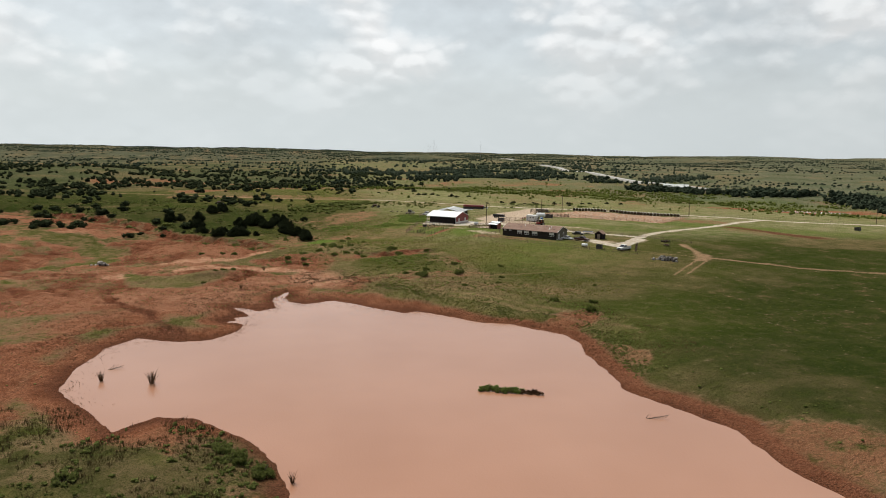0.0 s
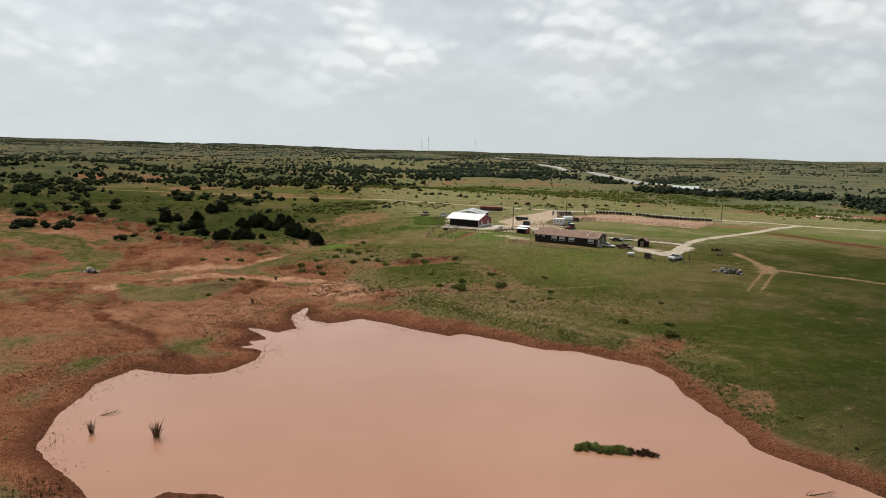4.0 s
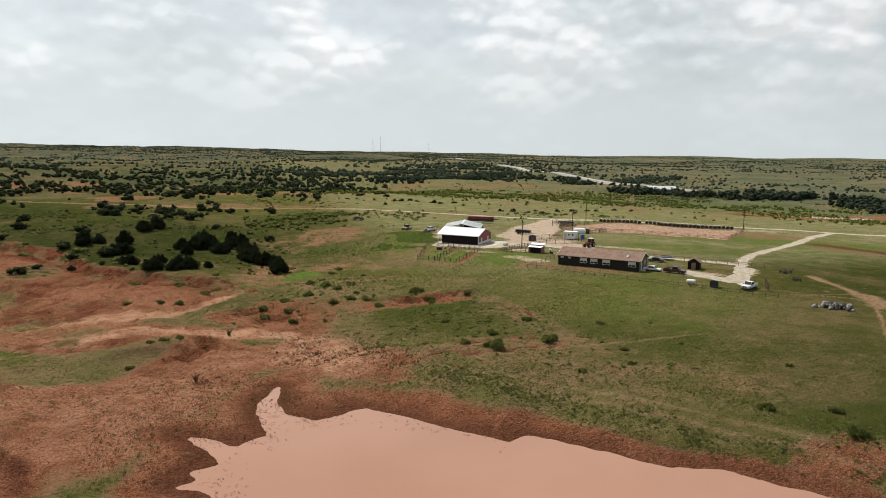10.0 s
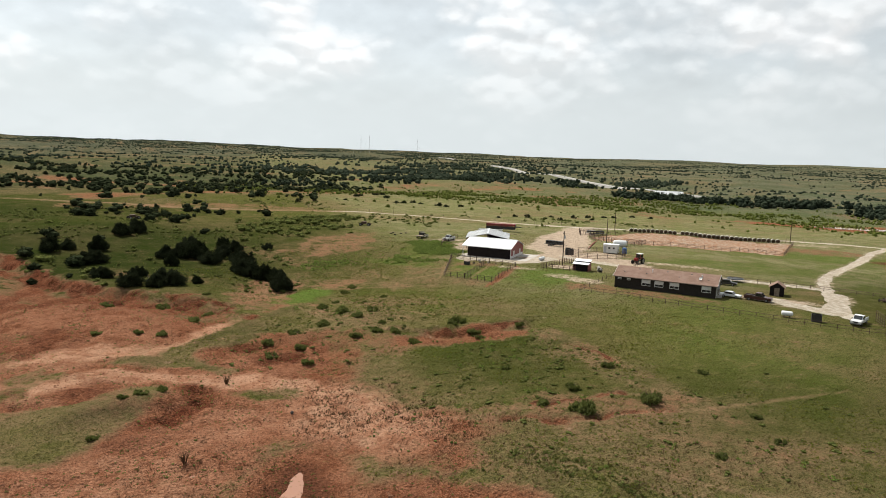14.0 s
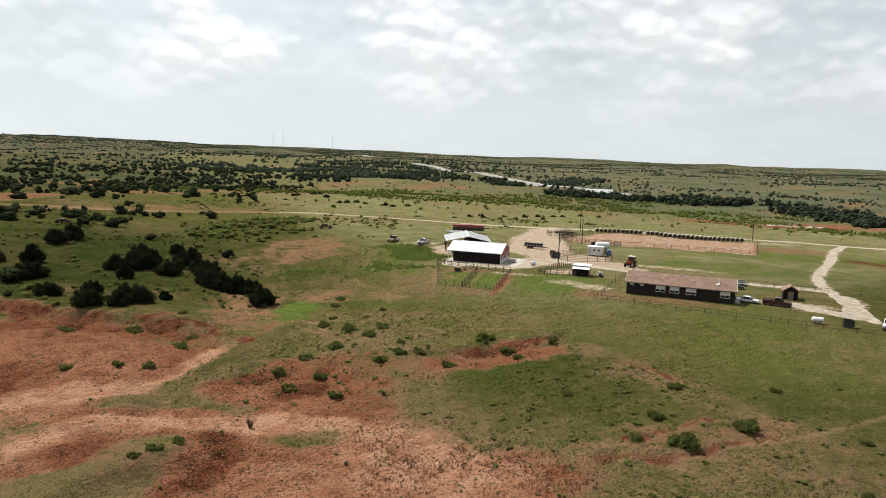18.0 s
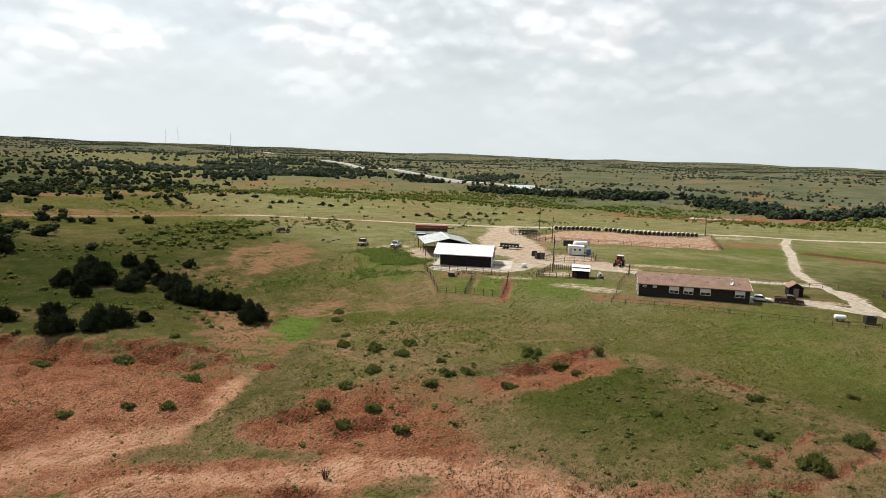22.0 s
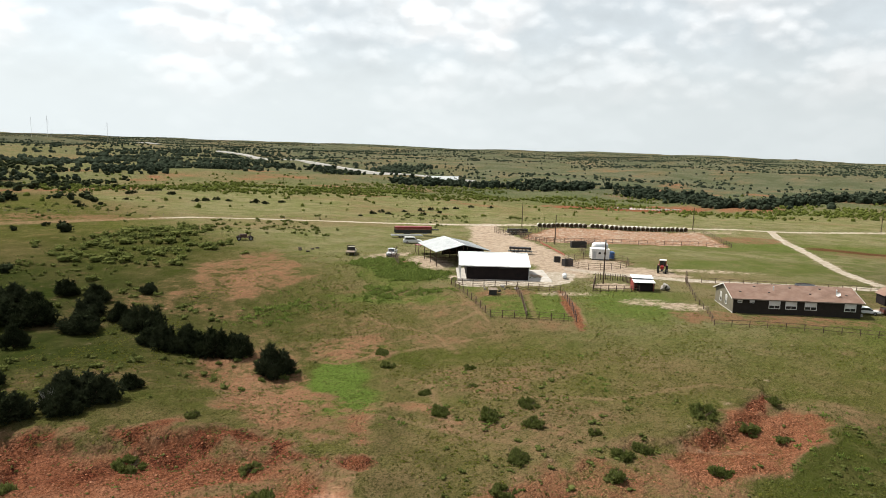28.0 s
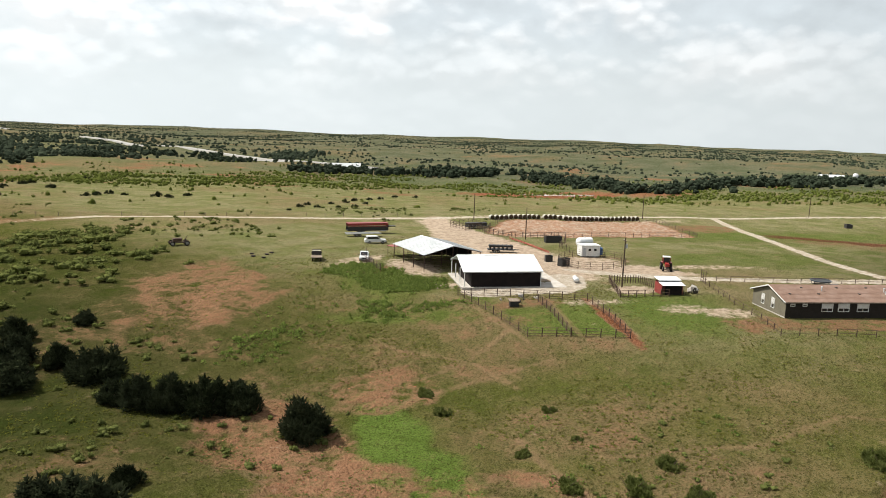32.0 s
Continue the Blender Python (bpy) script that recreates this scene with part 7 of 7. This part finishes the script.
slope = keep(5200, -130, 62, 285, 450, lambda x, y: (signed(RED_FLAT, x, y) > 3) * off_roads(x, y) * (0.06 + 0.94 * clumpy(x, y, 16, 63, 0.46, 0.66)) * 0.5, 0.4, 1.5, 28)
scatter("slope_bushes", "olive bushes and rank weeds between the cedars", "bushes", slope, BUSHES, SCRUB, nrng, (0.75, 1.3))
thicket = keep(1500, 45, 125, 340, 430, lambda x, y: np.maximum.reduce([0.8 * blob(x, y, 95, 397, 13, 9, 15), 0.6 * blob(x, y, 78, 394, 8, 6, 0), 0.5 * blob(x, y, 82, 366, 5, 5, 0), 0.5 * blob(x, y, 66, 368, 8, 6, 0), 0.22 * blob(x, y, 70, 372, 22, 20, 0)]), 1.0, 3.0, 10)
scatter("thicket", "pale green thicket on the grassy rise", "bushes", thicket, BUSHES, SCRUB, nrng, (0.9, 1.5))


# ---- grass tufts, weeds and stubble near the path ----
def tuft(rng, blades, width, lean):
    v, f = [], []
    for k in range(blades):
        a, q = rng.uniform(0, math.tau), rng.uniform(0, 0.5)
        bx, by = math.cos(a) * q, math.sin(a) * q
        c = rng.uniform(0, math.tau)
        dx, dy = math.cos(c) * width, math.sin(c) * width
        n = len(v)
        v += [(bx - dx, by - dy, -0.05), (bx + dx, by + dy, -0.05), (bx + math.cos(a) * lean * rng.uniform(0.3, 1), by + math.sin(a) * lean * rng.uniform(0.3, 1), rng.uniform(0.6, 1))]
        f.append((n, n + 1, n + 2))
    return np.array(v), np.array(f)


TUFTS = [tuft(nrng, 6, 0.2, 0.5) for k in range(6)]
STALKS = [tuft(nrng, 6, 0.05, 0.45) for k in range(6)]
grassy = lambda x, y: (1 - smooth(0.3, 0.7, mask_at("soil", x, y))) * (1 - smooth(0.25, 0.6, mask_at("dust", x, y))) * (1 - 0.7 * mask_at("lush", x, y)) * (1 - smooth(0.1, 0.4, mask_at("gravel", x, y))) * (shore_distance(x, y) > 2)
field = keep(110000, -40, 160, 72, 345, lambda x, y: grassy(x, y) * (1 - 0.9 * mask_at('rank', x, y)) * (0.25 + 0.75 * clumpy(x, y, 7, 38, 0.40, 0.66)), 0.08, 0.24, 12)
scatter("grass_tufts", "tufts of rough grass all over the pasture", "grass", field, TUFTS, TUFT, nrng, (0.8, 1.6))
weeds_at = lambda x, y: np.maximum.reduce([blob(x, y, 97, 315, 9, 6, -40), blob(x, y, 76, 316, 11, 6, 0), blob(x, y, 82, 306, 8, 4, -30), 0.7 * blob(x, y, 66, 311, 6, 5, 0), 0.35 * blob(x, y, 70, 258, 22, 12, 0), 0.35 * blob(x, y, 75, 210, 18, 14, 0), 0.8 * blob(x, y, 93, 140, 3, 12, 20), 0.45 * blob(x, y, 70, 172, 26, 5, -42)])
weeds = keep(15000, 20, 125, 100, 345, lambda x, y: weeds_at(x, y) * clumpy(x, y, 5, 39, 0.35, 0.6), 0.3, 0.75, 13)
scatter("weeds", "leafy green weeds in patches on the slopes", "weeds", weeds, SPRIG, WEED, nrng, (1.0, 1.6))
sparse = keep(4200, -40, 60, 100, 300, lambda x, y: mask_at("soil", x, y) * clumpy(x, y, 9, 52, 0.45, 0.7) * (shore_distance(x, y) > 4), 0.18, 0.5, 14)
scatter("sparse_weeds", "sparse weeds on the bare red earth", "weeds", sparse, LOW, SCRUB, nrng, (0.9, 1.6))
stub = keep(60000, -30, 100, 100, 232, lambda x, y: (1 - smooth(10, 32, shore_distance(x, y))) * (shore_distance(x, y) > 0.8) * clumpy(x, y, 8, 83, 0.34, 0.56) * smooth(120, 150, y + 0.4 * x), 0.14, 0.5, 15)
scatter("reed_stubble", "dead brown reed stubble on the drying shore", "stubble", stub, STALKS, REED, nrng, (0.7, 1.2))
tall_stub = keep(9000, 26, 62, 184, 226, lambda x, y: np.maximum(blob(x, y, 42, 204, 10, 13, 15), 0.8 * blob(x, y, 52, 190, 9, 6, -30)) * clumpy(x, y, 5, 21, 0.40, 0.60) * 0.7, 0.25, 0.6, 31)
scatter("tall_stubble", "standing tufts of dead brown stubble on pale earth", "stubble", tall_stub, STALKS, DARK_REED, nrng, (0.7, 1.3))
shore_weeds = keep(1600, 30, 110, 60, 200, lambda x, y: (1 - smooth(3, 7, np.abs(shore_distance(x, y) - 13))) * clumpy(x, y, 12, 95, 0.45, 0.65) * smooth(40, 60, x), 0.3, 0.7, 16)
scatter("shore_weeds", "belt of green weeds above the shore", "weeds", shore_weeds, LOW, SCRUB, nrng, (1.0, 1.7))
BELT = [(56, 181), (64.6, 166.5), (69.5, 159), (74.8, 153), (78.2, 146), (84.4, 139.5), (89.5, 130), (89, 120), (85, 109), (82, 99)]
belt = keep(13000, 50, 100, 90, 185, lambda x, y: (1 - smooth(0.8, 3.0, along(BELT, x, y) + (rough(x, y, 6, 18) - 0.5) * 4)) * clumpy(x, y, 9, 20, 0.36, 0.56), 0.15, 0.6, 29)
scatter("belt_weeds", "thick dark green weeds in a belt above the shore", "weeds", belt, SPRIG, SCRUB, nrng, (0.9, 1.7))
spit = keep(1900, -40, 17, 66, 102, lambda x, y: (shore_distance(x, y) > 1.2) * (0.10 + 0.90 * np.maximum(blob(x, y, 11, 84, 5, 9, 20), clumpy(x, y, 8, 61, 0.46, 0.62))), 0.25, 0.9, 18)
scatter("spit_weeds", "rank green weeds on the near point", "weeds", spit, BUSHES, SCRUB, nrng, (0.6, 1.3))
spit_reeds = keep(9000, -45, 17, 64, 112, lambda x, y: (shore_distance(x, y) > 0.8) * clumpy(x, y, 6, 62, 0.42, 0.6), 0.3, 0.9, 34)
scatter("spit_stalks", "dry standing stalks among the weeds on the near point", "stubble", spit_reeds, STALKS, DARK_REED, nrng, (0.6, 1.1))
snags = keep(26000, -18, 60, 112, 196, lambda x, y: (shore_distance(x, y) < 0.5) * smooth(-6.5, -0.3, shore_distance(x, y)) ** 2 * (0.15 + 0.85 * clumpy(x, y, 7, 47, 0.42, 0.6)) * (1 - smooth(40, 56, x)), 0.10, 0.34, 22)
v_, f_, n_ = [], [], 0
for x, y, h in snags:
    v, fc = STALKS[nrng.integers(len(STALKS))]
    v_.append(v * h + np.array([x, y, WATER])), f_.append(fc + n_)
    n_ += len(v)
tagged(new("drowned_stubble", raw("drowned_stubble", np.concatenate(v_), np.concatenate(f_), REED)), "dead stubble standing in the shallows", "stubble", kind="stuff")


def clod_shape(rng):
    v = np.array([(1, 0, 0), (-1, 0, 0), (0, 1, 0), (0, -1, 0), (0, 0, 0.7), (0, 0, -0.4)]) * rng.uniform(0.6, 1.2, (6, 1)) + rng.normal(size=(6, 3)) * 0.12
    return v, np.array([(0, 2, 4), (2, 1, 4), (1, 3, 4), (3, 0, 4), (2, 0, 5), (1, 2, 5), (3, 1, 5), (0, 3, 5)])


CLODS = [clod_shape(nrng) for k in range(10)]
bare = lambda x, y: smooth(0.45, 0.8, mask_at("soil", x, y)) * (shore_distance(x, y) > 0.3) * (1 - smooth(0.1, 0.4, mask_at("gravel", x, y)))
clods = keep(130000, -40, 95, 85, 300, lambda x, y: bare(x, y) * (0.3 + 0.7 * clumpy(x, y, 6, 27, 0.42, 0.64)) * smooth(0.5, 6, shore_distance(x, y)), 0.05, 0.16, 23)
scatter("earth_clods", "crumbled clods and stones on the bare red earth", "earth", clods, CLODS, CLOD, nrng, (0.8, 1.5))
knolls = keep(3000, 25, 110, 150, 262, lambda x, y: np.maximum.reduce([0.9 * blob(x, y, 70, 208, 18, 18, 0), 0.7 * blob(x, y, 42, 236, 12, 10, 0), 0.6 * blob(x, y, 62, 250, 16, 14, 0), 0.4 * blob(x, y, 88, 180, 20, 14, 0)]) * 0.55, 0.2, 0.7, 24)
scatter("small_bushes", "small olive bushes dotted over the knoll", "bushes", knolls, BUSHES, SCRUB, nrng, (1.0, 1.7))
patch = lambda x, y: np.maximum.reduce([1 - smooth(-2.5, 1.5, signed(WEED_PATCH, x, y) + (rough(x, y, 6, 14) - 0.5) * 14), 0.3 * blob(x, y, 69, 312, 7, 4, 0), 0.5 * blob(x, y, 93, 303, 9, 2, -50)])
lush_weeds = keep(17000, 55, 118, 292, 340, lambda x, y: patch(x, y) * (0.2 + 0.75 * clumpy(x, y, 4, 41, 0.36, 0.58)), 0.3, 1.05, 25)
scatter("lush_weeds", "thick leafy weeds below the barn", "weeds", lush_weeds, SPRIG, WEED, nrng, (1.1, 1.8))
tussock = keep(46000, 20, 125, 150, 340, lambda x, y: grassy(x, y) * clumpy(x, y, 11, 43, 0.42, 0.62) * 0.6, 0.12, 0.34, 26)
scatter("tussocks", "small leafy tussocks all over the slope", "weeds", tussock, SPRIG, TUSSOCK, nrng, (1.0, 1.9))
crumb_weeds = keep(34000, -40, 62, 178, 290, lambda x, y: smooth(0.3, 0.6, mask_at("soil", x, y)) * (1 - 0.75 * mask_at("pale", x, y)) * clumpy(x, y, 7, 53, 0.40, 0.60) * 0.6, 0.07, 0.3, 27)
scatter("earth_weeds", "small dark weeds and dead stalks on the red earth", "weeds", crumb_weeds, SPRIG, SCRUB, nrng, (0.9, 1.7))
